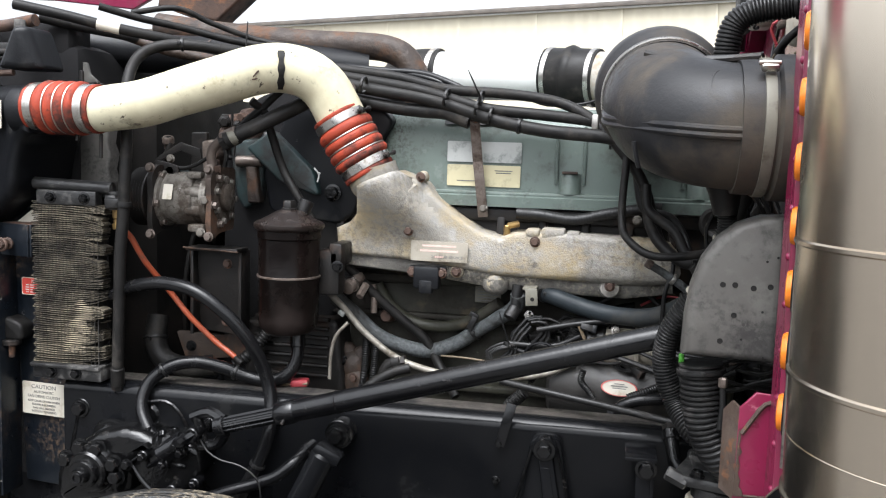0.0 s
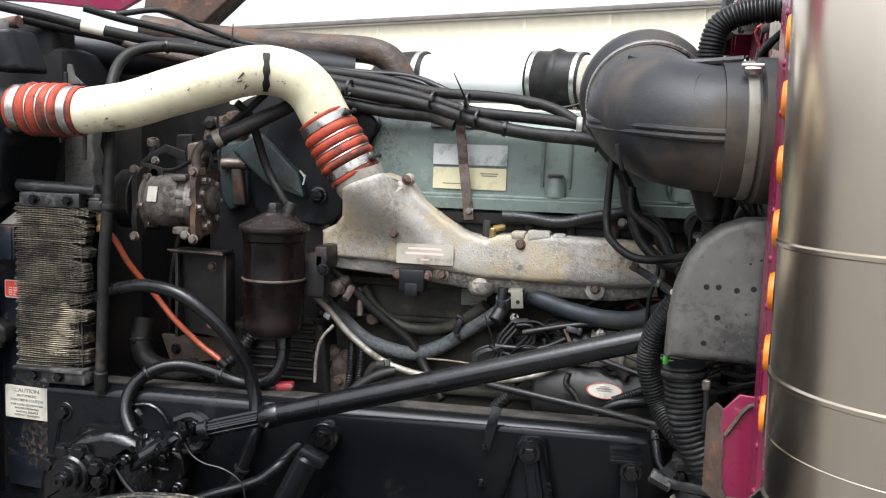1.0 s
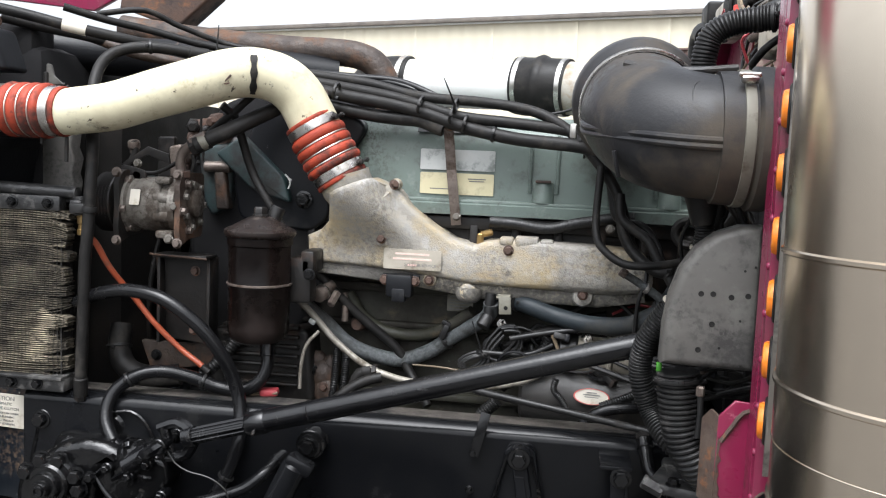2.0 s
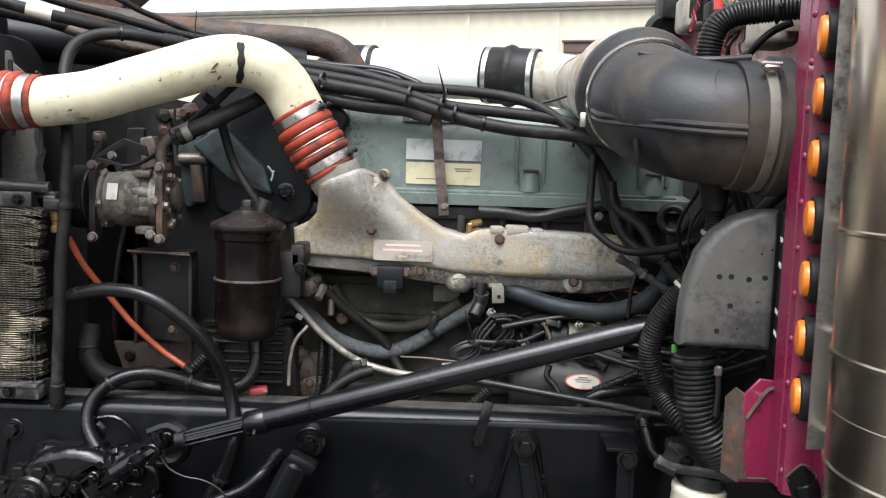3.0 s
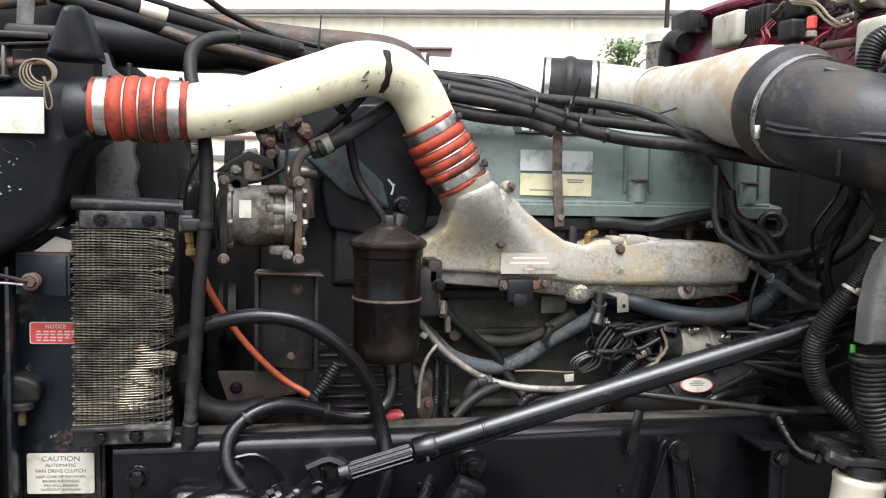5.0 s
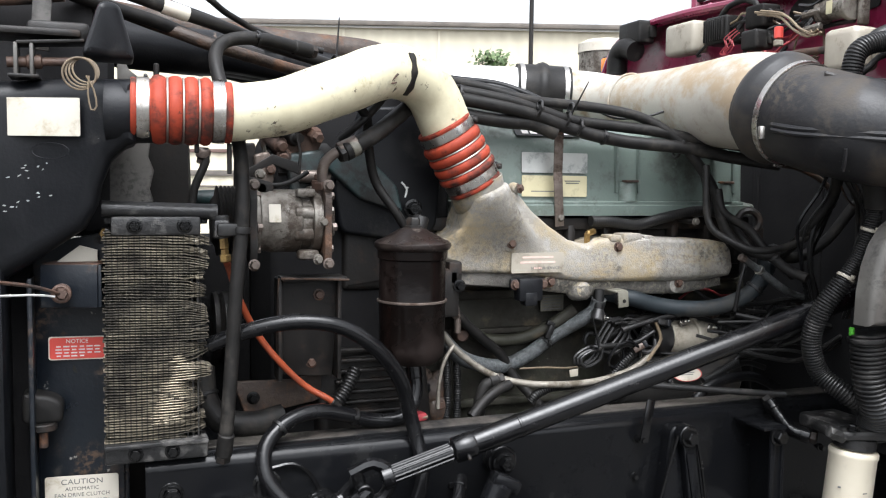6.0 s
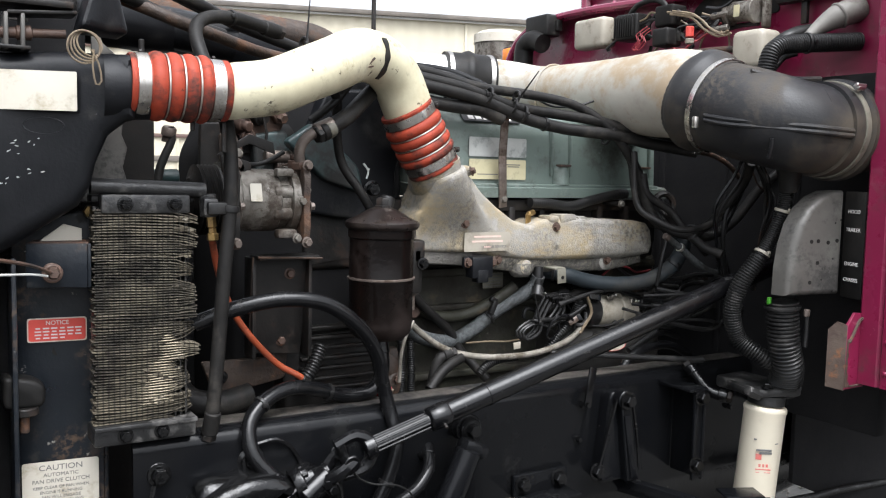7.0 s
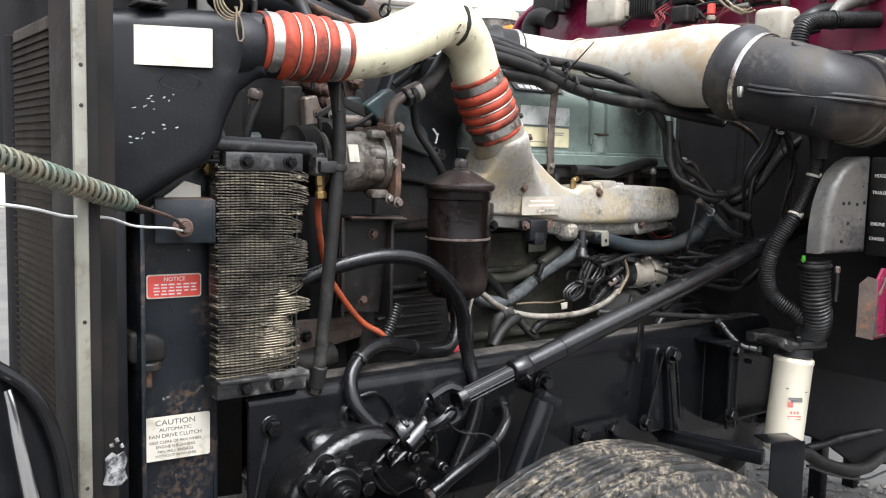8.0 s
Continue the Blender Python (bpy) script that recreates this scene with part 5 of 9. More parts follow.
duct = thing("intake_duct", (-0.1, 2.2, 1.75), "white and silver metal air duct with a black rubber coupler", "duct")
part("bend", tube(B(), [cc + dd * 0.03, cc + dd * 0.09, (0.066, 1.86, 1.775), (0.056, 2.06, 1.792), (0.042, 2.21, 1.804), (0.008, 2.287, 1.822), (-0.067, 2.327, 1.833)], (0.105, 0.105, 0.094, 0.082, 0.074, 0.07, 0.068), 36), DUCT, duct, "chipped white painted bend")
part("joint", ring(B(), (0.048, 2.16, 1.800), (-0.15, 0.97, 0.10), 0.0755, 0.003, 36), DUCT, duct)
part("straight", cyl(B(), (-0.165, 2.357, 1.837), (-0.50, 2.425, 1.842), 0.065, seg=36), GALV, duct, "bright silver straight pipe")
e0, e1 = Vector((-0.052, 2.322, 1.832)), Vector((-0.192, 2.366, 1.839))
u = (e1 - e0).normalized()
L = (e1 - e0).length
part("coupler", lathe(B(), [(0.066, 0), (0.074, 0), (0.075, L * 0.4), (0.079, L * 0.44), (0.083, L * 0.52), (0.079, L * 0.6), (0.075, L * 0.64), (0.074, L), (0.066, L)], e0, u, 40), RUBBER, duct, "black ribbed rubber coupler")
for f in (0.09, 0.91):
    part("clamp", band(B(), e0.lerp(e1, f), u, 0.0745, 0.013, 0.0015, 40), STEEL, duct)
part("rear_elbow", tube(B(), [(-0.49, 2.423, 1.842), (-0.56, 2.44, 1.840), (-0.62, 2.51, 1.818), (-0.63, 2.61, 1.758)], (0.073, 0.075, 0.073), 30), RUBBER, duct, "black rubber elbow")
part("clamp", band(B(), (-0.505, 2.426, 1.842), (-0.96, 0.25, 0.02), 0.0735, 0.016, 0.0015, 40), STEEL, duct)

hose("coolant_pipe", [(-1.2815, 2.3, 1.957), (-1.0677, 2.3, 1.931), (-0.8274, 2.3, 1.9123), (-0.695, 2.3, 1.907), (-0.615, 2.3, 1.899), (-0.563, 2.3, 1.873), (-0.532, 2.3, 1.816), (-0.526, 2.3, 1.755)], 0.036, MOUNT, "rusty brown steel coolant pipe behind the engine", "pipe", seg=18)


# ---- cab front, light strip, air cleaner ----
cab = thing("truck_cab", (0.9, 2.3, 0.95), "burgundy painted truck cab with riveted front edge, open engine side", "cab")
bm = B()
yz = rounded([(1.36, 0.98), (2.86, 0.98), (2.88, 1.92), (2.80, 2.05), (2.64, 2.10), (2.4, 2.105), (2.15, 2.09), (1.36, 2.06)], 0.05)
f = bm.faces.new([bm.verts.new((0.42, y, z)) for y, z in yz])
ex = bmesh.ops.extrude_face_region(bm, geom=[f])
bmesh.ops.translate(bm, vec=(0.02, 0, 0), verts=[g for g in ex["geom"] if isinstance(g, bmesh.types.BMVert)])
bmesh.ops.recalc_face_normals(bm, faces=bm.faces)
part("firewall", bm, MAGENTA, cab)
bm = B()
lip = [(0.3656, 2.8455, 1.9482), (0.3638, 2.7663, 2.0395), (0.3624, 2.6278, 2.0868), (0.364, 2.3904, 2.0936), (0.374, 2.1431, 2.0846), (0.384, 1.8957, 2.0756), (0.40, 1.4, 2.065)]
tube(bm, lip, 0.012, 8)
fl = part("cowl_flange", bm, MAGENTA, cab)
bm = B()
cols = [[bm.verts.new((x + u, y, z + h)) for u, h in ((0, 0.0), (0.05, 0.024), (0.24, 0.06), (0.5, 0.075))] for x, y, z in lip]
for a, b in zip(cols, cols[1:]):
    for k in range(3):
        bm.faces.new((a[k], a[k + 1], b[k + 1], b[k]))
ex = bmesh.ops.extrude_face_region(bm, geom=bm.faces[:])
bmesh.ops.translate(bm, vec=(0.01, 0, -0.012), verts=[g for g in ex["geom"] if isinstance(g, bmesh.types.BMVert)])
bmesh.ops.recalc_face_normals(bm, faces=bm.faces)
part("cowl_top", bm, MAGENTA, cab)
rv = B()
lathe(rv, [(0, 0.004), (0.004, 0.0035), (0.007, 0.0015), (0.0075, 0)], (0, 0, 0), (0, 0, 1), 12)
rv = finish(rv, "rivet", MAGENTA)
for i in range(14):
    y = 1.55 + i * 0.09
    z = 2.065 + (y - 1.4) * 0.043 if y < 2.4 else 2.107 - (y - 2.4) * 0.01
    piece("rivet", rv, axis_pose((0.44, y, z + 0.018), (-0.45, 0, 0.9)), cab)
# Dark plate stands in for the shaded opening; the firewall stays uncut.
bm = B()
prism(bm, rounded([(1.70, 2.0), (1.99, 1.985), (2.0, 2.04), (1.95, 2.075), (1.74, 2.08)], 0.02), 0, 0.004, 0)
bmesh.ops.transform(bm, matrix=Matrix(((0, 1, 0, 0.4155), (1, 0, 0, 0), (0, 0, 1, 0), (0, 0, 0, 1))), verts=bm.verts)
bmesh.ops.recalc_face_normals(bm, faces=bm.faces)
part("opening", bm, RUBBER, cab, "dark plate painted in for the shaded opening in the firewall")
# Black panel stands in for the elbow's shade on the lower firewall.
bm = B()
box(bm, (0.408, 2.275, 1.40), (0.04, 1.85, 0.84), 0.01)
mat = part("insulation", bm, MATTE, cab, "black panel standing in for shade on the firewall")
for i in range(6):
    part("rib", box(B(), (0.386, 1.6 + i * 0.23, 1.40), (0.012, 0.02, 0.8), 0.004), MATTE, mat)
bm = B()
v = [bm.verts.new(p) for p in ((0.835, 2.955, 2.275), (0.835, 1.40, 2.275), (0.905, 1.41, 2.95), (0.905, 3.05, 2.95))]
bm.faces.new(v)
ex = bmesh.ops.extrude_face_region(bm, geom=bm.faces[:])
bmesh.ops.translate(bm, vec=(0.006, 0, 0.003), verts=[g for g in ex["geom"] if isinstance(g, bmesh.types.BMVert)])
part("windscreen", bm, GLASS, cab)
bm = B()
tube(bm, [(0.83, 2.95, 2.20), (0.83, 2.955, 2.28), (0.90, 3.06, 2.97)], 0.024, 8)
tube(bm, [(0.83, 1.38, 2.20), (0.83, 1.38, 2.28), (0.90, 1.39, 2.97)], 0.03, 8)
tube(bm, [(0.90, 1.39, 2.97), (0.90, 3.06, 2.97)], 0.03, 8)
box(bm, (1.55, 2.2, 3.0), (1.36, 1.75, 0.06), 0.02)
box(bm, (0.85, 2.165, 2.19), (0.03, 1.57, 0.16), 0.008)
part("roof_frame", bm, MAGENTA, cab)
part("gasket", tube(B(), [(0.823, 1.38, 2.275), (0.823, 2.2, 2.275), (0.823, 2.945, 2.275)], 0.011, 8), RUBBER, cab, "dark windscreen gasket")
bm = B()
box(bm, (1.20, 1.275, 1.68), (1.76, 0.05, 1.09), 0.02)
box(bm, (1.58, 3.06, 1.60), (1.3, 0.05, 1.2), 0.02)
box(bm, (2.2, 2.2, 1.9), (0.05, 1.8, 1.9), 0.02)
part("side_panel", bm, MAGENTA, cab)
# Floor panel added to block light and shade the ground under the cab.
part("floor", box(B(), (1.31, 2.2, 1.14), (1.74, 1.62, 0.03), 0.005), MATTE, cab, "black cab floor added to shade the ground below")


def corner_strip():
    """The folded front edge of the cab side, standing upright."""
    bm = B()
    prof = [(0.30, 1.325), (0.252, 1.322), (0.248, 1.317), (0.248, 1.277), (0.254, 1.271), (0.246, 1.264), (0.246, 1.245), (0.256, 1.238), (0.285, 1.236), (0.285, 1.03), (0.32, 1.03), (0.32, 1.325)]
    lo = [bm.verts.new((x, y, 1.132)) for x, y in prof]
    hi = [bm.verts.new((x, y, 2.25)) for x, y in prof]
    for k in range(len(prof)):
        j = (k + 1) % len(prof)
        bm.faces.new((lo[k], lo[j], hi[j], hi[k]))
    bm.faces.new(lo[::-1])
    bm.faces.new(hi)
    bmesh.ops.recalc_face_normals(bm, faces=bm.faces)
    s = part("corner_strip", bm, MAGENTA, cab)
    rv = B()
    lathe(rv, [(0, 0.004), (0.003, 0.0035), (0.0055, 0.0015), (0.006, 0)], (0, 0, 0), (0, 0, 1), 12)
    rv = finish(rv, "rivet", MAGENTA)
    for i in range(15):
        piece("rivet", rv, axis_pose((0.246, 1.2545, 1.165 + i * 0.067), (-1, 0, 0)), s)


corner_strip()

# sign panel beside the cover
pn = thing("sign_panel", (0.262, 1.36, 1.30), "black panel with worn white words on the cab edge", "sign")
bm = B()
box(bm, (0.264, 1.355, 1.43), (0.008, 0.062, 0.235), 0.003, (0, 0, -14))
part("panel", bm, RUBBER, pn)
nn = Vector((-1, 0.25, 0)).normalized()
for z, w in ((1.503, "HOOD"), (1.463, "TRAILER"), (1.388, "ENGINE"), (1.353, "CHASSIS")):
    text(pn, w, facing(Vector((0.264, 1.355, z)) + nn * 0.0052, nn), 0.0115, INK_W)


def light_strip():
    """A stainless plate with a column of amber marker lamps."""
    s = thing("marker_light_plate", (0.275, 1.19, 1.23), "stainless plate with a column of round amber marker lights", "light strip")
    bm = B()
    box(bm, (0.279, 1.193, 1.62), (0.004, 0.10, 0.77), 0.001)
    box(bm, (0.257, 1.1425, 1.62), (0.046, 0.003, 0.77), 0.001)
    part("plate", bm, LAMP_PLATE, s)
    g = B()
    lathe(g, [(0.026, 0.002), (0.034, -0.004), (0.035, 0.003), (0.0335, 0.013), (0.030, 0.015), (0.0265, 0.013)], (0, 0, 0), (0, 0, 1), 28)
    g = finish(g, "grommet", RUBBER)
    a = B()
    lathe(a, [(0.0258, 0.004), (0.0258, 0.018), (0.0235, 0.022), (0.016, 0.0235), (0, 0.024)], (0, 0, 0), (0, 0, 1), 28)
    a = finish(a, "lens", AMBER)
    for i in range(8):
        m = axis_pose((0.262, 1.214, 1.802 - 0.0855 * (i - 1)), (-1, 0.24, 0))
        q = piece("grommet", g, m, s, "black rubber grommet")
        ORIGIN[q.name] = ORIGIN[s.name]
        piece("lens", a, m, s, "amber lens")
    return s


light_strip()


def air_cleaner():
    c = thing("air_cleaner", (0.39, 1.0, 0.9), "tall brushed stainless air cleaner canister with rolled seams", "air cleaner")
    R = 0.19
    prof = [(0, 0.95), (R - 0.03, 0.95), (R - 0.004, 0.965), (R, 0.985)]
    for z in (1.11, 1.255, 1.395, 1.545):
        prof += [(R, z - 0.004), (R + 0.003, z - 0.002), (R + 0.003, z + 0.002), (R, z + 0.004)]
    prof += [(R, 1.50 + 0.33), (R + 0.006, 1.835), (R + 0.006, 1.86), (R - 0.01, 1.875), (R - 0.012, 2.3), (0, 2.3)]
    part("canister", lathe(B(), [(r, h - 0.95) for r, h in prof], (0.407, 0.998, 0.95), (-0.012, 0, 1), 64), STAINLESS, c)
    part("seam", ring(B(), (0.4025, 0.998, 1.325), (-0.012, 0, 1), R, 0.0008, 64, 6), STAINLESS, c)
    return c


air_cleaner()

# grey pierced cover in front of the hose bundle
O = [(0.124, 1.316), (0.266, 1.318), (0.266, 1.549), (0.232, 1.547), (0.197, 1.533), (0.168, 1.508), (0.147, 1.474), (0.133, 1.43), (0.126, 1.38)]
cv = thing("pierced_cover", (0.19, 1.45, 1.316), "scuffed grey metal cover with drilled holes and rounded top", "cover")
part("shell", prism(B(), O, 1.396, 1.44, 0.014, 4, cuts=(0.15, 0.18, 0.21, 0.24), shape=lambda x, z: -0.2 * (x - 0.2)), GREY_COVER, cv)
# Dark discs stand in for the shade inside the drilled holes.
hl = B()
lathe(hl, [(0, 0.0008), (0.0045, 0.0008), (0.005, -0.002)], (0, 0, 0), (0, 0, 1), 12)
hl = finish(hl, "hole", RUBBER)
for p in [(0.179, 1.396, 1.436), (0.197, 1.396, 1.437), (0.224, 1.396, 1.434), (0.248, 1.396, 1.438), (0.198, 1.396, 1.389), (0.18, 1.396, 1.346)]:
    x = p[0]
    piece("hole", hl, axis_pose((x, 1.396 - 0.2 * (x - 0.2), p[2]), (-0.2, -1, 0)), cv)
hs = B()
lathe(hs, [(0, 0.0008), (0.002, 0.0008), (0.0025, -0.002)], (0, 0, 0), (0, 0, 1), 8)
hs = finish(hs, "hole", RUBBER)
for p in [(0.241, 1.396, 1.477), (0.256, 1.396, 1.484), (0.239, 1.396, 1.398), (0.211, 1.396, 1.352), (0.244, 1.396, 1.326)]:
    x = p[0]
    piece("hole", hs, axis_pose((x, 1.396 - 0.2 * (x - 0.2), p[2]), (-0.2, -1, 0)), cv)

# torn burgundy bracket
br = thing("fender_bracket", (0.23, 1.33, 1.12), "torn burgundy steel bracket with bare scuffed edge", "bracket")
bm = B()
prism(bm, [(0.203, 1.122), (0.272, 1.122), (0.272, 1.284), (0.228, 1.288), (0.205, 1.262)], 1.318, 1.324, 0.0015)
part("face", bm, MAGENTA, br)
bm = B()
v = [bm.verts.new(p) for p in ((0.203, 1.319, 1.12), (0.186, 1.352, 1.125), (0.186, 1.352, 1.25), (0.196, 1.338, 1.268), (0.205, 1.319, 1.262))]
bm.faces.new(v)
ex = bmesh.ops.extrude_face_region(bm, geom=bm.faces[:])
bmesh.ops.translate(bm, vec=(0.004, 0.002, 0), verts=[g for g in ex["geom"] if isinstance(g, bmesh.types.BMVert)])
tube(bm, [(0.210, 1.316, 1.225), (0.226, 1.314, 1.252), (0.240, 1.314, 1.272), (0.262, 1.315, 1.278)], 0.0035, 6)
bmesh.ops.triangulate(bm, faces=[f for f in bm.faces if len(f.verts) > 4])
part("edge", bm, PRIMER, br, "bare scuffed edge")
bm = B()
prism(bm, [(0.2025, 1.127), (0.217, 1.127), (0.2165, 1.136), (0.211, 1.142), (0.2125, 1.152), (0.2085, 1.163), (0.2105, 1.175), (0.2075, 1.188), (0.2125, 1.196), (0.2085, 1.205), (0.2095, 1.22), (0.206, 1.233)], 1.3155, 1.3185, 0.0006)
part("bare_patch", bm, PRIMER, br, "torn bare patch")
bm = B()
tube(bm, [(0.2175, 1.3165, 1.1285), (0.24, 1.3165, 1.1285), (0.268, 1.3165, 1.129)], 0.0022, 6)
part("hem", bm, PRIMER, br, "bare lower hem")
st = thing("step_tube", (0.29, 1.24, 1.10), "cut end of a black square tube below the cab corner", "bracket")
sq = [Vector(p) for p in [(0.228, 1.19, 1.177), (0.251, 1.19, 1.197), (0.272, 1.19, 1.181), (0.25, 1.19, 1.158)]]
ce = (sq[0] + sq[1] + sq[2] + sq[3]) / 4
run = Vector((0.03, -0.015, -0.085))
bm = B()
for a, b in ((0, 1), (1, 2), (2, 3), (3, 0)):
    q = [sq[a], sq[b], sq[b] + run, sq[a] + run, ce + (sq[a] - ce) * 0.86, ce + (sq[b] - ce) * 0.86]
    v = [bm.verts.new(p) for p in (q[0], q[1], q[2], q[3], q[4], q[5], q[5] + run, q[4] + run)]
    for f in ((0, 1, 2, 3), (4, 7, 6, 5), (0, 4, 5, 1), (3, 2, 6, 7)):
        bm.faces.new([v[k] for k in f])
part("tube", bm, RAIL, st)
part("rim", tube(B(), [sq[0], sq[1], sq[2], sq[3], sq[0]], 0.0016, 5, 0.004), PRIMER, st, "bare cut rim")
# Plug added so that the inside of the open tube stays dark.
part("plug", cyl(B(), ce + run * 0.1, ce + run * 0.98, 0.016), RAIL, st)

# ---- conduits and hoses on the cab side ----
hose("corrugated_conduit", [(0.158, 1.45, 1.298), (0.163, 1.45, 1.249), (0.172, 1.45, 1.2), (0.193, 1.455, 1.155), (0.223, 1.475, 1.118), (0.250, 1.505, 1.085)], 0.0345, CONDUIT, "thick black corrugated conduit hanging from the grey cover", "conduit", ribs=0.0085, seg=18, depth=0.09, bands=(0.06, 0.92))
hose("corrugated_conduit", [(0.185, 1.472, 1.60), (0.187, 1.477, 1.555), (0.188, 1.482, 1.511), (0.172, 1.495, 1.447), (0.143, 1.507, 1.392)], 0.0155, CONDUIT, "black corrugated conduit under the elbow with pale clamps", "conduit", ribs=0.005, seg=14, depth=0.10, bands=(0.42, 0.95), band_mat=PALE_BOX)
hose("corrugated_conduit", [(0.143, 1.507, 1.392), (0.112, 1.528, 1.333), (0.105, 1.544, 1.27), (0.128, 1.543, 1.203), (0.157, 1.50, 1.165), (0.195, 1.485, 1.14)], 0.0195, CONDUIT, "thick black corrugated conduit curving down beside the cover", "conduit", ribs=0.006, seg=16, depth=0.12)
solo("conduit_boot", lathe(B(), [(0.036, 0.0), (0.034, 0.02), (0.026, 0.045), (0.021, 0.07), (0.019, 0.08)], (0.176, 1.462, 1.622), (0.1, 0.12, -1), 20), RUBBER, "black rubber boot below the intake elbow", "boot")
bs = thing("braided_stub", (0.13, 1.73, 1.33), "oily braided hose stub with a worn steel cap", "hose")
part("tube", tube(B(), [(0.078, 1.73, 1.423), (0.105, 1.73, 1.408), (0.135, 1.73, 1.389), (0.165, 1.73, 1.369), (0.21, 1.735, 1.345), (0.26, 1.74, 1.33), (0.33, 1.75, 1.32)], (0.0075, 0.0085, 0.009, 0.007, 0.007), 10), BRAID, bs)
part("cap", cyl(B(), (0.07, 1.73, 1.428), (0.084, 1.73, 1.420), 0.009, seg=8), DULL_STEEL, bs, "worn steel cap")
part("clamp", band(B(), (0.125, 1.73, 1.396), (0.85, 0, -0.5), 0.0098, 0.008, 0.0015, 16), STEEL, bs, "bright clamp")
hose("corrugated_conduit", [(0.177, 1.545, 1.785), (0.178, 1.542, 1.825), (0.188, 1.54, 1.858), (0.215, 1.535, 1.876), (0.26, 1.525, 1.884), (0.33, 1.50, 1.89), (0.41, 1.47, 1.897)], 0.021, CONDUIT, "black corrugated conduit entering the cab wall", "conduit", ribs=0.006, seg=14, depth=0.08, bands=(0.5,))
hose("thin_hose", [(0.2692, 1.6187, 1.8191), (0.285, 1.6, 1.844), (0.309, 1.6, 1.864), (0.331, 1.58, 1.874)], 0.007, RUBBER, "thin black hose above the elbow")
bm = B()
box(bm, (0.128, 1.462, 1.300), (0.009, 0.008, 0.017), 0.002)
solo("green_clip", bm, GREEN_TAG, "bright green plastic clip at the conduit's mouth", "clip")
hose("drain_pipe", [(0.19, 1.41, 1.275), (0.192, 1.41, 1.24), (0.19, 1.41, 1.20)], 0.005, CONDUIT, "black drain hose with pale fitting")
solo("fitting", cyl(B(), (0.19, 1.41, 1.268), (0.19, 1.41, 1.285), 0.007, seg=6), DULL_STEEL, "dull hexagon fitting under the cover", "fitting")

# ---- cable bundle over the valve cover ----
G = "cables over the valve cover"
hose("cable", [(-0.654, 1.93, 1.813), (-0.495, 1.92, 1.794), (-0.372, 1.9, 1.767), (-0.232, 1.89, 1.758), (-0.126, 1.87, 1.742), (-0.058, 1.85, 1.711), (-0.002, 1.83, 1.661), (0.053, 1.82, 1.59), (0.08, 1.81, 1.517), (0.096, 1.8, 1.466), (0.127, 1.77, 1.436), (0.16, 1.74, 1.427), (0.177, 1.7, 1.398), (0.196, 1.66, 1.383)], 0.0115, RUBBER, "black rubber-covered cable over the valve cover, bending down", "cable", group=G, bands=(0.62,))
hose("cable", [(-0.684, 1.92, 1.801), (-0.572, 1.91, 1.786), (-0.441, 1.89, 1.765), (-0.355, 1.885, 1.744), (-0.278, 1.88, 1.725), (-0.166, 1.87, 1.715), (-0.057, 1.85, 1.704), (0.013, 1.83, 1.689), (0.102, 1.8, 1.677), (0.216, 1.75, 1.655)], 0.0125, RUBBER, "black rubber-covered cable over the valve cover", "cable", group=G, bands=(0.35,))
hose("cable", [(-0.622, 1.9, 1.778), (-0.54, 1.895, 1.763), (-0.432, 1.885, 1.747), (-0.354, 1.88, 1.729), (-0.264, 1.875, 1.702), (-0.151, 1.86, 1.681), (-0.02, 1.83, 1.67), (0.082, 1.8, 1.651), (0.187, 1.75, 1.634)], 0.0145, RUBBER, "thick black cable over the valve cover", "cable", group=G, bands=(0.5,))
hose("cable", [(-0.643, 1.96, 1.819), (-0.531, 1.95, 1.81), (-0.434, 1.94, 1.803), (-0.364, 1.92, 1.78), (-0.323, 1.91, 1.761)], 0.008, RUBBER_GLOSS, "thin black cable behind the bundle", "cable", group=G)
hose("cable", [(-0.612, 1.95, 1.806), (-0.503, 1.95, 1.805), (-0.418, 1.93, 1.792), (-0.344, 1.92, 1.765)], 0.006, RUBBER_GLOSS, "thin black cable behind the bundle", "cable", group=G)
hose("cable", [(0.004, 1.835, 1.65), (0.057, 1.825, 1.573), (0.069, 1.815, 1.516), (0.092, 1.805, 1.466), (0.122, 1.79, 1.44), (0.126, 1.78, 1.407), (0.113, 1.78, 1.36), (0.11, 1.79, 1.295)], 0.0045, CONDUIT, "thin black wire running down past the manifold", "cable", group=G)
hose("cable", [(0.016, 1.83, 1.643), (0.044, 1.83, 1.601), (0.063, 1.83, 1.527), (0.116, 1.84, 1.511), (0.146, 1.83, 1.473), (0.156, 1.8, 1.435)], 0.009, CONDUIT, "black cable down to the engine's end", "cable", group=G)
hose("loom", [(-0.569, 1.905, 1.738), (-0.487, 1.9, 1.724), (-0.42, 1.895, 1.718), (-0.368, 1.89, 1.715), (-0.315, 1.885, 1.697)], (0.014, 0.017), RUBBER, "black taped wiring loom under the cables", "loom")
for spot in [(-0.654, 1.87, 1.765), (-0.553, 1.87, 1.77), (-0.365, 1.87, 1.747), (-0.296, 1.87, 1.727), (-0.266, 1.87, 1.71), (-0.006, 1.87, 1.665)]:
    tie(Vector(spot), (1, -0.1, -0.25), 0.0175)
tie((-0.288, 1.868, 1.748), (1, -0.1, -0.2), 0.014, tail=(-0.014, -0.085, 0.05))

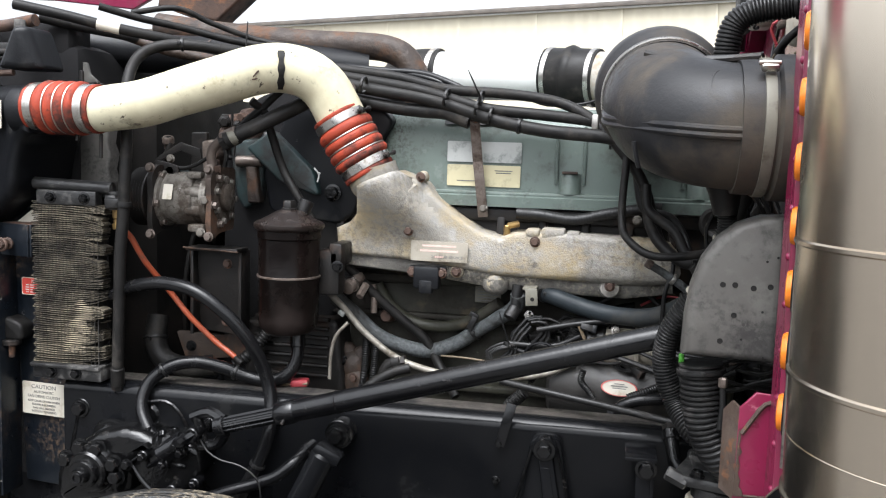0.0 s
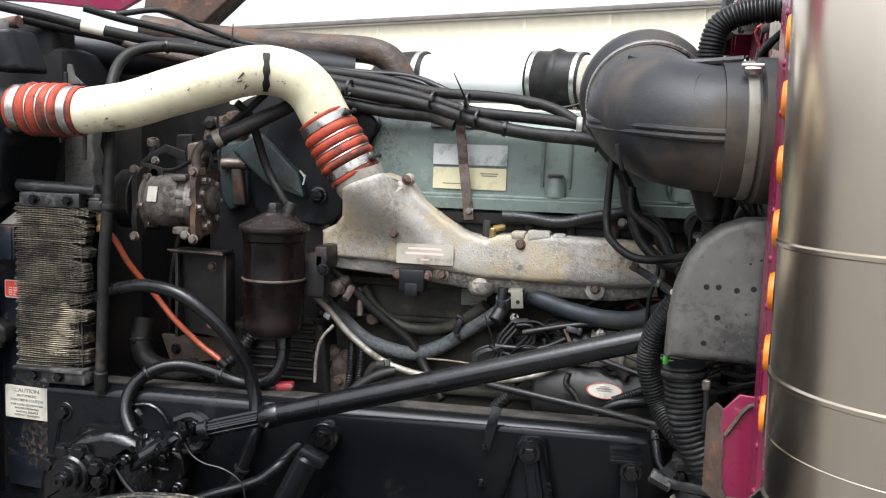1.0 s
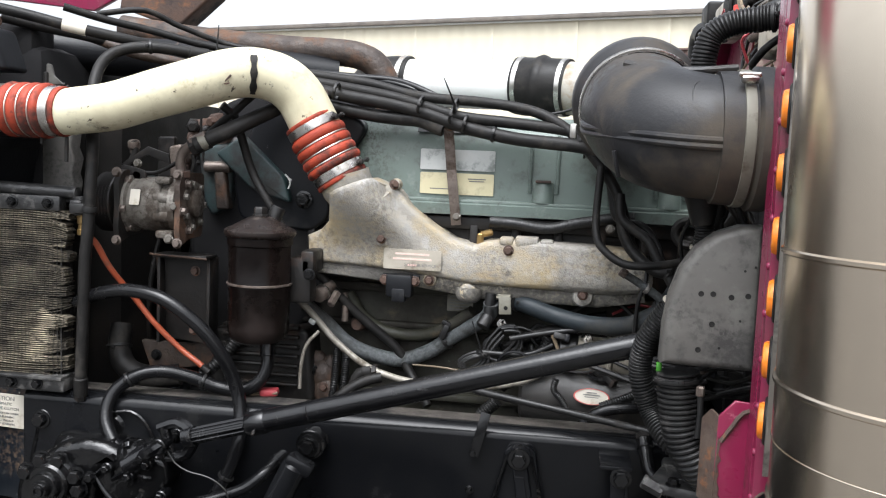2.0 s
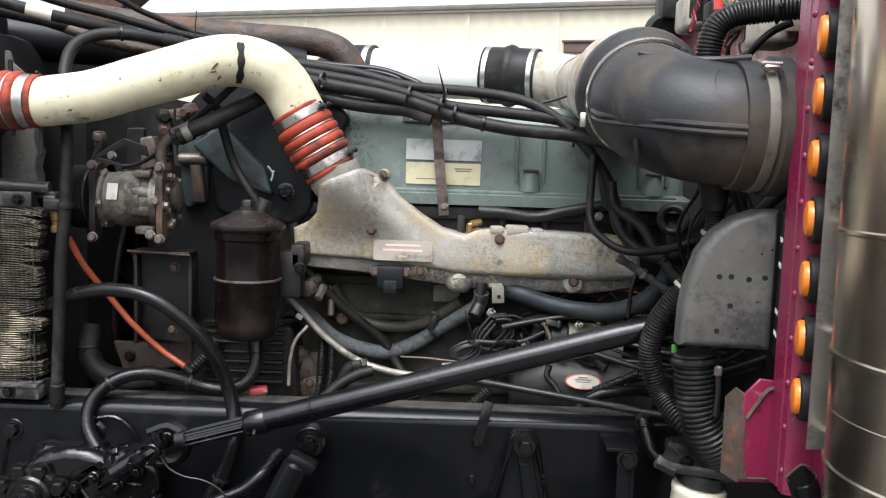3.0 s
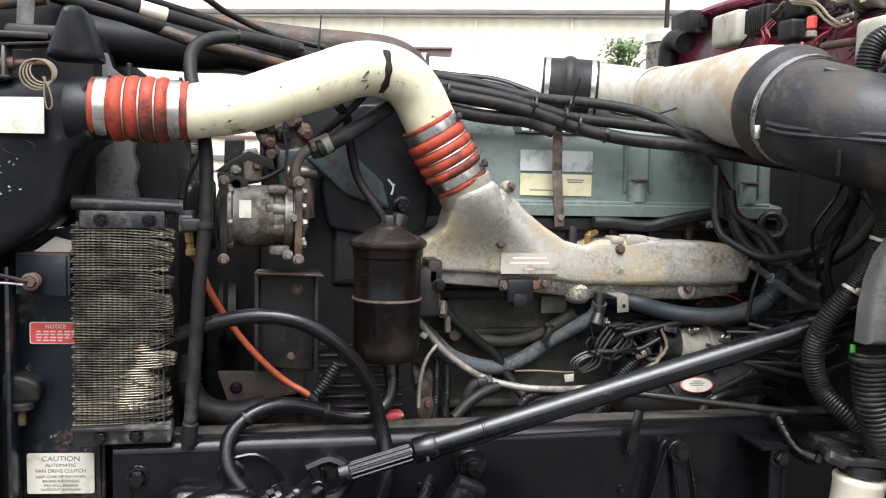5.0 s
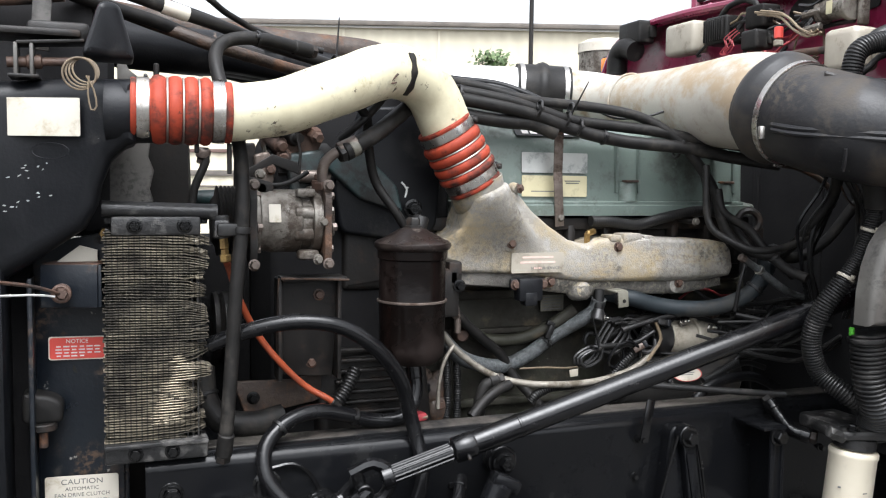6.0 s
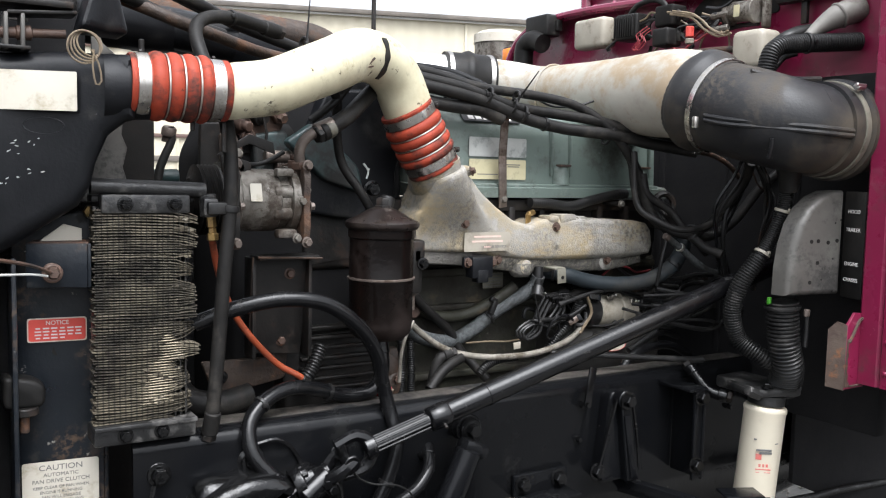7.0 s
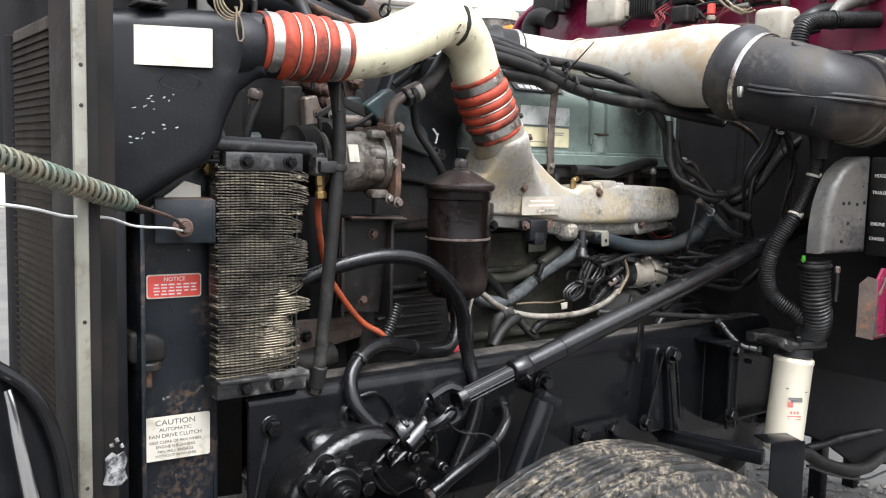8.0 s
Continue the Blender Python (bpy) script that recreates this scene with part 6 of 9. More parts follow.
# ---- manifold-side hoses ----
hose("heater_hose", [(-0.19, 1.95, 1.33), (-0.155, 1.92, 1.33), (-0.11, 1.885, 1.322), (-0.046, 1.875, 1.304), (0.026, 1.85, 1.296), (0.094, 1.82, 1.304), (0.152, 1.79, 1.338), (0.186, 1.78, 1.388), (0.202, 1.8, 1.421)], 0.019, BLUE_HOSE, "blue-grey rubber heater hose under the manifold", seg=16, bands=(0.15, 0.8))
hose("loom_tube", [(-0.207, 1.91, 1.5), (-0.153, 1.91, 1.498), (-0.081, 1.91, 1.491), (-0.014, 1.91, 1.506), (0.073, 1.91, 1.522), (0.104, 1.91, 1.523)], 0.0125, CONDUIT, "black loom tube along the cylinder head", "loom", ribs=0.006, seg=12, depth=0.035)
bm = B()
cyl(bm, (-0.225, 1.893, 1.445), (-0.225, 1.893, 1.474), 0.0075, seg=6)
cyl(bm, (-0.225, 1.893, 1.472), (-0.20, 1.905, 1.477), 0.0075, seg=8)
solo("pipe_fitting", bm, BRASS, "dull brass elbow fitting on the manifold", "fitting")
braided = hose("braided_hose", [(-0.62, 1.9, 1.29), (-0.573, 1.91, 1.25), (-0.525, 1.925, 1.203), (-0.469, 1.94, 1.177), (-0.403, 1.95, 1.167), (-0.336, 1.95, 1.192), (-0.277, 1.94, 1.235), (-0.203, 1.9, 1.289), (-0.194, 1.885, 1.323)], 0.017, BRAID, "grey braided hose looping under the manifold", seg=16, bands=(0.68,))
hose("steel_line", [(-0.619, 1.85, 1.308), (-0.589, 1.87, 1.271), (-0.541, 1.875, 1.218), (-0.471, 1.87, 1.169), (-0.401, 1.86, 1.147), (-0.321, 1.85, 1.139), (-0.22, 1.85, 1.14), (-0.123, 1.86, 1.157), (-0.064, 1.87, 1.185)], 0.0075, PALE_PIPE, "pale metal-sheathed line bending under the manifold", "pipe")
hose("hose", [(-0.599, 1.89, 1.375), (-0.555, 1.91, 1.324), (-0.504, 1.93, 1.271), (-0.451, 1.94, 1.227), (-0.41, 1.945, 1.192), (-0.379, 1.94, 1.142), (-0.328, 1.9, 1.076)], 0.011, RUBBER, "thin black hose down the block")
hose("hose", [(-0.535, 1.96, 1.315), (-0.5, 1.965, 1.263), (-0.443, 1.965, 1.229), (-0.36, 1.96, 1.226), (-0.291, 1.94, 1.256), (-0.237, 1.92, 1.296)], 0.014, GREEN_DIRTY, "greasy green hose against the block")
bm = B()
p = Vector((-0.30, 1.935, 1.245))
box(bm, p + Vector((0, -0.012, 0)), (0.014, 0.012, 0.034), 0.003, (0, 25, 0))
box(bm, p + Vector((0.004, -0.008, 0.018)), (0.022, 0.012, 0.012), 0.003, (0, 25, 0))
solo("hose_clip", bm, CONDUIT, "black plastic double hose clip", "clip")
piece_l = thing("angle_tab", (-0.155, 1.84, 1.30), "bare metal tab with two holes hanging under the manifold", "bracket")
bm = B()
box(bm, (-0.160, 1.838, 1.326), (0.026, 0.004, 0.036), 0.001, (0, -4, 0))
box(bm, (-0.165, 1.86, 1.344), (0.03, 0.045, 0.004), 0.001, (0, -4, 0))
part("tab", bm, STRIP, piece_l)
# Dark disc stands in for the shaded hole in the tab.
bm = B()
lathe(bm, [(0, -0.0005), (0.0045, -0.0005), (0.0045, 0.002)], (-0.158, 1.8358, 1.322), (0, 1, 0), 12)
part("hole", bm, RUBBER, piece_l)
sf = thing("sensor_fitting", (-0.19, 1.88, 1.29), "black sensor plug on the block under the manifold", "sensor")
bm = B()
cyl(bm, (-0.195, 1.885, 1.345), (-0.198, 1.88, 1.29), 0.012)
cyl(bm, (-0.198, 1.88, 1.295), (-0.21, 1.868, 1.272), 0.015)
part("plug", bm, CONDUIT, sf)
piece_p = thing("data_plate", (-0.31, 1.975, 1.28), "small pale metal data plate on the block", "plate")
piece("plate", plate_mesh(0.060, 0.038, STRIP, "plate", 0.002), facing((-0.272, 1.968, 1.305)), piece_p)
bars = B()
for i in range(5):
    box(bars, (-0.272, 1.966, 1.319 - i * 0.007), (0.048, 0.0006, 0.0018), 0)
tagged(part("small_print", bars, INK, piece_p), kind="stuff")

hf = thing("hose_fitting", (-0.57, 1.87, 1.28), "worn steel hose fittings on the block beside the canister", "fitting")
part("barrel", lathe(B(), [(0, 0), (0.013, 0), (0.0165, 0.002), (0.0165, 0.022), (0.014, 0.026), (0.014, 0.06)], (-0.578, 1.855, 1.318), (0.25, 0.9, 0.3), 20), DULL_STEEL, hf)
part("collar", band(B(), (-0.572, 1.875, 1.325), (0.25, 0.9, 0.3), 0.0165, 0.006, 0.002, 20), STEEL, hf, "bright collar")
part("nut", cyl(B(), (-0.552, 1.87, 1.298), (-0.545, 1.90, 1.322), 0.0095, seg=6), DULL_STEEL, hf, "worn hexagon nut")
part("clamp", box(B(), (-0.592, 1.868, 1.258), (0.016, 0.012, 0.012), 0.003, (0, 30, 0)), LABEL_S, hf, "bright clamp screw")
part("pipe", tube(B(), [(-0.537, 1.93, 1.315), (-0.532, 1.92, 1.30), (-0.53, 1.918, 1.28), (-0.53, 1.918, 1.255)], 0.0075, 10), DULL_STEEL, hf)
part("plug", lathe(B(), [(0, 0), (0.012, 0), (0.016, 0.004), (0.018, 0.02), (0.022, 0.03), (0.022, 0.06)], (-0.508, 1.94, 1.243), (0.1, 1, 0.1), 12), RUST, hf, "rusty plug")
mt = thing("engine_mount", (-0.59, 1.93, 1.05), "lumpy rust-stained cast engine mount below the canister", "mount")
bm = B()
for c, r in (((-0.585, 1.94, 1.12), 0.036), ((-0.575, 1.93, 1.085), 0.032), ((-0.60, 1.945, 1.15), 0.024), ((-0.565, 1.94, 1.145), 0.022), ((-0.60, 1.935, 1.07), 0.028)):
    bmesh.ops.create_icosphere(bm, subdivisions=3, radius=r, matrix=Matrix.Translation(c) @ Matrix.Diagonal((1, 0.8, 1.1, 1)))
part("casting", bm, MOUNT, mt)
bolt(mt, (-0.572, 1.906, 1.10), BOLT_RUST)
bolt(mt, (-0.603, 1.918, 1.135), BOLT_BLACK)

# wire tangle behind the shaft
rng = random.Random(11)
for i in range(6):
    mid = Vector((-0.215 + rng.uniform(0, 0.12), 1.89 + rng.uniform(-0.02, 0.04), 1.222 + rng.uniform(-0.03, 0.03)))
    u = Vector((rng.uniform(-1, 1), rng.uniform(-0.5, 0.5), rng.uniform(-0.6, 0.6))).normalized()
    v = u.cross(Vector((rng.uniform(-0.5, 0.5), -1, rng.uniform(-0.5, 0.5)))).normalized()
    ra, rb, ph = rng.uniform(0.015, 0.042), rng.uniform(0.010, 0.028), rng.uniform(0, 6)
    pts = []
    for k in range(rng.randint(6, 12)):
        w = 1 + 0.05 * k + rng.uniform(-0.15, 0.15)
        pts.append(mid + u * (ra * w * math.cos(ph + k * 0.8)) + v * (rb * w * math.sin(ph + k * 0.8)) + Vector((0.003 * k, -0.002 * k, rng.uniform(-0.005, 0.005))))
    hose("wire", pts, (0.0024, 0.0036, 0.0055)[i % 3], CONDUIT if i % 4 else RUBBER_GLOSS, "black wire looped in a tangle behind the steering shaft", "wire", seg=8, group="tangled wires")
for i in range(9):
    z0 = 1.18 + rng.uniform(0, 0.14)
    y0 = 1.8 + rng.uniform(-0.05, 0.1)
    hose("wire", [(0.10 + rng.uniform(-0.1, 0.03), y0, z0), (0.2, y0 - 0.04, z0 + rng.uniform(-0.05, 0.02)), (0.30, y0 - 0.02, z0 + rng.uniform(-0.04, 0.04)), (0.40, y0, z0)], rng.choice((0.004, 0.006, 0.009)), CONDUIT, "black cable running back to the cab", "wire", seg=8, group="cables to the cab")
loop = [(-0.173, 1.88, 1.27), (-0.141, 1.88, 1.274), (-0.134, 1.88, 1.244), (-0.171, 1.88, 1.209), (-0.22, 1.88, 1.216), (-0.258, 1.88, 1.195), (-0.246, 1.88, 1.173), (-0.209, 1.88, 1.191), (-0.199, 1.88, 1.231), (-0.173, 1.885, 1.268)]
for k in range(3):
    off = Vector((0.006 * k, -0.005 * k, -0.004 * k))
    hose("wire", [Vector(p) + off + Vector((0, 0, 0.004 * math.sin(i + k))) for i, p in enumerate(loop)], 0.0038, CONDUIT, "black wire coiled in a loose loop behind the shaft", "wire", seg=8, group="looped wires")
tie((-0.205, 1.876, 1.212), (0.3, 0.2, 1), 0.014, tail=(-0.025, -0.01, 0.075))
hose("cable", [(-0.21, 1.87, 1.216), (-0.15, 1.87, 1.215), (-0.101, 1.87, 1.22), (-0.054, 1.87, 1.243)], 0.006, CONDUIT, "black cable from the looped wires", "cable", group="cables to the cab")
hose("cable", [(-0.16, 1.91, 1.225), (-0.122, 1.9, 1.246), (-0.063, 1.9, 1.27), (-0.009, 1.9, 1.272), (0.08, 1.91, 1.26)], 0.0105, RUBBER, "thick grey-black cable under the heater hose", "cable", group="cables to the cab")
hose("ribbed_hose", [(0.052, 1.82, 1.128), (0.094, 1.82, 1.146), (0.145, 1.82, 1.17)], 0.009, CONDUIT, "black ribbed loom beside the oval sticker", ribs=0.005)
hose("ribbed_hose", [(-0.043, 1.84, 1.175), (-0.047, 1.84, 1.152), (-0.03, 1.84, 1.131), (-0.019, 1.84, 1.115)], 0.007, CONDUIT, "thin ribbed loom dropping past the starter", ribs=0.004)
rng = random.Random(77)
for i in range(16):
    x0, z0 = -0.10 + 0.027 * i + rng.uniform(-0.02, 0.02), 1.16 + rng.uniform(0, 0.12)
    pts = [Vector((x0, 1.90, z0))]
    turn = rng.uniform(-1.2, 1.2)
    for k in range(5):
        turn += rng.uniform(-0.7, 0.7)
        q = pts[-1] + Vector((0.028 * math.cos(turn), rng.uniform(-0.02, 0.006), 0.024 * math.sin(turn)))
        q.z, q.y = max(1.13, min(1.30, q.z)), max(1.80, q.y)
        pts.append(q)
    hose("wire", pts, (0.0032, 0.005, 0.0024, 0.0068)[i % 4], (CONDUIT, RUBBER, CONDUIT, RUBBER_GLOSS)[i % 4], "black wire in the thicket behind the shaft", "wire", seg=7, group="loom behind the shaft")
    if i % 2:
        cn = thing("wire_connector", pts[-1], "black plastic wire connector in the loom", "connector", "loom connectors")
        m = axis_pose(pts[-1], pts[-1] - pts[-2])
        part("shell", merge(B(), box(B(), (0, 0, 0), (0.013, 0.015, 0.03), 0.002), m), CONDUIT, cn)
        part("collar", merge(B(), box(B(), (0, 0, 0.014), (0.017, 0.018, 0.008), 0.002), m), DARK_STEEL, cn)
hose("copper_wire", [(-0.371, 1.93, 1.162), (-0.311, 1.93, 1.161), (-0.245, 1.93, 1.156), (-0.199, 1.93, 1.16)], 0.0022, TAN_WIRE, "tan wire crossing the block", "wire")

# starter with oval sticker
stt = thing("starter_motor", (0.05, 1.9, 1.06), "dark starter motor with an oval sticker and bright solenoid", "starter motor")
part("body", cyl(B(), (-0.12, 1.945, 1.125), (0.20, 1.925, 1.12), 0.072, seg=28, bevel=0.008), STARTER, stt)
part("solenoid", cyl(B(), (0.0, 1.90, 1.222), (0.12, 1.895, 1.219), 0.041, seg=28), PALE_BOX, stt, "pale solenoid case")
part("nose", cyl(B(), (-0.045, 1.90, 1.223), (0.0, 1.90, 1.222), 0.043, seg=24, bevel=0.006), CONDUIT, stt)
part("flange", cyl(B(), (0.062, 1.898, 1.22), (0.072, 1.898, 1.22), 0.05, seg=28), PALE_BOX, stt, "pale solenoid flange")
bm = B()
lathe(bm, [(0, 0.0016), (0.038, 0.0016), (0.0385, 0)], (0, 0, 0), (0, 0, 1), 30)
bmesh.ops.scale(bm, vec=(1, 0.45, 1), verts=bm.verts)
ov = finish(bm, "sticker", LABEL)
piece("sticker", ov, facing((0.034, 1.859, 1.138), (-0.1, -1, 0.25)), stt, "white oval sticker with a red rim")
bm = B()
lathe(bm, [(0.0355, 0.0024), (0.0385, 0.0024), (0.039, 0)], (0, 0, 0), (0, 0, 1), 30)
bmesh.ops.scale(bm, vec=(1, 0.45, 1), verts=bm.verts)
piece("rim", finish(bm, "rim", INK_R), facing((0.034, 1.8585, 1.138), (-0.1, -1, 0.25)), stt, "red rim")
for dz, w in ((-0.0115, 0.034), (0.009, 0.022), (0.004, 0.036), (-0.001, 0.03)):
    piece("bar", plate_mesh(w, 0.0035 if dz < -0.01 else 0.0016, INK_R if dz < -0.01 else INK, "bar", 0.0006, 0.0006), facing((0.034, 1.8572, 1.138 + dz), (-0.1, -1, 0.25)), stt)
hose("thin_line", [(-0.214, 1.8, 1.148), (-0.126, 1.77, 1.142), (-0.009, 1.74, 1.132), (0.123, 1.7, 1.122), (0.169, 1.68, 1.121)], 0.0075, CONDUIT, "black sheathed line along the rail")
hose("clamped_pipe", [(0.134, 1.69, 1.104), (0.139, 1.66, 1.075), (0.146, 1.63, 1.053), (0.167, 1.6, 1.047)], 0.014, OILY, "black hose bending down to the filter head", ends=0.02)
strip = thing("hanger_strap", (-0.2, 1.68, 1.04), "black steel hanger strap bolted to the rail", "bracket")
bm = B()
box(bm, (-0.187, 1.688, 1.088), (0.020, 0.005, 0.09), 0.001, (-6, 14, 0))
part("strip", bm, SHAFT, strip)
bolt(strip, (-0.199, 1.69, 1.049), BOLT_RAIL)


# ---- compressor ----
def compressor():
    c = thing("compressor", (-0.94, 1.84, 1.42), "worn aluminium air conditioning compressor with black flanges", "compressor")
    cy, cz = 1.825, 1.488
    prof = [(0, 0), (0.040, 0), (0.058, 0.006), (0.064, 0.012), (0.064, 0.028), (0.0575, 0.032), (0.0575, 0.045), (0.06, 0.05), (0.06, 0.105), (0.0565, 0.108), (0.0565, 0.125), (0.066, 0.128), (0.066, 0.142), (0.060, 0.144), (0.060, 0.155), (0.052, 0.161), (0, 0.161)]
    part("body", lathe(B(), prof, (-1.018, cy, cz), (1, 0, 0), 36), ALU, c)
    for a in (-0.3, 0.42):
        y, z = cy - 0.048 * math.cos(a), cz - 0.055 * math.sin(a)
        part("lobe", cyl(B(), (-0.928, y, z), (-0.882, y, z), 0.0145, seg=20, bevel=0.006), ALU, c)
    part("ear", box(B(), (-0.905, cy - 0.046, cz + 0.054), (0.036, 0.024, 0.016), 0.006), ALU, c)
    part("ear", box(B(), (-0.90, cy - 0.046, cz - 0.062), (0.04, 0.026, 0.018), 0.006), ALU, c)
    bm = B()
    for x in (-1.004, -0.866):
        fo = rounded([(0.058, 0.07), (-0.045, 0.074), (-0.070, 0.05), (-0.066, 0.0), (-0.070, -0.052), (-0.06, -0.085), (-0.02, -0.072), (0.05, -0.07)], 0.014)
        t = B()
        prism(t, fo, 0, 0.013, 0.002, 2)
        merge(bm, t, Matrix(((0, 1, 0, x - 0.006), (1, 0, 0, cy), (0, 0, 1, cz), (0, 0, 0, 1))))
        bmesh.ops.recalc_face_normals(bm, faces=bm.faces)
        part("flange", bm, DARK_STEEL if x < -1 else MOUNT, c, "worn black mounting flange" if x < -1 else "rust-stained mounting flange")
        for dz in (-0.078, 0.068):
            bolt(c, (x + 0.001, cy - 0.066, cz + dz), BOLT_BROWN, (0.1, -1, 0))
        for a in (2.2, 3.3, 4.2):
            bolt(c, (x + 0.008, cy + math.cos(a) * 0.06, cz + math.sin(a) * 0.06), BOLT_BROWN, (1, 0, 0))
        bm = B()
    for k in range(7):
        a = k * 2 * math.pi / 7
        bolt(c, (-0.858, cy + math.cos(a) * 0.048, cz + math.sin(a) * 0.048), BOLT_STEEL, (1, 0, 0))
    for dx, dz in ((0.02, -0.07), (0.03, 0.0)):
        bolt(c, (-0.905 + dx, cy - 0.064, cz + dz), BOLT_STEEL, (0.3, -1, 0))
    part("rear_neck", lathe(B(), [(0.03, 0), (0.03, 0.012), (0.024, 0.016), (0, 0.016)], (-0.859, cy, cz + 0.005), (1, 0, 0), 20), ALU, c)
    piece("sticker", plate_mesh(0.022, 0.034, LABEL, "sticker", 0.002), facing((-0.964, cy - 0.0606, cz + 0.016), (0, -1, 0.26)), c, "pale sticker")
    prof = [(0.02, 0), (0.066, 0.0)]
    for i in range(5):
        prof += [(0.066, 0.004 + i * 0.007), (0.061, 0.0075 + i * 0.007)]
    prof += [(0.066, 0.04), (0.05, 0.042), (0.04, 0.05), (0, 0.05)]
    part("pulley", lathe(B(), prof, (-1.022, cy, cz), (-1, 0, 0), 40), DARK_STEEL, c, "dark grooved pulley")
    bm = B()
    cyl(bm, (-0.872, 1.80, 1.535), (-0.872, 1.80, 1.566), 0.0165, seg=6)
    cyl(bm, (-0.872, 1.80, 1.566), (-0.872, 1.80, 1.577), 0.012, seg=12)
    part("port", bm, RUST, c, "rusty hexagon port")
    return c


compressor().location += Vector((0.006, -0.013, 0.020))
bm = B()
prism(bm, [(x, z) for x, y, z in [(-1.0147, 1.8, 1.5928), (-1.0025, 1.8, 1.6029), (-0.9536, 1.8, 1.6331), (-0.9068, 1.8, 1.6186), (-0.9027, 1.8, 1.5962), (-0.917, 1.8, 1.6009), (-0.9536, 1.8, 1.6148), (-0.9801, 1.8, 1.6029), (-1.0025, 1.8, 1.5887)]], 1.80, 1.806, 0.001)
prism(bm, rounded([(x, z) for x, y, z in [(-1.0117, 1.79, 1.5918), (-0.9842, 1.79, 1.5878), (-0.9557, 1.79, 1.5804), (-0.9526, 1.79, 1.5671), (-0.9638, 1.79, 1.5574), (-1.0086, 1.79, 1.5592)]], 0.006), 1.792, 1.798, 0.001)
ub = thing("compressor_bracket", (-1.0045, 1.8, 1.5714), "black steel bracket above the compressor", "bracket")
part("plate", bm, DARK_STEEL, ub)
# Pale disc paints the light showing through the bracket's hole.
part("hole", lathe(B(), [(0, 0.0), (0.009, 0.0), (0.010, 0.002)], (-0.976, 1.792, 1.5691), (0, 1, 0), 18), PALE_BOX, ub, "pale disc painted for light through the hole")
bolt(ub, (-0.9771, 1.8, 1.5956), BOLT_STEEL)
hose("thin_hose", [(-0.9587, 1.8, 1.5755), (-0.9363, 1.8, 1.5765), (-0.9109, 1.8, 1.5864), (-0.8864, 1.8, 1.6015)], 0.0045, RUBBER, "thin black hose over the compressor")
rf = thing("rusty_fitting", (-0.8416, 1.97, 1.6245), "cluster of rusty bolted fittings on the engine's front end", "fitting")
for k, p in enumerate([(-0.918, 1.95, 1.6849), (-0.9149, 1.95, 1.6585), (-0.864, 1.95, 1.7002), (-0.8844, 1.95, 1.6721), (-0.8396, 1.95, 1.6778), (-0.9048, 1.95, 1.6327)]):
    q = Vector(p)
    b = B()
    lathe(b, [(0, -0.024), (0.009, -0.024), (0.011, -0.02), (0.011, -0.01), (0.015, -0.008), (0.017, 0.0), (0.017, 0.06)], q, ((-0.4, 1, 0.1), (-0.2, 1, 0.3), (0.2, 1, 0.2))[k % 3], 10 if k % 2 else 6)
    part("nut", b, RUST if k % 3 else DARK_STEEL, rf)
part("casting", prism(B(), rounded([(x, z) for x, y, z in [(-0.9323, 1.96, 1.6999), (-0.8539, 1.96, 1.7117), (-0.8192, 1.96, 1.6777), (-0.8345, 1.96, 1.6292), (-0.9068, 1.96, 1.6287), (-0.9302, 1.96, 1.6552)]], 0.012), 1.955, 2.1, 0.012), RUST, rf)
part("pipe", cyl(B(), *[(-0.8773, 1.93, 1.593), (-0.8131, 1.93, 1.594)], 0.013), DULL_STEEL, rf)
part("rod", tube(B(), [(-0.8844, 1.92, 1.7023), (-0.8844, 1.92, 1.6751), (-0.8773, 1.92, 1.6424), (-0.8803, 1.92, 1.6042)], 0.003, 6), DARK_STEEL, rf)
part("front_casting", prism(B(), rounded([(x, z) for x, y, z in [(-0.9027, 1.94, 1.6386), (-0.8253, 1.94, 1.6499), (-0.8131, 1.94, 1.601), (-0.8192, 1.94, 1.5008), (-0.864, 1.94, 1.4784), (-0.8813, 1.94, 1.5063)]], 0.01), 1.94, 2.0, 0.008), TEAL, eng, "teal painted front casting")
part("column", prism(B(), rounded([(x, z) for x, y, z in [(-0.8539, 1.925, 1.5828), (-0.8264, 1.925, 1.5835), (-0.8162, 1.925, 1.4957), (-0.8467, 1.925, 1.4949)]], 0.006), 1.922, 1.95, 0.006), MOUNT, eng)
lb = thing("mounting_bracket", (-0.8722, 1.82, 1.1821), "rust-edged black steel mounting bracket under the compressor", "bracket")
bm = B()
prism(bm, [(-0.935, 1.20), (-0.825, 1.19), (-0.815, 1.388), (-0.93, 1.392)], 1.835, 1.845, 0.002, shape=lambda x, z: (1.39 - z) * 0.12)
part("plate", bm, DARK_STEEL, lb)
part("top_flange", box(B(), (-0.8742, 1.82, 1.3961), (0.125, 0.06, 0.008), 0.002), DARK_STEEL, lb)
part("side_flange", box(B(), (-0.9363, 1.845, 1.2947), (0.008, 0.05, 0.2), 0.002), DARK_STEEL, lb)
part("side_flange", box(B(), (-0.8192, 1.845, 1.2918), (0.008, 0.05, 0.2), 0.002), DARK_STEEL, lb)
bm = B()
for a, b in (((-0.9404, 1.787, 1.3993), (-0.8091, 1.787, 1.3939)), ((-0.9394, 1.82, 1.3962), (-0.9394, 1.84, 1.2239))):
    tube(bm, [a, b], 0.0022, 6)
part("edge", bm, MOUNT, lb, "rusty edge")
bolt(lb, (-0.8569, 1.838, 1.3602), BOLT_RUST)
bolt(lb, (-0.868, 1.857, 1.222), BOLT_RUST)
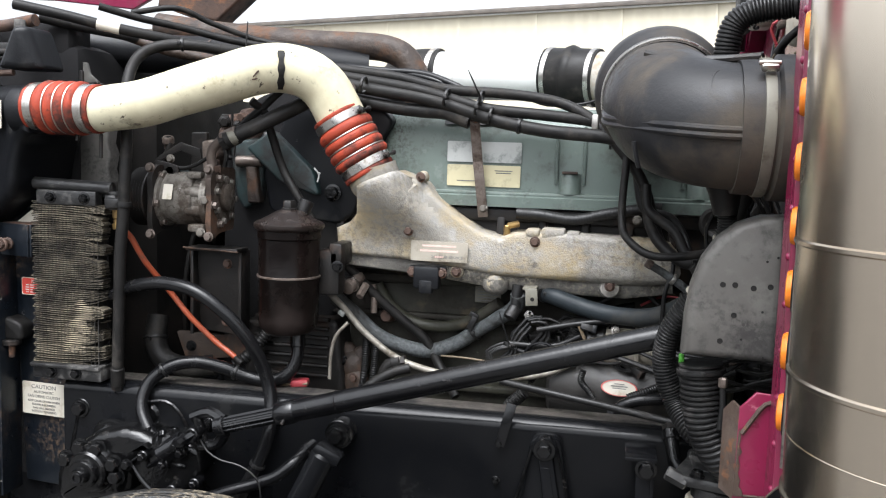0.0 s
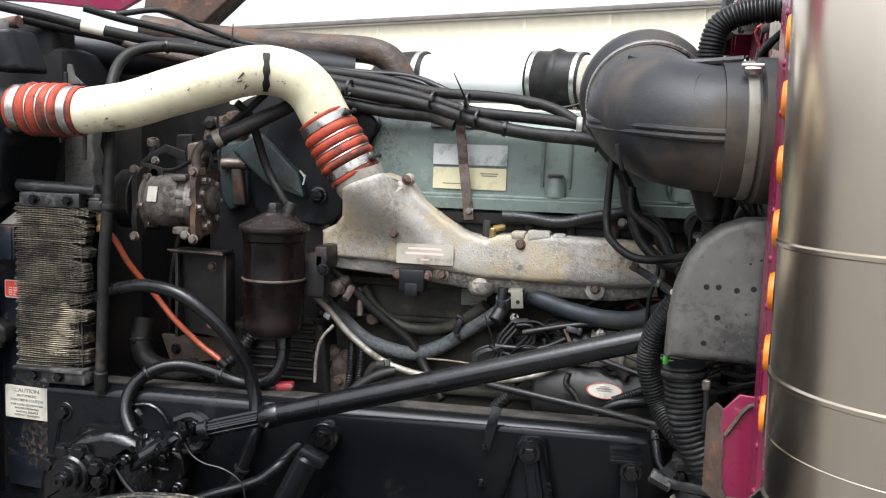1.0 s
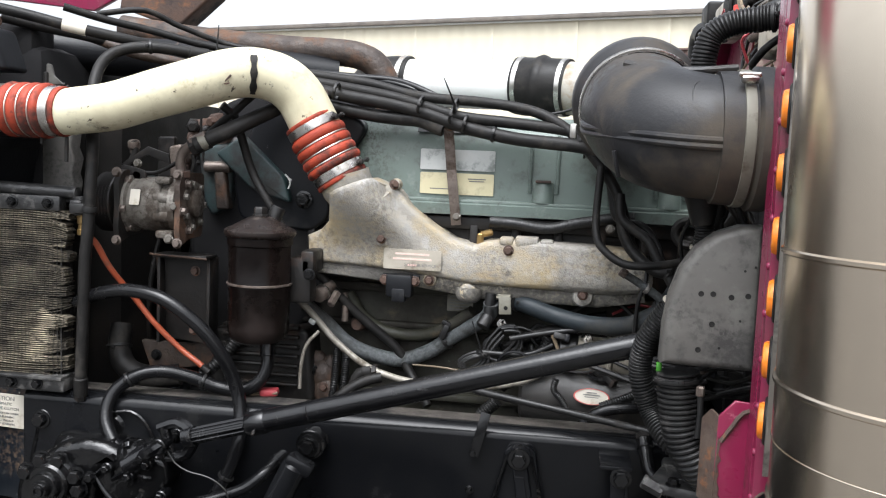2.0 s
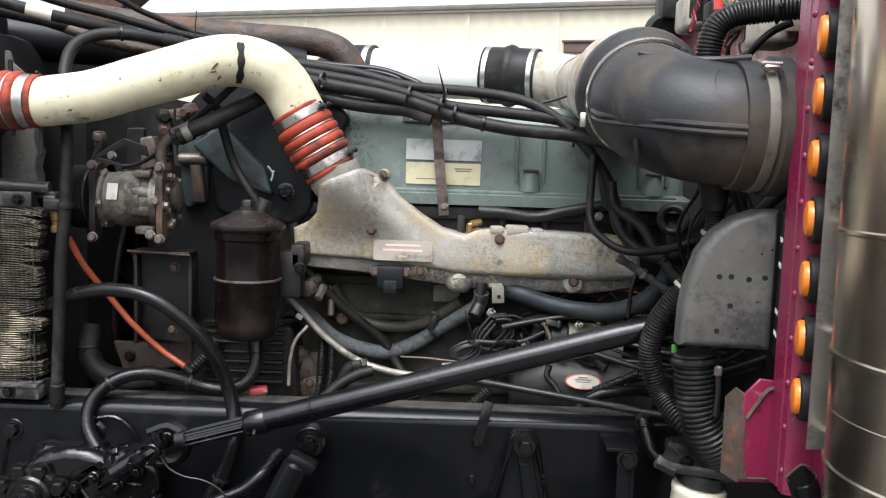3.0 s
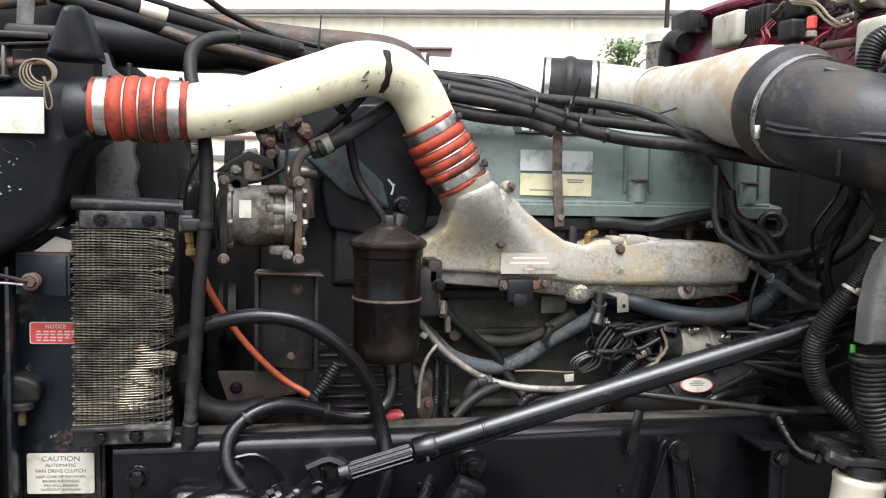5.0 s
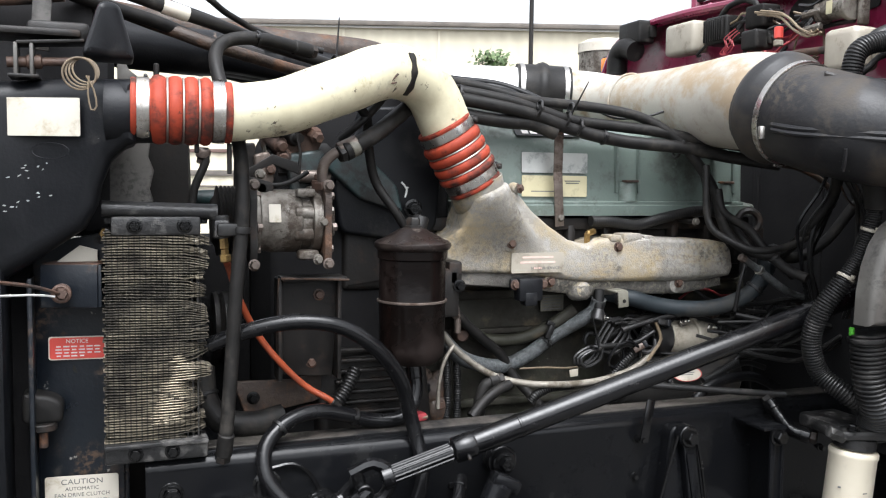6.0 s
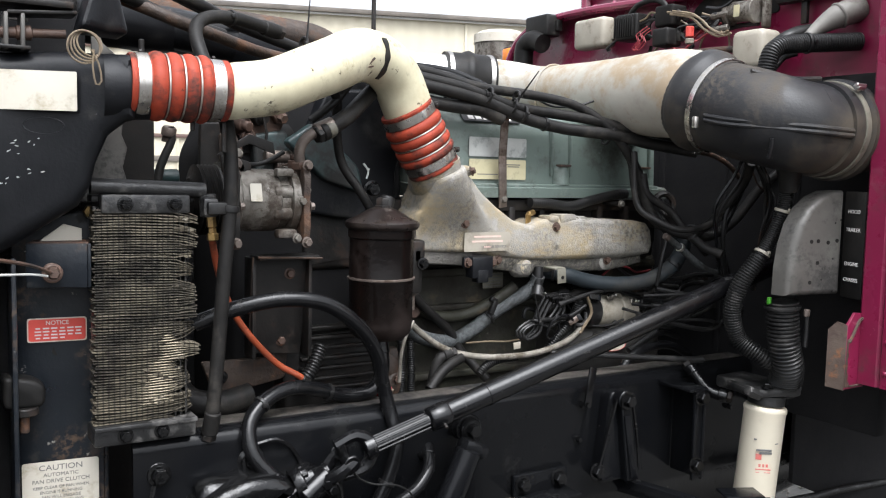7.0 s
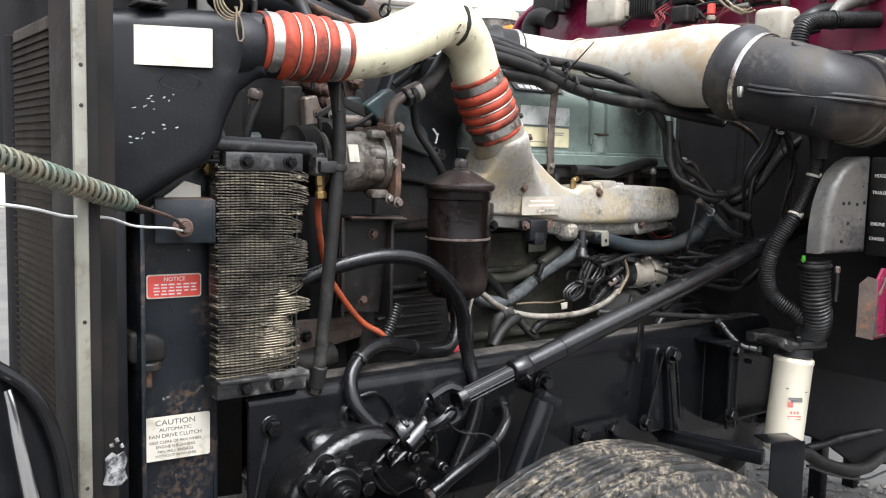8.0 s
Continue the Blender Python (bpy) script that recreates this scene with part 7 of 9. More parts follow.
sh = thing("suction_line", (-0.86, 1.77, 1.56), "brown metal suction line with a rusty nut on the compressor", "pipe")
part("tube", tube(B(), [(-0.862, 1.775, 1.575), (-0.866, 1.772, 1.60), (-0.859, 1.768, 1.622), (-0.842, 1.764, 1.637), (-0.822, 1.762, 1.646)], 0.0105, 14), DULL_STEEL, sh)
part("nut", cyl(B(), (-0.862, 1.776, 1.568), (-0.8635, 1.775, 1.583), 0.0165, seg=6), RUST, sh, "rusty orange nut")
part("ferrule", cyl(B(), (-0.836, 1.763, 1.641), (-0.80, 1.762, 1.658), 0.0155), DULL_STEEL, sh, "ribbed steel ferrule")
hose("suction_hose", [(-0.8253, 1.762, 1.6398), (-0.7938, 1.768, 1.6563), (-0.75, 1.79, 1.681), (-0.702, 1.83, 1.713), (-0.66, 1.86, 1.739), (-0.591, 1.89, 1.759)], 0.0165, RUBBER, "thick black hose from the compressor up to the bundle", seg=14, ends=0.03)
solo("crimp_collar", cyl(B(), (-0.8162, 1.761, 1.6434), (-0.8009, 1.764, 1.6526), 0.0185), STRIP, "pale crimp collar on the hose", "collar")
hose("hose", [(-0.7856, 1.8, 1.728), (-0.7643, 1.82, 1.7048), (-0.7581, 1.84, 1.6684), (-0.737, 1.86, 1.587), (-0.697, 1.85, 1.525), (-0.655, 1.85, 1.46)], 0.0095, RUBBER, "thin black hose passing behind the tube down to the canister")
hose("hose", [(-0.729, 1.83, 1.752), (-0.745, 1.82, 1.735), (-0.764, 1.815, 1.715), (-0.789, 1.81, 1.693), (-0.823, 1.82, 1.665)], 0.0085, RUBBER, "thin black hose passing under the cream tube")


# ---- canister filter ----
def canister():
    c = thing("filter_canister", (-0.686, 1.775, 1.225), "dark brown metal oil filter canister with domed lid", "filter")
    p = (-0.684, 1.775, 1.228)
    part("body", lathe(B(), [(0, 0.0), (0.05, 0.0), (0.062, 0.012), (0.0655, 0.03), (0.0655, 0.115), (0.067, 0.118), (0.067, 0.125), (0.0655, 0.13), (0.0655, 0.205), (0.069, 0.208), (0.069, 0.23)], p, (0.0, -0.01, 1), 40), BROWN, c)
    part("lid", lathe(B(), [(0.066, 0.222), (0.0735, 0.226), (0.0765, 0.232), (0.0755, 0.238), (0.070, 0.242), (0.060, 0.246), (0.044, 0.255), (0.028, 0.264), (0.016, 0.268), (0, 0.268)], p, (0.0, -0.01, 1), 40), BROWN_METAL, c, "domed worn metal lid")
    part("cap_nut", lathe(B(), [(0.018, 0.262), (0.018, 0.270), (0.0145, 0.272), (0.0145, 0.284), (0.012, 0.287), (0, 0.287)], p, (0.0, -0.01, 1), 6), DARK_STEEL, c)
    part("band", band(B(), (-0.684, 1.774, 1.352), (0, 0, 1), 0.068, 0.005, 0.0012, 40), DULL_STEEL, c, "thin steel band")
    bm = B()
    box(bm, (-0.60, 1.815, 1.36), (0.05, 0.05, 0.10), 0.008)
    box(bm, (-0.585, 1.83, 1.40), (0.03, 0.08, 0.05), 0.006)
    part("bracket", bm, DARK_STEEL, c)
    bolt(c, (-0.578, 1.788, 1.375), BOLT_BLACK)
    part("inlet", cyl(B(), (-0.665, 1.80, 1.488), (-0.655, 1.805, 1.515), 0.016, seg=16), CONDUIT, c, "black hose union")
    return c


canister()


# ---- cooler core with bent fins ----
def cooler():
    c = thing("oil_cooler", (-1.166, 1.726, 1.11), "battered finned cooler with bent edges and black headers", "cooler")
    part("header", tube(B(), [(-1.254, 1.711, 1.534), (-1.16, 1.711, 1.531), (-1.066, 1.711, 1.528)], 0.0135, 16), HEADER, c, "scuffed black header pipe")
    bm = B()
    box(bm, (-1.168, 1.706, 1.505), (0.145, 0.028, 0.032), 0.004)
    box(bm, (-1.166, 1.74, 1.513), (0.17, 0.04, 0.012), 0.003)
    part("top_plate", bm, HEADER, c)
    for x in (-1.203, -1.122):
        bolt(c, (x, 1.692, 1.505), BOLT_BLACK)
    rng = random.Random(3)
    X0, X1, pitch, count = -1.253, -1.086, 0.00462, 80
    # the loose ends of the fins are crushed together in clumps
    clump = []
    while len(clump) < count:
        size = rng.randint(4, 9)
        mid = len(clump) + (size - 1) / 2
        one = (mid, rng.uniform(0.0, 0.7), rng.uniform(-0.008, 0.003), rng.uniform(-0.016, 0.006), rng.uniform(-0.006, 0.022))
        clump += [one] * size

    def spot(i, u, jit=0.0):
        mid, pinch, drop, reach, push = clump[i]
        e = max(0.0, (u - 0.74) / 0.26)
        x = X0 + 0.003 * math.sin(i * 1.7) * (1 - u) + (X1 + reach + jit - X0) * u
        z = 1.493 - i * pitch + 0.0012 * math.sin(u * 4.2 + i * 0.05) + 0.0005 * math.sin(i * 0.37 + u * 3) + 0.0003 * math.sin(u * 11 + i * 0.8) + e ** 1.6 * ((i - mid) * pitch * pinch + drop)
        y = 1.6945 + 0.0014 * math.sin(i * 0.29 + u * 5) + e * e * push
        return x, y, z

    n = 16
    o = ORIGIN[c.name]
    for i in range(count):
        verts, faces = [], []
        jit, thick = rng.uniform(-0.004, 0.004), rng.uniform(0.0014, 0.0026)
        for j in range(n + 1):
            x, y, z = spot(i, j / n, jit)
            y += 0.0016 * rng.random()
            z += (0.0002 + 0.0005 * (j > 12)) * rng.gauss(0, 1)
            for p, q in ((0.004, -0.2), (0.0, 0.15), (0.0, 0.85), (0.004, 1.2), (0.03, 1.0), (0.03, 0.0)):
                verts.append((x - o.x, y + p - o.y, z + q * thick - o.z))
        for j in range(n):
            for k in range(6):
                m = (k + 1) % 6
                faces.append((j * 6 + k, j * 6 + m, j * 6 + 6 + m, j * 6 + 6 + k))
        faces += [(5, 4, 3, 2, 1, 0), tuple(n * 6 + k for k in range(6))]
        mesh = bpy.data.meshes.new("fin")
        mesh.from_pydata(verts, [], faces)
        mesh.materials.append(FINS)
        ob = new("fin", mesh)
        ob.parent = c
    ct = finish(box(B(), (0, 0, 0), (0.0026, 0.04, 0.372), 0), "core_tube", COOLER_CORE)
    for j in range(17):
        piece("core_tube", ct, pose(-1.243 + j * 0.0089, 1.7255, 1.312), c)
    part("backing", box(B(), (-1.172, 1.742, 1.312), (0.15, 0.006, 0.372), 0.001), MATTE, c)
    part("end_plate", box(B(), (-1.247, 1.728, 1.312), (0.006, 0.030, 0.376), 0.002), HEADER, c)
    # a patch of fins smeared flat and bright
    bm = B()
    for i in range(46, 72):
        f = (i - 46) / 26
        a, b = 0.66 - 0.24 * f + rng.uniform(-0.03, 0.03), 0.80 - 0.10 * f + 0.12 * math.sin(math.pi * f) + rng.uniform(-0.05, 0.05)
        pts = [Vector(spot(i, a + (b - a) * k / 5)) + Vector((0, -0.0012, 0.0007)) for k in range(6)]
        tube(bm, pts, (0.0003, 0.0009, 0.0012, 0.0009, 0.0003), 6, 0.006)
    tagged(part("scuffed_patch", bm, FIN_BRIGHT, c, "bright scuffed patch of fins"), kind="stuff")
    bm = B()
    for i in range(30):
        k = rng.choice((2, 5, 6, 17, 19, 20, 27, 28, 55, 58, 60, 62, 66, 69, 70, 71, 73))
        x, y, z = spot(k, rng.uniform(0.8, 1.0) if k < 50 else rng.uniform(0.45, 0.95))
        w, h = rng.uniform(0.008, 0.022), rng.uniform(0.002, 0.007)
        t = B()
        q = [t.verts.new(p) for p in ((x - w, y - 0.001, z), (x - w * 0.4, y - 0.004 * rng.random() - 0.001, z + h * 0.4), (x, y - 0.003, z + h * rng.uniform(-0.6, 0.4)), (x + rng.uniform(0, 0.005), y + 0.002, z - h), (x - w * 0.5, y - 0.002, z - h * 0.7))]
        t.faces.new(q)
        ex = bmesh.ops.extrude_face_region(t, geom=t.faces[:])
        bmesh.ops.translate(t, vec=(0, 0.001, 0.0005), verts=[g for g in ex["geom"] if isinstance(g, bmesh.types.BMVert)])
        bmesh.ops.triangulate(t, faces=t.faces[:])
        merge(bm, t)
    tagged(part("torn_flake", bm, FINS, c, "torn bright flakes of fin metal"), kind="stuff")
    bm = B()
    box(bm, (-1.171, 1.721, 1.116), (0.17, 0.06, 0.034), 0.005)
    box(bm, (-1.171, 1.706, 1.131), (0.17, 0.05, 0.008), 0.002)
    part("lower_mount", bm, HEADER, c)
    for x in (-1.206, -1.146):
        bolt(c, (x, 1.69, 1.116), BOLT_BLACK)
    bm = B()
    cyl(bm, (-1.061, 1.711, 1.522), (-1.058, 1.711, 1.482), 0.015)
    box(bm, (-1.06, 1.705, 1.50), (0.026, 0.03, 0.03), 0.004)
    part("outlet", bm, HEADER, c)
    bm = B()
    cyl(bm, (-1.056, 1.707, 1.485), (-1.054, 1.707, 1.463), 0.0085, seg=6)
    cyl(bm, (-1.054, 1.707, 1.463), (-1.053, 1.707, 1.452), 0.0075, seg=6)
    cyl(bm, (-1.053, 1.707, 1.454), (-1.052, 1.707, 1.440), 0.0105, seg=6)
    part("brass_fitting", bm, BRASS, c, "brass fitting")
    return c


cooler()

# ---- hoses in front of the radiator ----
hc = thing("hose_clip", (-1.0504, 1.69, 1.4981), "black plastic clip with two holes on the hanging hose", "clip")
part("body", box(B(), (-1.0504, 1.69, 1.4981), (0.036, 0.02, 0.022), 0.004), CONDUIT, hc)
part("strap", band(B(), (-1.0269, 1.69, 1.4971), (0.1, 0, 1), 0.0135, 0.012, 0.002, 16), CONDUIT, hc)

hose("hose", [(-0.863, 1.9, 1.8432), (-0.9587, 1.855, 1.8525), (-1.0239, 1.83, 1.845), (-1.0555, 1.8, 1.818), (-1.0565, 1.76, 1.767), (-1.0371, 1.72, 1.6967), (-1.0259, 1.7, 1.6213), (-1.0249, 1.69, 1.547), (-1.029, 1.69, 1.4727), (-1.0371, 1.69, 1.3851), (-1.0422, 1.695, 1.2955), (-1.0493, 1.7, 1.1916), (-1.0544, 1.705, 1.1244), (-1.0575, 1.71, 1.095)], 0.0125, RUBBER, "long black hose hanging in front of the fan", seg=14, ends=0.04, bands=(0.12,))
hose("hose", [(-1.0779, 1.73, 1.2904), (-1.0096, 1.7, 1.3189), (-0.9292, 1.68, 1.3331), (-0.8508, 1.67, 1.3208), (-0.7805, 1.675, 1.2727), (-0.734, 1.69, 1.212), (-0.709, 1.71, 1.145), (-0.694, 1.705, 1.086), (-0.689, 1.685, 1.03), (-0.708, 1.68, 0.967), (-0.738, 1.68, 0.908), (-0.7612, 1.68, 0.8681)], 0.0145, RUBBER_GLOSS, "thick glossy black hose in a wide loop", seg=14, bands=(0.88,))
hose("hose", [(-0.9211, 1.655, 0.983), (-0.9547, 1.665, 1.0104), (-0.9852, 1.685, 1.0528), (-0.9832, 1.71, 1.1017), (-0.9424, 1.73, 1.1378), (-0.8885, 1.745, 1.1501), (-0.8264, 1.76, 1.1371), (-0.7683, 1.77, 1.1172), (-0.714, 1.77, 1.116), (-0.682, 1.78, 1.135), (-0.668, 1.79, 1.169), (-0.671, 1.8, 1.218)], 0.0145, RUBBER_GLOSS, "glossy black hose looping to the steering gear", seg=14, ends=0.03, bands=(0.33, 0.6))
hose("orange_hose", [(-1.053, 1.707, 1.447), (-1.042, 1.738, 1.424), (-1.021, 1.765, 1.365), (-0.984, 1.805, 1.295), (-0.94, 1.818, 1.236), (-0.885, 1.832, 1.18), (-0.84, 1.828, 1.152), (-0.826, 1.828, 1.14)], 0.0065, ORANGE, "orange-red rubber hose from the brass fitting", seg=12)
solo("hose_end", cyl(B(), (-0.8335, 1.8275, 1.1465), (-0.8162, 1.829, 1.1325), 0.0085), DARK_STEEL, "grimy dark steel hose end fitting", "fitting")
hose("radiator_hose", [(-1.0758, 1.92, 1.2109), (-1.0707, 1.9, 1.1498), (-1.0412, 1.89, 1.1091), (-0.9801, 1.89, 1.0957), (-0.918, 1.9, 1.105)], 0.026, RUBBER, "black rubber radiator hose in the shade", seg=16, bands=(0.2,))
hose("ribbed_hose", [(-0.7734, 1.87, 1.1974), (-0.806, 1.85, 1.1519), (-0.8365, 1.84, 1.1242)], 0.014, CONDUIT, "short black ribbed hose", ribs=0.007)
hose("ribbed_hose", [(-0.55, 1.93, 1.197), (-0.551, 1.92, 1.117), (-0.557, 1.91, 1.065)], 0.0085, CONDUIT, "black ribbed loom running down the block", ribs=0.005, seg=10)
hose("ribbed_hose", [(-0.527, 1.93, 1.199), (-0.527, 1.92, 1.126), (-0.532, 1.91, 1.067)], 0.0085, CONDUIT, "black ribbed loom running down the block", ribs=0.005, seg=10)
hose("sheathed_line", [(-0.568, 1.84, 1.243), (-0.593, 1.83, 1.212), (-0.604, 1.83, 1.166), (-0.606, 1.83, 1.113)], 0.004, PALE_PIPE, "pale sheathed line below the canister", "pipe")
hose("hose", [(-0.428, 1.86, 1.145), (-0.464, 1.85, 1.135), (-0.5, 1.84, 1.114), (-0.529, 1.83, 1.088)], 0.012, RUBBER, "short black hose behind the shaft")
hose("yellow_strip", [(-0.7989, 1.79, 1.0956), (-0.732, 1.79, 1.093), (-0.687, 1.79, 1.104), (-0.643, 1.79, 1.109)], 0.0035, TAN_WIRE, "creased yellow plastic strip on the rail", "strip")
# red tag on the rail
bm = B()
box(bm, (-0.665, 1.80, 1.108), (0.04, 0.03, 0.016), 0.005, (0, -3, 10))
solo("red_tag", bm, RED_WIRE, "red plastic tag lying behind the rail", "tag")

# ---- upper front: cables, horn, shroud ----
UG = "cables over the radiator"
hose("cable", [(-1.32, 1.74, 1.925), (-1.22, 1.77, 1.906), (-1.13, 1.80, 1.886), (-1.03, 1.85, 1.868), (-0.94, 1.92, 1.853), (-0.7816, 2, 1.8287)], 0.012, RUBBER, "black cable over the radiator", "cable", group=UG)
hose("cable", [(-1.315, 1.82, 1.909), (-1.2357, 1.87, 1.894), (-1.1583, 1.91, 1.882), (-1.0565, 1.97, 1.859), (-0.9414, 2, 1.8405)], 0.013, RUBBER, "black cable over the radiator", "cable", group=UG)
hose("cable", [(-1.2143, 1.9, 1.946), (-1.1369, 1.95, 1.926), (-1.0534, 2, 1.911), (-0.9506, 2.05, 1.888), (-0.8416, 2.1, 1.873)], 0.009, RUBBER, "black cable over the radiator", "cable", group=UG)
hose("cable", [(-1.1603, 1.95, 1.939), (-1.0667, 2, 1.957), (-1.0025, 2.05, 1.9299), (-0.9068, 2.1, 1.8976), (-0.7897, 2.1, 1.8742)], 0.007, RUBBER, "thin black cable over the radiator", "cable", group=UG)
hose("rusty_pipe", [(-1.33, 1.87, 1.928), (-1.19, 1.93, 1.89), (-1.114, 1.93, 1.867), (-1.05, 1.93, 1.847), (-0.96, 1.97, 1.832), (-0.85, 2.02, 1.815), (-0.7, 2.06, 1.80)], 0.0125, MOUNT, "rusty brown pipe among the cables", "pipe")
piece_w = B()
tube(piece_w, [(-1.150, 1.793, 1.890), (-1.13, 1.80, 1.886), (-1.105, 1.810, 1.881)], 0.0135, 12)
solo("tape_wrap", piece_w, LABEL, "white paper tag wrapped round a cable", "tag")
bm = B()
tube(bm, [(-1.495, 1.95, 1.872), (-1.382, 2, 1.868), (-1.2336, 2.05, 1.858), (-1.084, 2.1, 1.855), (-1.0035, 2.15, 1.8609), (-0.9037, 2.2, 1.8575), (-0.7968, 2.25, 1.8496), (-0.671, 2.3, 1.841)], 0.05, 16)
solo("upper_hose", bm, PLASTIC, "fat black radiator hose under the cables", "hose")
tie((-0.8213, 1.862, 1.8189), (1, 0.2, -0.1), 0.0135, tail=(0.006, 0.0, 0.085))
solo("air_horn", prism(B(), rounded([(-1.28, 1.775), (-1.198, 1.777), (-1.204, 1.80), (-1.222, 1.865), (-1.252, 1.865), (-1.272, 1.80)], 0.012), 1.645, 1.72, 0.012, cuts=(-1.24,), shape=lambda x, z: 0.5 * (x + 1.24)), PLASTIC, "black dusty wedge-shaped rubber guard above the tank", "guard")
tb = thing("tank_bracket", (-1.33, 1.70, 1.74), "grimy steel bracket with a rusty clevis rod", "bracket")
part("flange", box(B(), (-1.325, 1.70, 1.800), (0.10, 0.05, 0.006), 0.002, (0, -5, 0)), DARK_STEEL, tb)
part("housing", box(B(), (-1.315, 1.74, 1.822), (0.095, 0.05, 0.034), 0.008), DARK_STEEL, tb)
for x in (-1.376, -1.353):
    part("ear", box(B(), (x, 1.70, 1.768), (0.006, 0.05, 0.056), 0.002), GREY_COVER, tb, "scuffed grey ear")
part("foot", box(B(), (-1.365, 1.70, 1.744), (0.045, 0.055, 0.006), 0.002), DARK_STEEL, tb)
part("rod", lathe(B(), [(0, 0), (0.0085, 0), (0.0085, 0.028), (0.0115, 0.03), (0.0115, 0.05), (0.007, 0.052), (0.007, 0.10), (0, 0.10)], (-1.39, 1.695, 1.766), (1, 0, 0.06), 16), RUST, tb, "rusty clevis rod")
bm = B()
for k in range(4):
    ring(bm, (-1.281 + 0.003 * k, 1.588 + 0.002 * k, 1.742 + 0.002 * k), (0.2 + 0.05 * k, -1, 0.1 * k), 0.024 - 0.0015 * k, 0.0016, 26, 6)
tube(bm, [(-1.2713, 1.586, 1.739), (-1.2611, 1.585, 1.719), (-1.2571, 1.585, 1.6936), (-1.2652, 1.585, 1.6885), (-1.2693, 1.585, 1.714), (-1.2672, 1.586, 1.739)], 0.0014, 6)
solo("wire_coil", bm, TAN_WIRE, "coil of thin tan wire rope hung on the bracket", "wire")
bm = B()
prism(bm, [(-1.252, 1.50), (-1.172, 1.50), (-1.165, 1.545), (-1.171, 1.565), (-1.163, 1.60), (-1.173, 1.625), (-1.168, 1.66), (-1.182, 1.70), (-1.20, 1.76), (-1.25, 1.76)], 1.86, 1.90, 0.006)
solo("fan_shroud", bm, GREY_COVER, "scuffed grey fan shroud panel behind the cooler", "shroud")
fs = thing("fan_shroud", (-1.15, 2.35, 0.85), "dusty brown fan shroud box round the fan", "shroud")
bm = B()
CY, CZ, RH = 2.37, 1.22, 0.33
n = 48
rim, edge = [], []
for k in range(n):
    a = 2 * math.pi * k / n
    c, s = math.cos(a), math.sin(a)
    q = 1 / max(abs(c) / 0.42, abs(s) / 0.54)
    rim.append(bm.verts.new((-1.07, CY + RH * c, CZ + RH * s)))
    edge.append(bm.verts.new((-1.095, CY + max(-0.42, min(0.42, q * c)), CZ + 0.0 + max(-0.40, min(0.54, q * s)))))
back = [bm.verts.new((-1.25, v.co.y + (0.03 if v.co.y < CY - 0.4 else 0), v.co.z)) for v in edge]
inner = [bm.verts.new((-1.20, v.co.y, v.co.z)) for v in rim]
for k in range(n):
    j = (k + 1) % n
    bm.faces.new((rim[k], rim[j], edge[j], edge[k]))
    bm.faces.new((edge[k], edge[j], back[j], back[k]))
    bm.faces.new((rim[j], rim[k], inner[k], inner[j]))
bmesh.ops.recalc_face_normals(bm, faces=bm.faces)
part("funnel", bm, SHROUD, fs)
part("rim_bead", ring(B(), (-1.07, CY, CZ), (1, 0, 0), RH, 0.008, 48), SHROUD, fs)
part("backing", box(B(), (-1.262, 2.35, 1.27), (0.02, 0.9, 0.9), 0.004), MATTE, fs, "black core behind the fan")
rp2 = thing("rusty_plate", (-0.918, 1.9, 1.1293), "rusty brown steel plate behind the orange hose", "plate")
part("plate", prism(B(), rounded([(x, z) for x, y, z in [(-1.0178, 1.9, 1.1814), (-0.8925, 1.9, 1.1785), (-0.8335, 1.9, 1.1996), (-0.8416, 1.9, 1.1323), (-0.9903, 1.9, 1.1069)]], 0.008), 1.9, 1.91, 0.003), MOUNT, rp2)
bolt(rp2, (-0.9771, 1.899, 1.1474), BOLT_BLACK)
# Dark block added to shut out bright background between shroud and engine.
dr = thing("drive_filler", (-1.0, 2.4, 0.95), "dark filler block and pulley added between shroud and engine", "fan drive")
part("housing", box(B(), (-0.995, 2.42, 1.19), (0.14, 0.36, 0.50), 0.03), MATTE, dr)
part("pulley", lathe(B(), [(0, 0), (0.08, 0), (0.082, 0.01), (0.074, 0.016), (0.082, 0.022), (0.08, 0.04), (0, 0.04)], (-1.0249, 2.2, 1.2456), (1, 0, 0), 30), DARK_STEEL, dr)
fan = thing("fan", (-1.1369, 2.2, 1.003), "dark fan with broad blades behind the shroud", "fan")
part("hub", cyl(B(), (-1.16, 2.37, 1.22), (-1.08, 2.37, 1.22), 0.11), DARK_STEEL, fan)
for k in range(8):
    bm = B()
    box(bm, (0, 0, 0.2), (0.012, 0.13, 0.22), 0.004, (0, 0, 30))
    bmesh.ops.transform(bm, matrix=pose(-1.14, 2.37, 1.22, k * 45 + 10), verts=bm.verts)
    part("blade", bm, RUBBER, fan)

gh = thing("coolant_hose", (-1.0045, 2.3, 1.814), "dark green coolant hose with a pale clamp", "hose")
gl = [(-1.0616, 2.3, 1.849), (-1.0371, 2.3, 1.849), (-0.9984, 2.3, 1.8467), (-0.9526, 2.3, 1.8381), (-0.8783, 2.3, 1.8231), (-0.7948, 2.3, 1.8065)]
part("tube", tube(B(), gl, 0.02, 14), TEAL, gh)
part("clamp", band(B(), gl[1], Vector(gl[2]) - Vector(gl[1]), 0.0205, 0.014, 0.002, 20), STEEL, gh, "bright clamp")
bh = thing("coolant_hose", (-1.0555, 2.15, 1.864), "fat black coolant hose with a steel band", "hose")
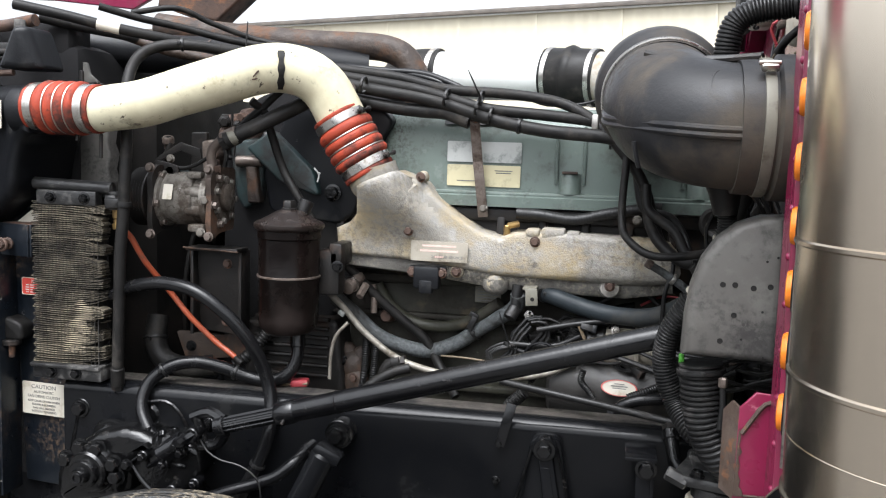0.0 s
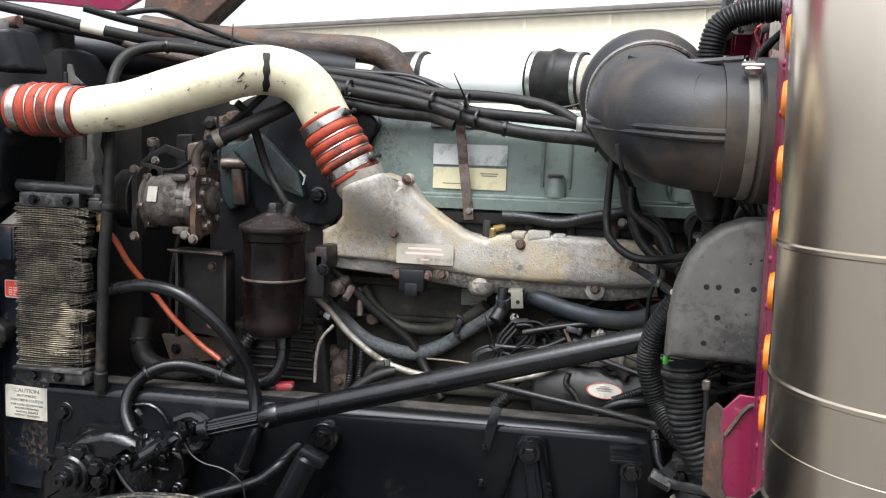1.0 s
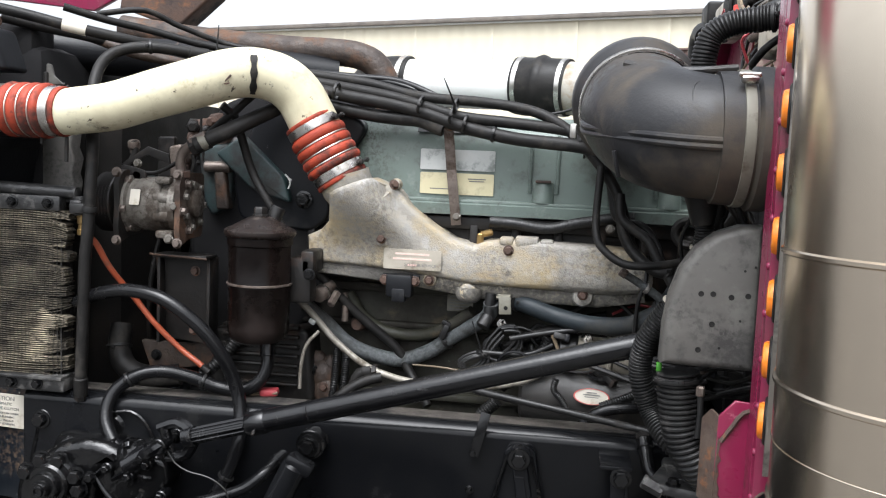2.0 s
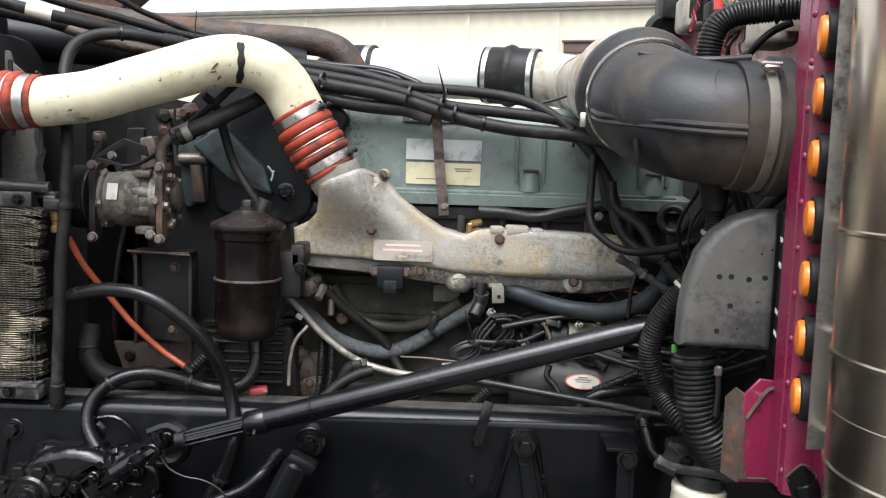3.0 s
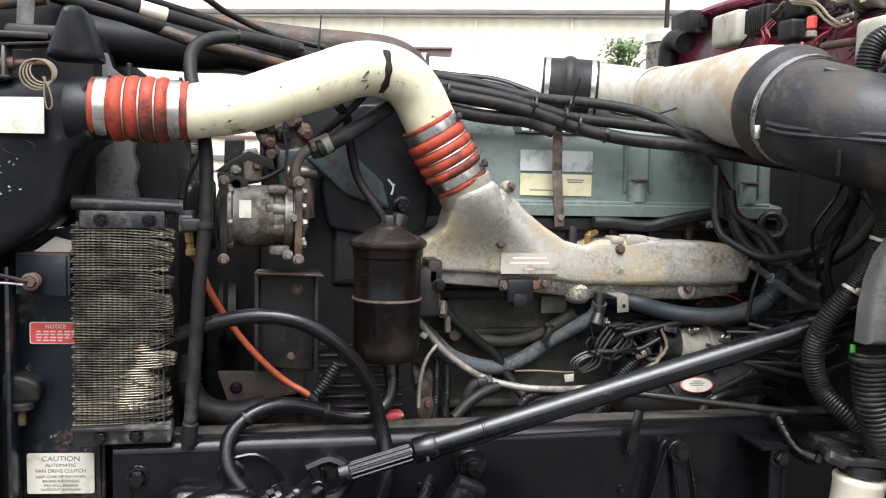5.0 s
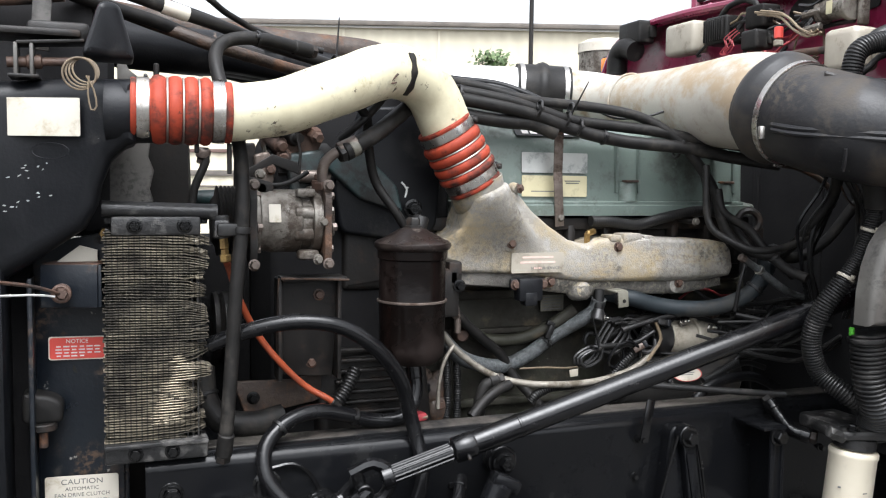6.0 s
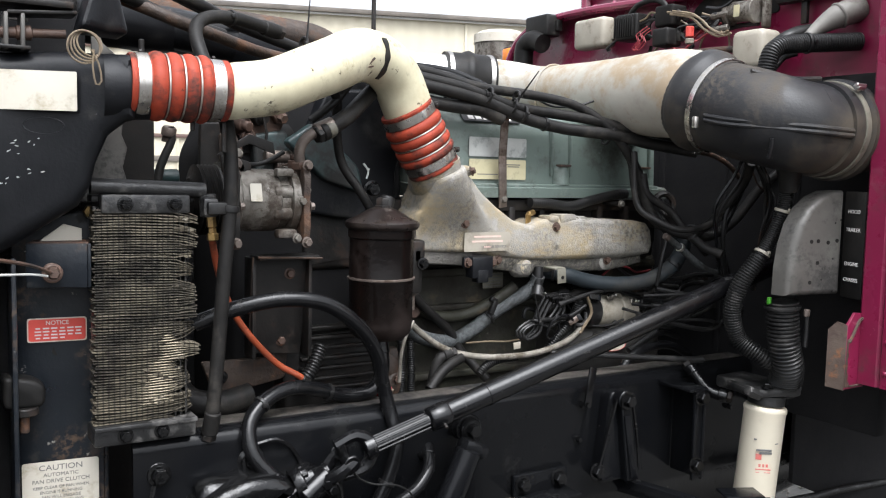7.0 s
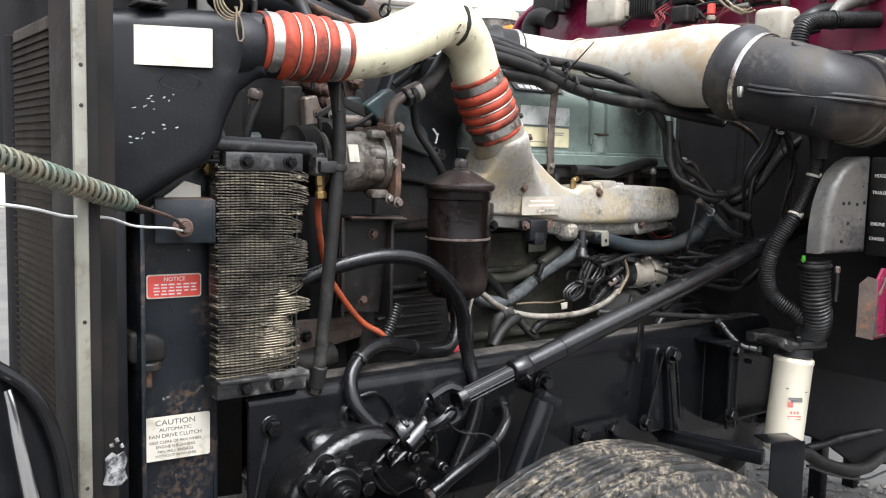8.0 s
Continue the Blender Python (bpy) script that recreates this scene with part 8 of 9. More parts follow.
gl = [(-1.1725, 2.12, 1.868), (-1.1003, 2.12, 1.862), (-1.0361, 2.12, 1.859), (-0.9709, 2.12, 1.8552), (-0.8844, 2.12, 1.8444)]
part("tube", tube(B(), gl, 0.042, 18), PLASTIC, bh)
part("clamp", band(B(), gl[2], Vector(gl[3]) - Vector(gl[2]), 0.0425, 0.022, 0.002, 24), DULL_STEEL, bh, "dull steel band")
solo("hose_support", prism(B(), rounded([(x, z) for x, y, z in [(-1.2255, 1.85, 1.811), (-1.2143, 1.85, 1.81), (-1.2072, 1.85, 1.784), (-1.1837, 1.85, 1.765), (-1.2255, 1.85, 1.763)]], 0.004), 1.85, 1.856, 0.001), GREY_COVER, "scuffed grey sheet metal tab behind the tank", "bracket")
solo("stud", cyl(B(), *[(-1.1624, 1.75, 1.754), (-1.1624, 1.75, 1.783)], 0.005), DARK_STEEL, "dark threaded stud above the boot", "stud")
# clutter behind the shaft
hose("cable", [(-0.147, 1.86, 1.252), (-0.057, 1.86, 1.272), (0.029, 1.86, 1.284), (0.155, 1.86, 1.286), (0.259, 1.86, 1.276)], 0.006, CONDUIT, "thin black cable behind the steering shaft", "cable", group="cables to the cab")
hose("hose", [(0.013, 1.8, 1.087), (0.042, 1.8, 1.117), (0.09, 1.8, 1.133), (0.173, 1.8, 1.136), (0.248, 1.8, 1.104)], 0.012, RUBBER_GLOSS, "black hose arching behind the rail")
hose("ribbed_hose", [(-0.163, 1.88, 1.136), (-0.133, 1.88, 1.167), (-0.097, 1.88, 1.198), (-0.075, 1.88, 1.228), (-0.064, 1.88, 1.256)], 0.012, CONDUIT, "black ribbed loom rising to the wire tangle", ribs=0.006)
hose("ribbed_hose", [(-0.216, 1.86, 1.048), (-0.201, 1.86, 1.078), (-0.185, 1.86, 1.096), (-0.169, 1.86, 1.112)], 0.014, CONDUIT, "short black ribbed loom beside the starter", ribs=0.006)
hose("cable", [(0.10, 1.84, 1.135), (0.115, 1.84, 1.15), (0.128, 1.84, 1.147), (0.19, 1.84, 1.16), (0.245, 1.84, 1.144)], 0.007, CONDUIT, "black cable in the shade by the starter", "cable", group="cables to the cab")
hose("cable", [(0.11, 1.82, 1.125), (0.125, 1.82, 1.154), (0.154, 1.82, 1.183), (0.198, 1.82, 1.177), (0.265, 1.82, 1.2)], 0.005, CONDUIT, "black cable in the shade by the starter", "cable", group="cables to the cab")
solo("wire_tag", prism(B(), [(x, z) for x, y, z in [(-0.276, 1.87, 1.165), (-0.254, 1.87, 1.167), (-0.254, 1.87, 1.151), (-0.273, 1.87, 1.149)]], 1.868, 1.870, 0.0005), PALE_BOX, "small white paper tag on a wire", "tag")
le = thing("lifting_eye", (0.2, 1.95, 1.44), "black steel lifting eye at the engine's rear end", "lifting eye")
part("ring", ring(B(), (0.214, 1.88, 1.498), (-0.3, -1, 0.1), 0.027, 0.009, 24), DARK_STEEL, le)
part("lug", box(B(), Vector((0.229, 1.9, 1.459)), (0.06, 0.05, 0.05), 0.006), DARK_STEEL, le)
hose("cable", [(0.066, 1.81, 1.576), (0.07, 1.8, 1.531), (0.09, 1.79, 1.51), (0.125, 1.77, 1.486), (0.15, 1.745, 1.442), (0.193, 1.74, 1.408), (0.23, 1.74, 1.378)], 0.010, RUBBER, "black cable looping to the firewall connector", "cable", group=G)
hose("cable", [(0.212, 1.6, 1.609), (0.239, 1.64, 1.564), (0.218, 1.68, 1.498), (0.2, 1.72, 1.448), (0.152, 1.74, 1.427), (0.109, 1.78, 1.449), (0.078, 1.8, 1.492), (0.064, 1.81, 1.564)], 0.0115, RUBBER, "black cable looping behind the manifold's end", "cable", group=G)
tie((0.161, 1.734, 1.435), (0.8, 0.3, -0.3), 0.018)
hose("cable", [(0.024, 1.8, 1.63), (0.02, 1.78, 1.506), (0.04, 1.73, 1.464), (0.097, 1.69, 1.443), (0.212, 1.69, 1.469), (0.271, 1.67, 1.55)], 0.008, RUBBER, "black cable hanging in a loop beside the manifold's end", "cable", group=G)
hose("hose", [(-0.453, 1.87, 1.155), (-0.48, 1.87, 1.147), (-0.493, 1.87, 1.117), (-0.499, 1.87, 1.074)], 0.013, RUBBER, "short black hose bending down behind the shaft", ends=0.02)
hose("ribbed_hose", [(-0.377, 1.86, 1.102), (-0.361, 1.86, 1.118), (-0.326, 1.86, 1.131), (-0.274, 1.86, 1.133)], 0.010, CONDUIT, "black ribbed loom arching over the rail", ribs=0.005)
hose("wire", [(-0.057, 1.86, 1.267), (-0.041, 1.86, 1.226), (-0.058, 1.86, 1.2), (-0.077, 1.86, 1.175)], 0.004, TAN_WIRE, "copper-brown wire hanging behind the shaft", "wire", seg=8)

rt = thing("radiator_bracket", (-1.37, 1.88, 1.854), "grimy steel bracket with straps on top of the radiator", "bracket")
part("beam", box(B(), (-1.39, 1.9, 1.859), (0.26, 0.10, 0.09), 0.02), MATTE, rt)
part("strap", box(B(), (-1.345, 1.79, 1.849), (0.03, 0.006, 0.10), 0.002, (0, 4, 0)), GREY_COVER, rt, "scuffed grey strap")
part("pipe", tube(B(), [(-1.51, 1.82, 1.889), (-1.41, 1.81, 1.886), (-1.31, 1.8, 1.899)], 0.014, 10), RUST, rt, "rusty pipe")
part("plate", box(B(), (-1.37, 1.72, 1.814), (0.18, 0.10, 0.012), 0.004), DARK_STEEL, rt)

hose("cable", [(-0.26, 1.90, 1.765), (-0.203, 1.91, 1.754), (-0.15, 1.91, 1.737), (-0.076, 1.91, 1.741), (-0.023, 1.90, 1.757)], 0.003, CONDUIT, "thin black wire sagging behind the bundle", "cable", group=G)
ef = thing("end_fitting", (0.15, 1.715, 1.62), "bright steel nut on a rusty line behind the elbow", "fitting")
part("nut", cyl(B(), (0.138, 1.716, 1.6355), (0.160, 1.714, 1.633), 0.0085, seg=6), STEEL, ef, "bright hexagon nut")
part("line", tube(B(), [(0.158, 1.715, 1.633), (0.214, 1.72, 1.626), (0.273, 1.72, 1.604), (0.33, 1.73, 1.57)], 0.0065, 10), MOUNT, ef)
hb = thing("head_bolt", (0.053, 1.87, 1.49), "bright bolt head on the dark cylinder head", "bolt")
part("shank", cyl(B(), (0.053, 1.955, 1.499), (0.053, 1.87, 1.499), 0.006, seg=10), DARK_STEEL, hb)
bolt(hb, (0.053, 1.871, 1.499), BOLT_STEEL)

# dense loom behind the shaft and under the manifold's end
rng = random.Random(31)
for i in range(18):
    x0, y0, z0 = -0.12 + rng.uniform(0, 0.22), 1.92 + rng.uniform(0, 0.05), 1.18 + rng.uniform(0, 0.13)
    n, step = rng.randint(4, 6), rng.uniform(0.035, 0.07)
    pts = [(x0, y0, z0)]
    for k in range(n):
        a = pts[-1]
        pts.append((a[0] + step, max(1.91, min(1.97, a[1] + rng.uniform(-0.02, 0.02))), max(1.175, min(1.34, a[2] + rng.uniform(-0.035, 0.03)))))
    k = i % 13
    hose("wire", pts, (0.003, 0.0045, 0.007, 0.003, 0.0055)[i % 5], RED_WIRE if k == 5 else BLUE_HOSE if k == 9 else RUBBER_GLOSS if i % 2 else CONDUIT, "red wire in the loom behind the shaft" if k == 5 else "black wire in the loom behind the shaft", "wire", seg=7, group="loom behind the shaft")
for i in range(9):
    p = Vector((-0.10 + 0.045 * i + rng.uniform(-0.02, 0.02), 1.84 + rng.uniform(0, 0.06), 1.18 + rng.uniform(0, 0.12)))
    cn = thing("wire_connector", p, "black plastic wire connector in the loom", "connector", "loom connectors")
    m = pose(*p, rng.uniform(-30, 30), rng.uniform(-40, 40), rng.uniform(-30, 30))
    part("shell", merge(B(), box(B(), (0, 0, 0), (0.028, 0.013, 0.014), 0.002), m), CONDUIT if i % 4 else DULL_STEEL, cn)
    part("collar", merge(B(), box(B(), (0.016, 0, 0), (0.010, 0.016, 0.017), 0.002), m), PLASTIC, cn)
for p, d in (((0.02, 1.862, 1.262), (0.2, -1, 0.3)), ((0.10, 1.86, 1.245), (0, -1, 0.2)), ((-0.17, 1.905, 1.275), (0, -1, 0.1))):
    st2 = thing("terminal_stud", p, "bright terminal stud with nut", "stud", "terminal studs")
    part("nut", lathe(B(), [(0, 0.012), (0.006, 0.012), (0.007, 0.01), (0.007, 0), (0.011, 0), (0.011, -0.002)], p, d, 6), STEEL, st2)
    part("thread", cyl(B(), p, Vector(p) + Vector(d).normalized() * 0.022, 0.0032, seg=8), STEEL, st2)
for i in range(4):
    x0 = 0.205 + 0.012 * i
    hose("wire", [(x0, 1.60 + 0.012 * i, 1.66), (x0 + 0.01 * (i % 3), 1.64, 1.58 - 0.008 * i), (x0 - 0.03 + 0.012 * i, 1.67, 1.50), (x0 - 0.01, 1.68 + 0.01 * (i % 2), 1.42), (x0 + 0.03, 1.70, 1.33)], (0.004, 0.0028, 0.006)[i % 3], CONDUIT if i % 3 else RUBBER_GLOSS, "black wire hanging below the elbow", "wire", seg=7, group="hanging wires")

for i in range(9):
    a, b, c = 0.008 * math.sin(i * 2.1), 0.012 * math.cos(i * 1.7), 0.010 * math.sin(i * 3.3)
    hose("wire", [(0.205 + 0.006 * i, 1.60, 1.62), (0.25 + a + 0.004 * i, 1.60 + b, 1.56), (0.285 + b, 1.60 + c, 1.514), (0.272 + c + 0.003 * i, 1.61, 1.44), (0.30 + a, 1.63 + b, 1.365), (0.31 + c, 1.66, 1.29)], (0.0022, 0.003, 0.0042)[i % 3], (MOUNT, CONDUIT, RUBBER, CONDUIT)[i % 4], "rusty brown wire hanging below the elbow" if i % 4 == 0 else "black wire hanging below the elbow", "wire", seg=7, group="hanging wires")
# Black sheet added to darken the gap beside the rail, with invented fixings.
sp2 = thing("dark_filler_sheet", (0.90, 1.655, 0.55), "black sheet added to keep the place beside the rail dark", "panel")
part("sheet", prism(B(), [(0.50, 0.76), (0.62, 0.71), (0.80, 0.61), (1.32, 0.50), (1.32, 1.11), (0.50, 1.11)], 1.649, 1.661, 0.003), MATTE, sp2)
part("retainer", box(B(), (0.91, 1.644, 1.085), (0.80, 0.006, 0.03), 0.002), DARK_STEEL, sp2, "dark steel retaining strip")
for x in (0.56, 0.74, 0.92, 1.10, 1.28):
    bolt(sp2, (x, 1.641, 1.085), BOLT_BLACK)

# tank-side fittings
rb = thing("cable_anchor", (-1.2998, 1.69, 1.3678), "black steel anchor bracket with a rusty bolt and cable eye", "bracket")
bm = B()
box(bm, (-1.3059, 1.708, 1.405), (0.092, 0.006, 0.072), 0.002, (0, 0, -16))
part("angle", bm, NAVY, rb)
part("top_flange", box(B(), (-1.2937, 1.746, 1.440), (0.092, 0.075, 0.005), 0.002, (0, 0, -16)), RUST, rb, "rusty top flange")
part("side_flange", box(B(), (-1.255, 1.733, 1.405), (0.006, 0.075, 0.072), 0.002, (0, 0, -6)), NAVY, rb)
bolt(rb, (-1.316, 1.698, 1.3973), bolt_mesh(0.0095, 0.03, RUST), label="rusty bolt")
part("eye", ring(B(), (-1.317, 1.678, 1.3963), (0, 1, 0), 0.012, 0.004, 20), RUST, rb, "rusty eye")
spring_a, spring_b = Vector((-1.454, 1.5, 1.445)), Vector((-1.675, 1.33, 1.516))
bm = B()
pts = []
q = axis_pose(spring_a, spring_b - spring_a)
Ls = (spring_b - spring_a).length
for i in range(25 * 14 + 1):
    a = i / 14 * 2 * math.pi
    R = 0.0128 * min(1.0, 0.5 + i / 60)
    pts.append(q @ Vector((math.cos(a) * R, math.sin(a) * R, Ls * i / (25 * 14))))
tube(bm, pts, 0.0027, 6, raw=True)
sp = thing("cable_spring", tuple(spring_a), "weathered green and brown coil spring round the hood cable", "spring")
part("coil", bm, SPRING, sp)
part("core", tube(B(), [spring_a + (spring_a - spring_b).normalized() * 0.004, spring_b], 0.0045, 8), RUST, sp, "rusty cable core")
hose("hood_cable", [spring_a, (-1.362, 1.61, 1.4187), (-1.317, 1.674, 1.3963)], 0.003, RUST, "steel hood cable to the anchor bolt", "cable", seg=8)
hose("white_cord", [(-1.684, 1.30, 1.461), (-1.646, 1.34, 1.456), (-1.599, 1.40, 1.447), (-1.549, 1.455, 1.434), (-1.488, 1.50, 1.428), (-1.432, 1.56, 1.411), (-1.354, 1.64, 1.40), (-1.326, 1.662, 1.394)], 0.0019, WHITE_CABLE, "thin white cord tied to the anchor bolt", "cord", seg=8)
bp = thing("latch_bolt", (-1.35, 1.76, 1.1437), "black rubber latch pad with a rusty orange bolt", "latch")
bm = B()
prism(bm, rounded([(-1.385, 1.165), (-1.322, 1.165), (-1.32, 1.20), (-1.338, 1.212), (-1.385, 1.222)], 0.012), 1.745, 1.79, 0.008)
part("pad", bm, RUBBER, bp)
part("washer", cyl(B(), (-1.353, 1.752, 1.1672), (-1.353, 1.752, 1.1539), 0.022), DARK_STEEL, bp)
part("stud", cyl(B(), (-1.353, 1.752, 1.156), (-1.353, 1.752, 1.1234), 0.0075), RUST, bp, "rusty orange stud")
solo("anchor_tag", prism(B(), [(-1.35, 1.425), (-1.262, 1.428), (-1.262, 1.462), (-1.29, 1.47)], 1.745, 1.749, 0.001), LABEL, "white paper scrap behind the anchor bracket", "tag")
yb = thing("cooler_bolt", (-1.2489, 1.74, 1.4798), "yellow zinc bolt beside the cooler", "bolt")
part("head", lathe(B(), [(0, 0.012), (0.0095, 0.012), (0.011, 0.009), (0.011, 0)], (-1.2489, 1.752, 1.49), (0, -1, 0), 6), BRASS, yb)


# ---- steering gear, shock, rail brackets ----
def steering_gear():
    g = thing("steering_gear", (-0.98, 1.66, 0.83), "oily black cast steering gear with bolted flanges", "steering gear")
    c = Vector((-1.067, 1.60, 0.930))
    part("sector_cover", lathe(B(), [(0, -0.030), (0.016, -0.030), (0.019, -0.024), (0.019, -0.016), (0.029, -0.015), (0.032, -0.010), (0.032, -0.002), (0.041, -0.001), (0.045, 0.004), (0.045, 0.012), (0.052, 0.014), (0.056, 0.02), (0.057, 0.06)], c, (0.05, 1, 0.08), 40), OILY, g)
    part("bore", lathe(B(), [(0, -0.0305), (0.007, -0.0305), (0.008, -0.034), (0.011, -0.034), (0.012, -0.029)], c, (0.05, 1, 0.08), 20), SHAFT, g)
    bm = B()
    prism(bm, rounded([(x, z) for x, y, z in [(-1.155, 1.64, 0.927), (-1.125, 1.64, 0.967), (-1.063, 1.64, 1.009), (-1.003, 1.64, 1.026), (-0.954, 1.64, 1.02), (-0.907, 1.64, 0.995), (-0.979, 1.64, 0.947), (-0.99, 1.64, 0.872), (-1.15, 1.64, 0.842), (-1.162, 1.64, 0.886)]], 0.02), 1.625, 1.74, 0.022, 4)
    part("housing", bm, OILY, g)
    part("cylinder", lathe(B(), [(0, 0), (0.024, 0), (0.033, 0.008), (0.037, 0.03), (0.034, 0.05), (0.034, 0.12), (0.038, 0.125), (0.038, 0.145), (0.03, 0.15), (0, 0.15)], (-1.09, 1.69, 0.985), (0.97, -0.12, 0.02), 30), OILY, g)
    bm = B()
    prism(bm, rounded([(x, z) for x, y, z in [(-0.99, 1.645, 0.944), (-0.945, 1.645, 0.991), (-0.919, 1.645, 1.008), (-0.875, 1.645, 1.018), (-0.827, 1.645, 0.991), (-0.82, 1.645, 0.946), (-0.861, 1.645, 0.891), (-0.927, 1.645, 0.878), (-0.956, 1.645, 0.897)]], 0.012), 1.632, 1.72, 0.012, 3)
    vb = part("valve_body", bm, OILY, g)
    for pts in ([(-0.982, 1.632, 0.95), (-0.955, 1.632, 0.913), (-0.922, 1.632, 0.883)], [(-0.98, 1.63, 0.95), (-0.936, 1.63, 0.984), (-0.899, 1.63, 1.006)], [(-0.942, 1.63, 0.944), (-0.912, 1.63, 0.963), (-0.892, 1.63, 0.98)], [(-0.943, 1.632, 0.943), (-0.902, 1.632, 0.956), (-0.855, 1.632, 0.953)], [(-0.948, 1.63, 0.976), (-0.942, 1.63, 0.957), (-0.942, 1.63, 0.944)]):
        part("web", tube(B(), pts, (0.0035, 0.0045, 0.0035), 6), SHAFT, vb)
    for k, p in enumerate([(-0.946, 1.628, 0.971), (-0.899, 1.628, 0.958), (-0.88, 1.628, 0.903), (-0.828, 1.628, 0.923), (-0.859, 1.628, 0.987)]):
        q = Vector(p)
        b = B()
        cyl(b, q + Vector((0, 0.02, 0)), q + Vector((0, -0.012, 0)), 0.012, seg=18)
        cyl(b, q + Vector((0, -0.012, 0)), q + Vector((0, -0.022, 0)), 0.0085, seg=6)
        part("plug", b, SHAFT if k % 2 else OILY, vb)
    part("pinion_cover", lathe(B(), [(0, -0.01), (0.033, -0.01), (0.036, -0.004), (0.036, 0.008), (0.027, 0.012), (0.024, 0.03), (0.017, 0.034), (0.014, 0.06)], (-0.91, 1.652, 0.992), (0.93, -0.1, 0.36), 28), OILY, vb)
    for k in range(4):
        a = k * math.pi / 2 + 0.6
        m = axis_pose((-0.91, 1.652, 0.992), (0.93, -0.1, 0.36))
        bolt(g, m @ Vector((0.028 * math.cos(a), 0.028 * math.sin(a), 0.008)), BOLT_BLACK, (0.93, -0.1, 0.36))
    for p in [(-1.088, 1.618, 0.978), (-1.048, 1.618, 0.978), (-1.011, 1.618, 0.949), (-1.005, 1.618, 0.922), (-1.122, 1.618, 0.949), (-0.981, 1.618, 0.95), (-0.848, 1.618, 1.015), (-0.871, 1.618, 0.999)]:
        bolt(g, p, BOLT_BIG if p[0] < -1.0 else BOLT_BLACK)
    bm = B()
    prism(bm, rounded([(x, z) for x, y, z in [(-1.171, 1.735, 1.008), (-1.153, 1.735, 1.043), (-1.109, 1.735, 1.055), (-1.02, 1.735, 1.071), (-0.964, 1.735, 1.061), (-0.914, 1.735, 1.022), (-0.897, 1.735, 0.983), (-0.962, 1.735, 0.987), (-1.128, 1.735, 0.974)]], 0.012), 1.722, 1.745, 0.005)
    ear = part("mounting_plate", bm, OILY, g)
    part("boss", lathe(B(), [(0, -0.02), (0.016, -0.02), (0.02, -0.014), (0.026, -0.012), (0.03, 0.0), (0.034, 0.004)], (-0.981, 1.72, 1.033), (0, 1, 0), 26), OILY, ear)
    bolt(g, (-0.981, 1.70, 1.033), BOLT_BIG)
    part("boss", cyl(B(), (-1.147, 1.73, 1.033), (-1.147, 1.706, 1.033), 0.021, seg=20), OILY, ear)
    bolt(g, (-1.147, 1.706, 1.033), BOLT_BIG)
    part("brace", tube(B(), [(-1.152, 1.712, 1.03), (-1.165, 1.71, 0.97), (-1.178, 1.71, 0.90)], 0.0055, 8), OILY, ear)
    bm = B()
    ring(bm, (0, 0, 0), (0, 0, 1), 0.022, 0.0018, 28)
    bmesh.ops.transform(bm, matrix=facing((-1.066, 1.7205, 1.045)) @ Matrix.Diagonal((1, 0.5, 1, 1)), verts=bm.verts)
    part("cast_oval", bm, OILY, ear)
    part("washer_edge", tube(B(), [(-0.98, 1.7, 1.063), (-0.936, 1.7, 1.068), (-0.907, 1.7, 1.05), (-0.887, 1.7, 1.017), (-0.884, 1.7, 1.001)], 0.004, 6), OILY, ear)
    return g


steering_gear()


def shock():
    s = thing("shock_absorber", (-0.62, 1.64, 0.75), "black oily shock absorber with a bolted rubber eye", "shock absorber")
    bm = B()
    cyl(bm, (-0.53, 1.70, 1.043), (-0.53, 1.665, 1.043), 0.030)
    cyl(bm, (-0.53, 1.665, 1.043), (-0.53, 1.655, 1.043), 0.024)
    part("eye", bm, RUBBER_GLOSS, s)
    bolt(s, (-0.53, 1.656, 1.043), BOLT_BIG)
    top, low = Vector((-0.548, 1.635, 1.012)), Vector((-0.665, 1.625, 0.77))
    bm = B()
    cyl(bm, top, low, 0.027, bevel=0.006)
    box(bm, top + Vector((0.008, 0, 0.0)), (0.062, 0.04, 0.03), 0.01, (0, 26, 0))
    part("dust_tube", bm, RAIL, s)
    return s


shock()
hose("hydraulic_hose", [(-0.60, 1.715, 1.0), (-0.612, 1.69, 0.99), (-0.625, 1.665, 0.975), (-0.66, 1.65, 0.945), (-0.71, 1.64, 0.925), (-0.7704, 1.63, 0.9052), (-0.8416, 1.63, 0.8711)], 0.0125, RUBBER_GLOSS, "black hydraulic hose with hexagon fitting under the shaft", ends=0.03)
hose("thin_wire", [(-0.817, 1.625, 1.017), (-0.80, 1.622, 0.995), (-0.77, 1.62, 0.98), (-0.727, 1.62, 0.972), (-0.692, 1.62, 0.95), (-0.681, 1.62, 0.915), (-0.685, 1.62, 0.856), (-0.70, 1.62, 0.80)], 0.0018, CONDUIT, "thin dark wire hanging below the universal joint", "wire", seg=6)
lk = thing("rail_link", (-0.1, 1.65, 0.85), "black forged link bolted to a triangular rail bracket", "link")
bm = B()
prism(bm, rounded([(-0.16, 0.86), (-0.04, 0.86), (-0.075, 1.075), (-0.135, 1.075)], 0.02), 1.675, 1.708, 0.006)
part("bracket", bm, RAIL, lk)
bm = B()
cyl(bm, (-0.105, 1.68, 1.056), (-0.105, 1.652, 1.056), 0.024)
prism(bm, [(-0.118, 1.04), (-0.088, 1.04), (-0.055, 0.86), (-0.092, 0.86)], 1.655, 1.675, 0.005)
prism(bm, [(-0.112, 1.02), (-0.094, 1.02), (-0.066, 0.87), (-0.084, 0.87)], 1.651, 1.657, 0.001)
part("arm", bm, RAIL, lk)
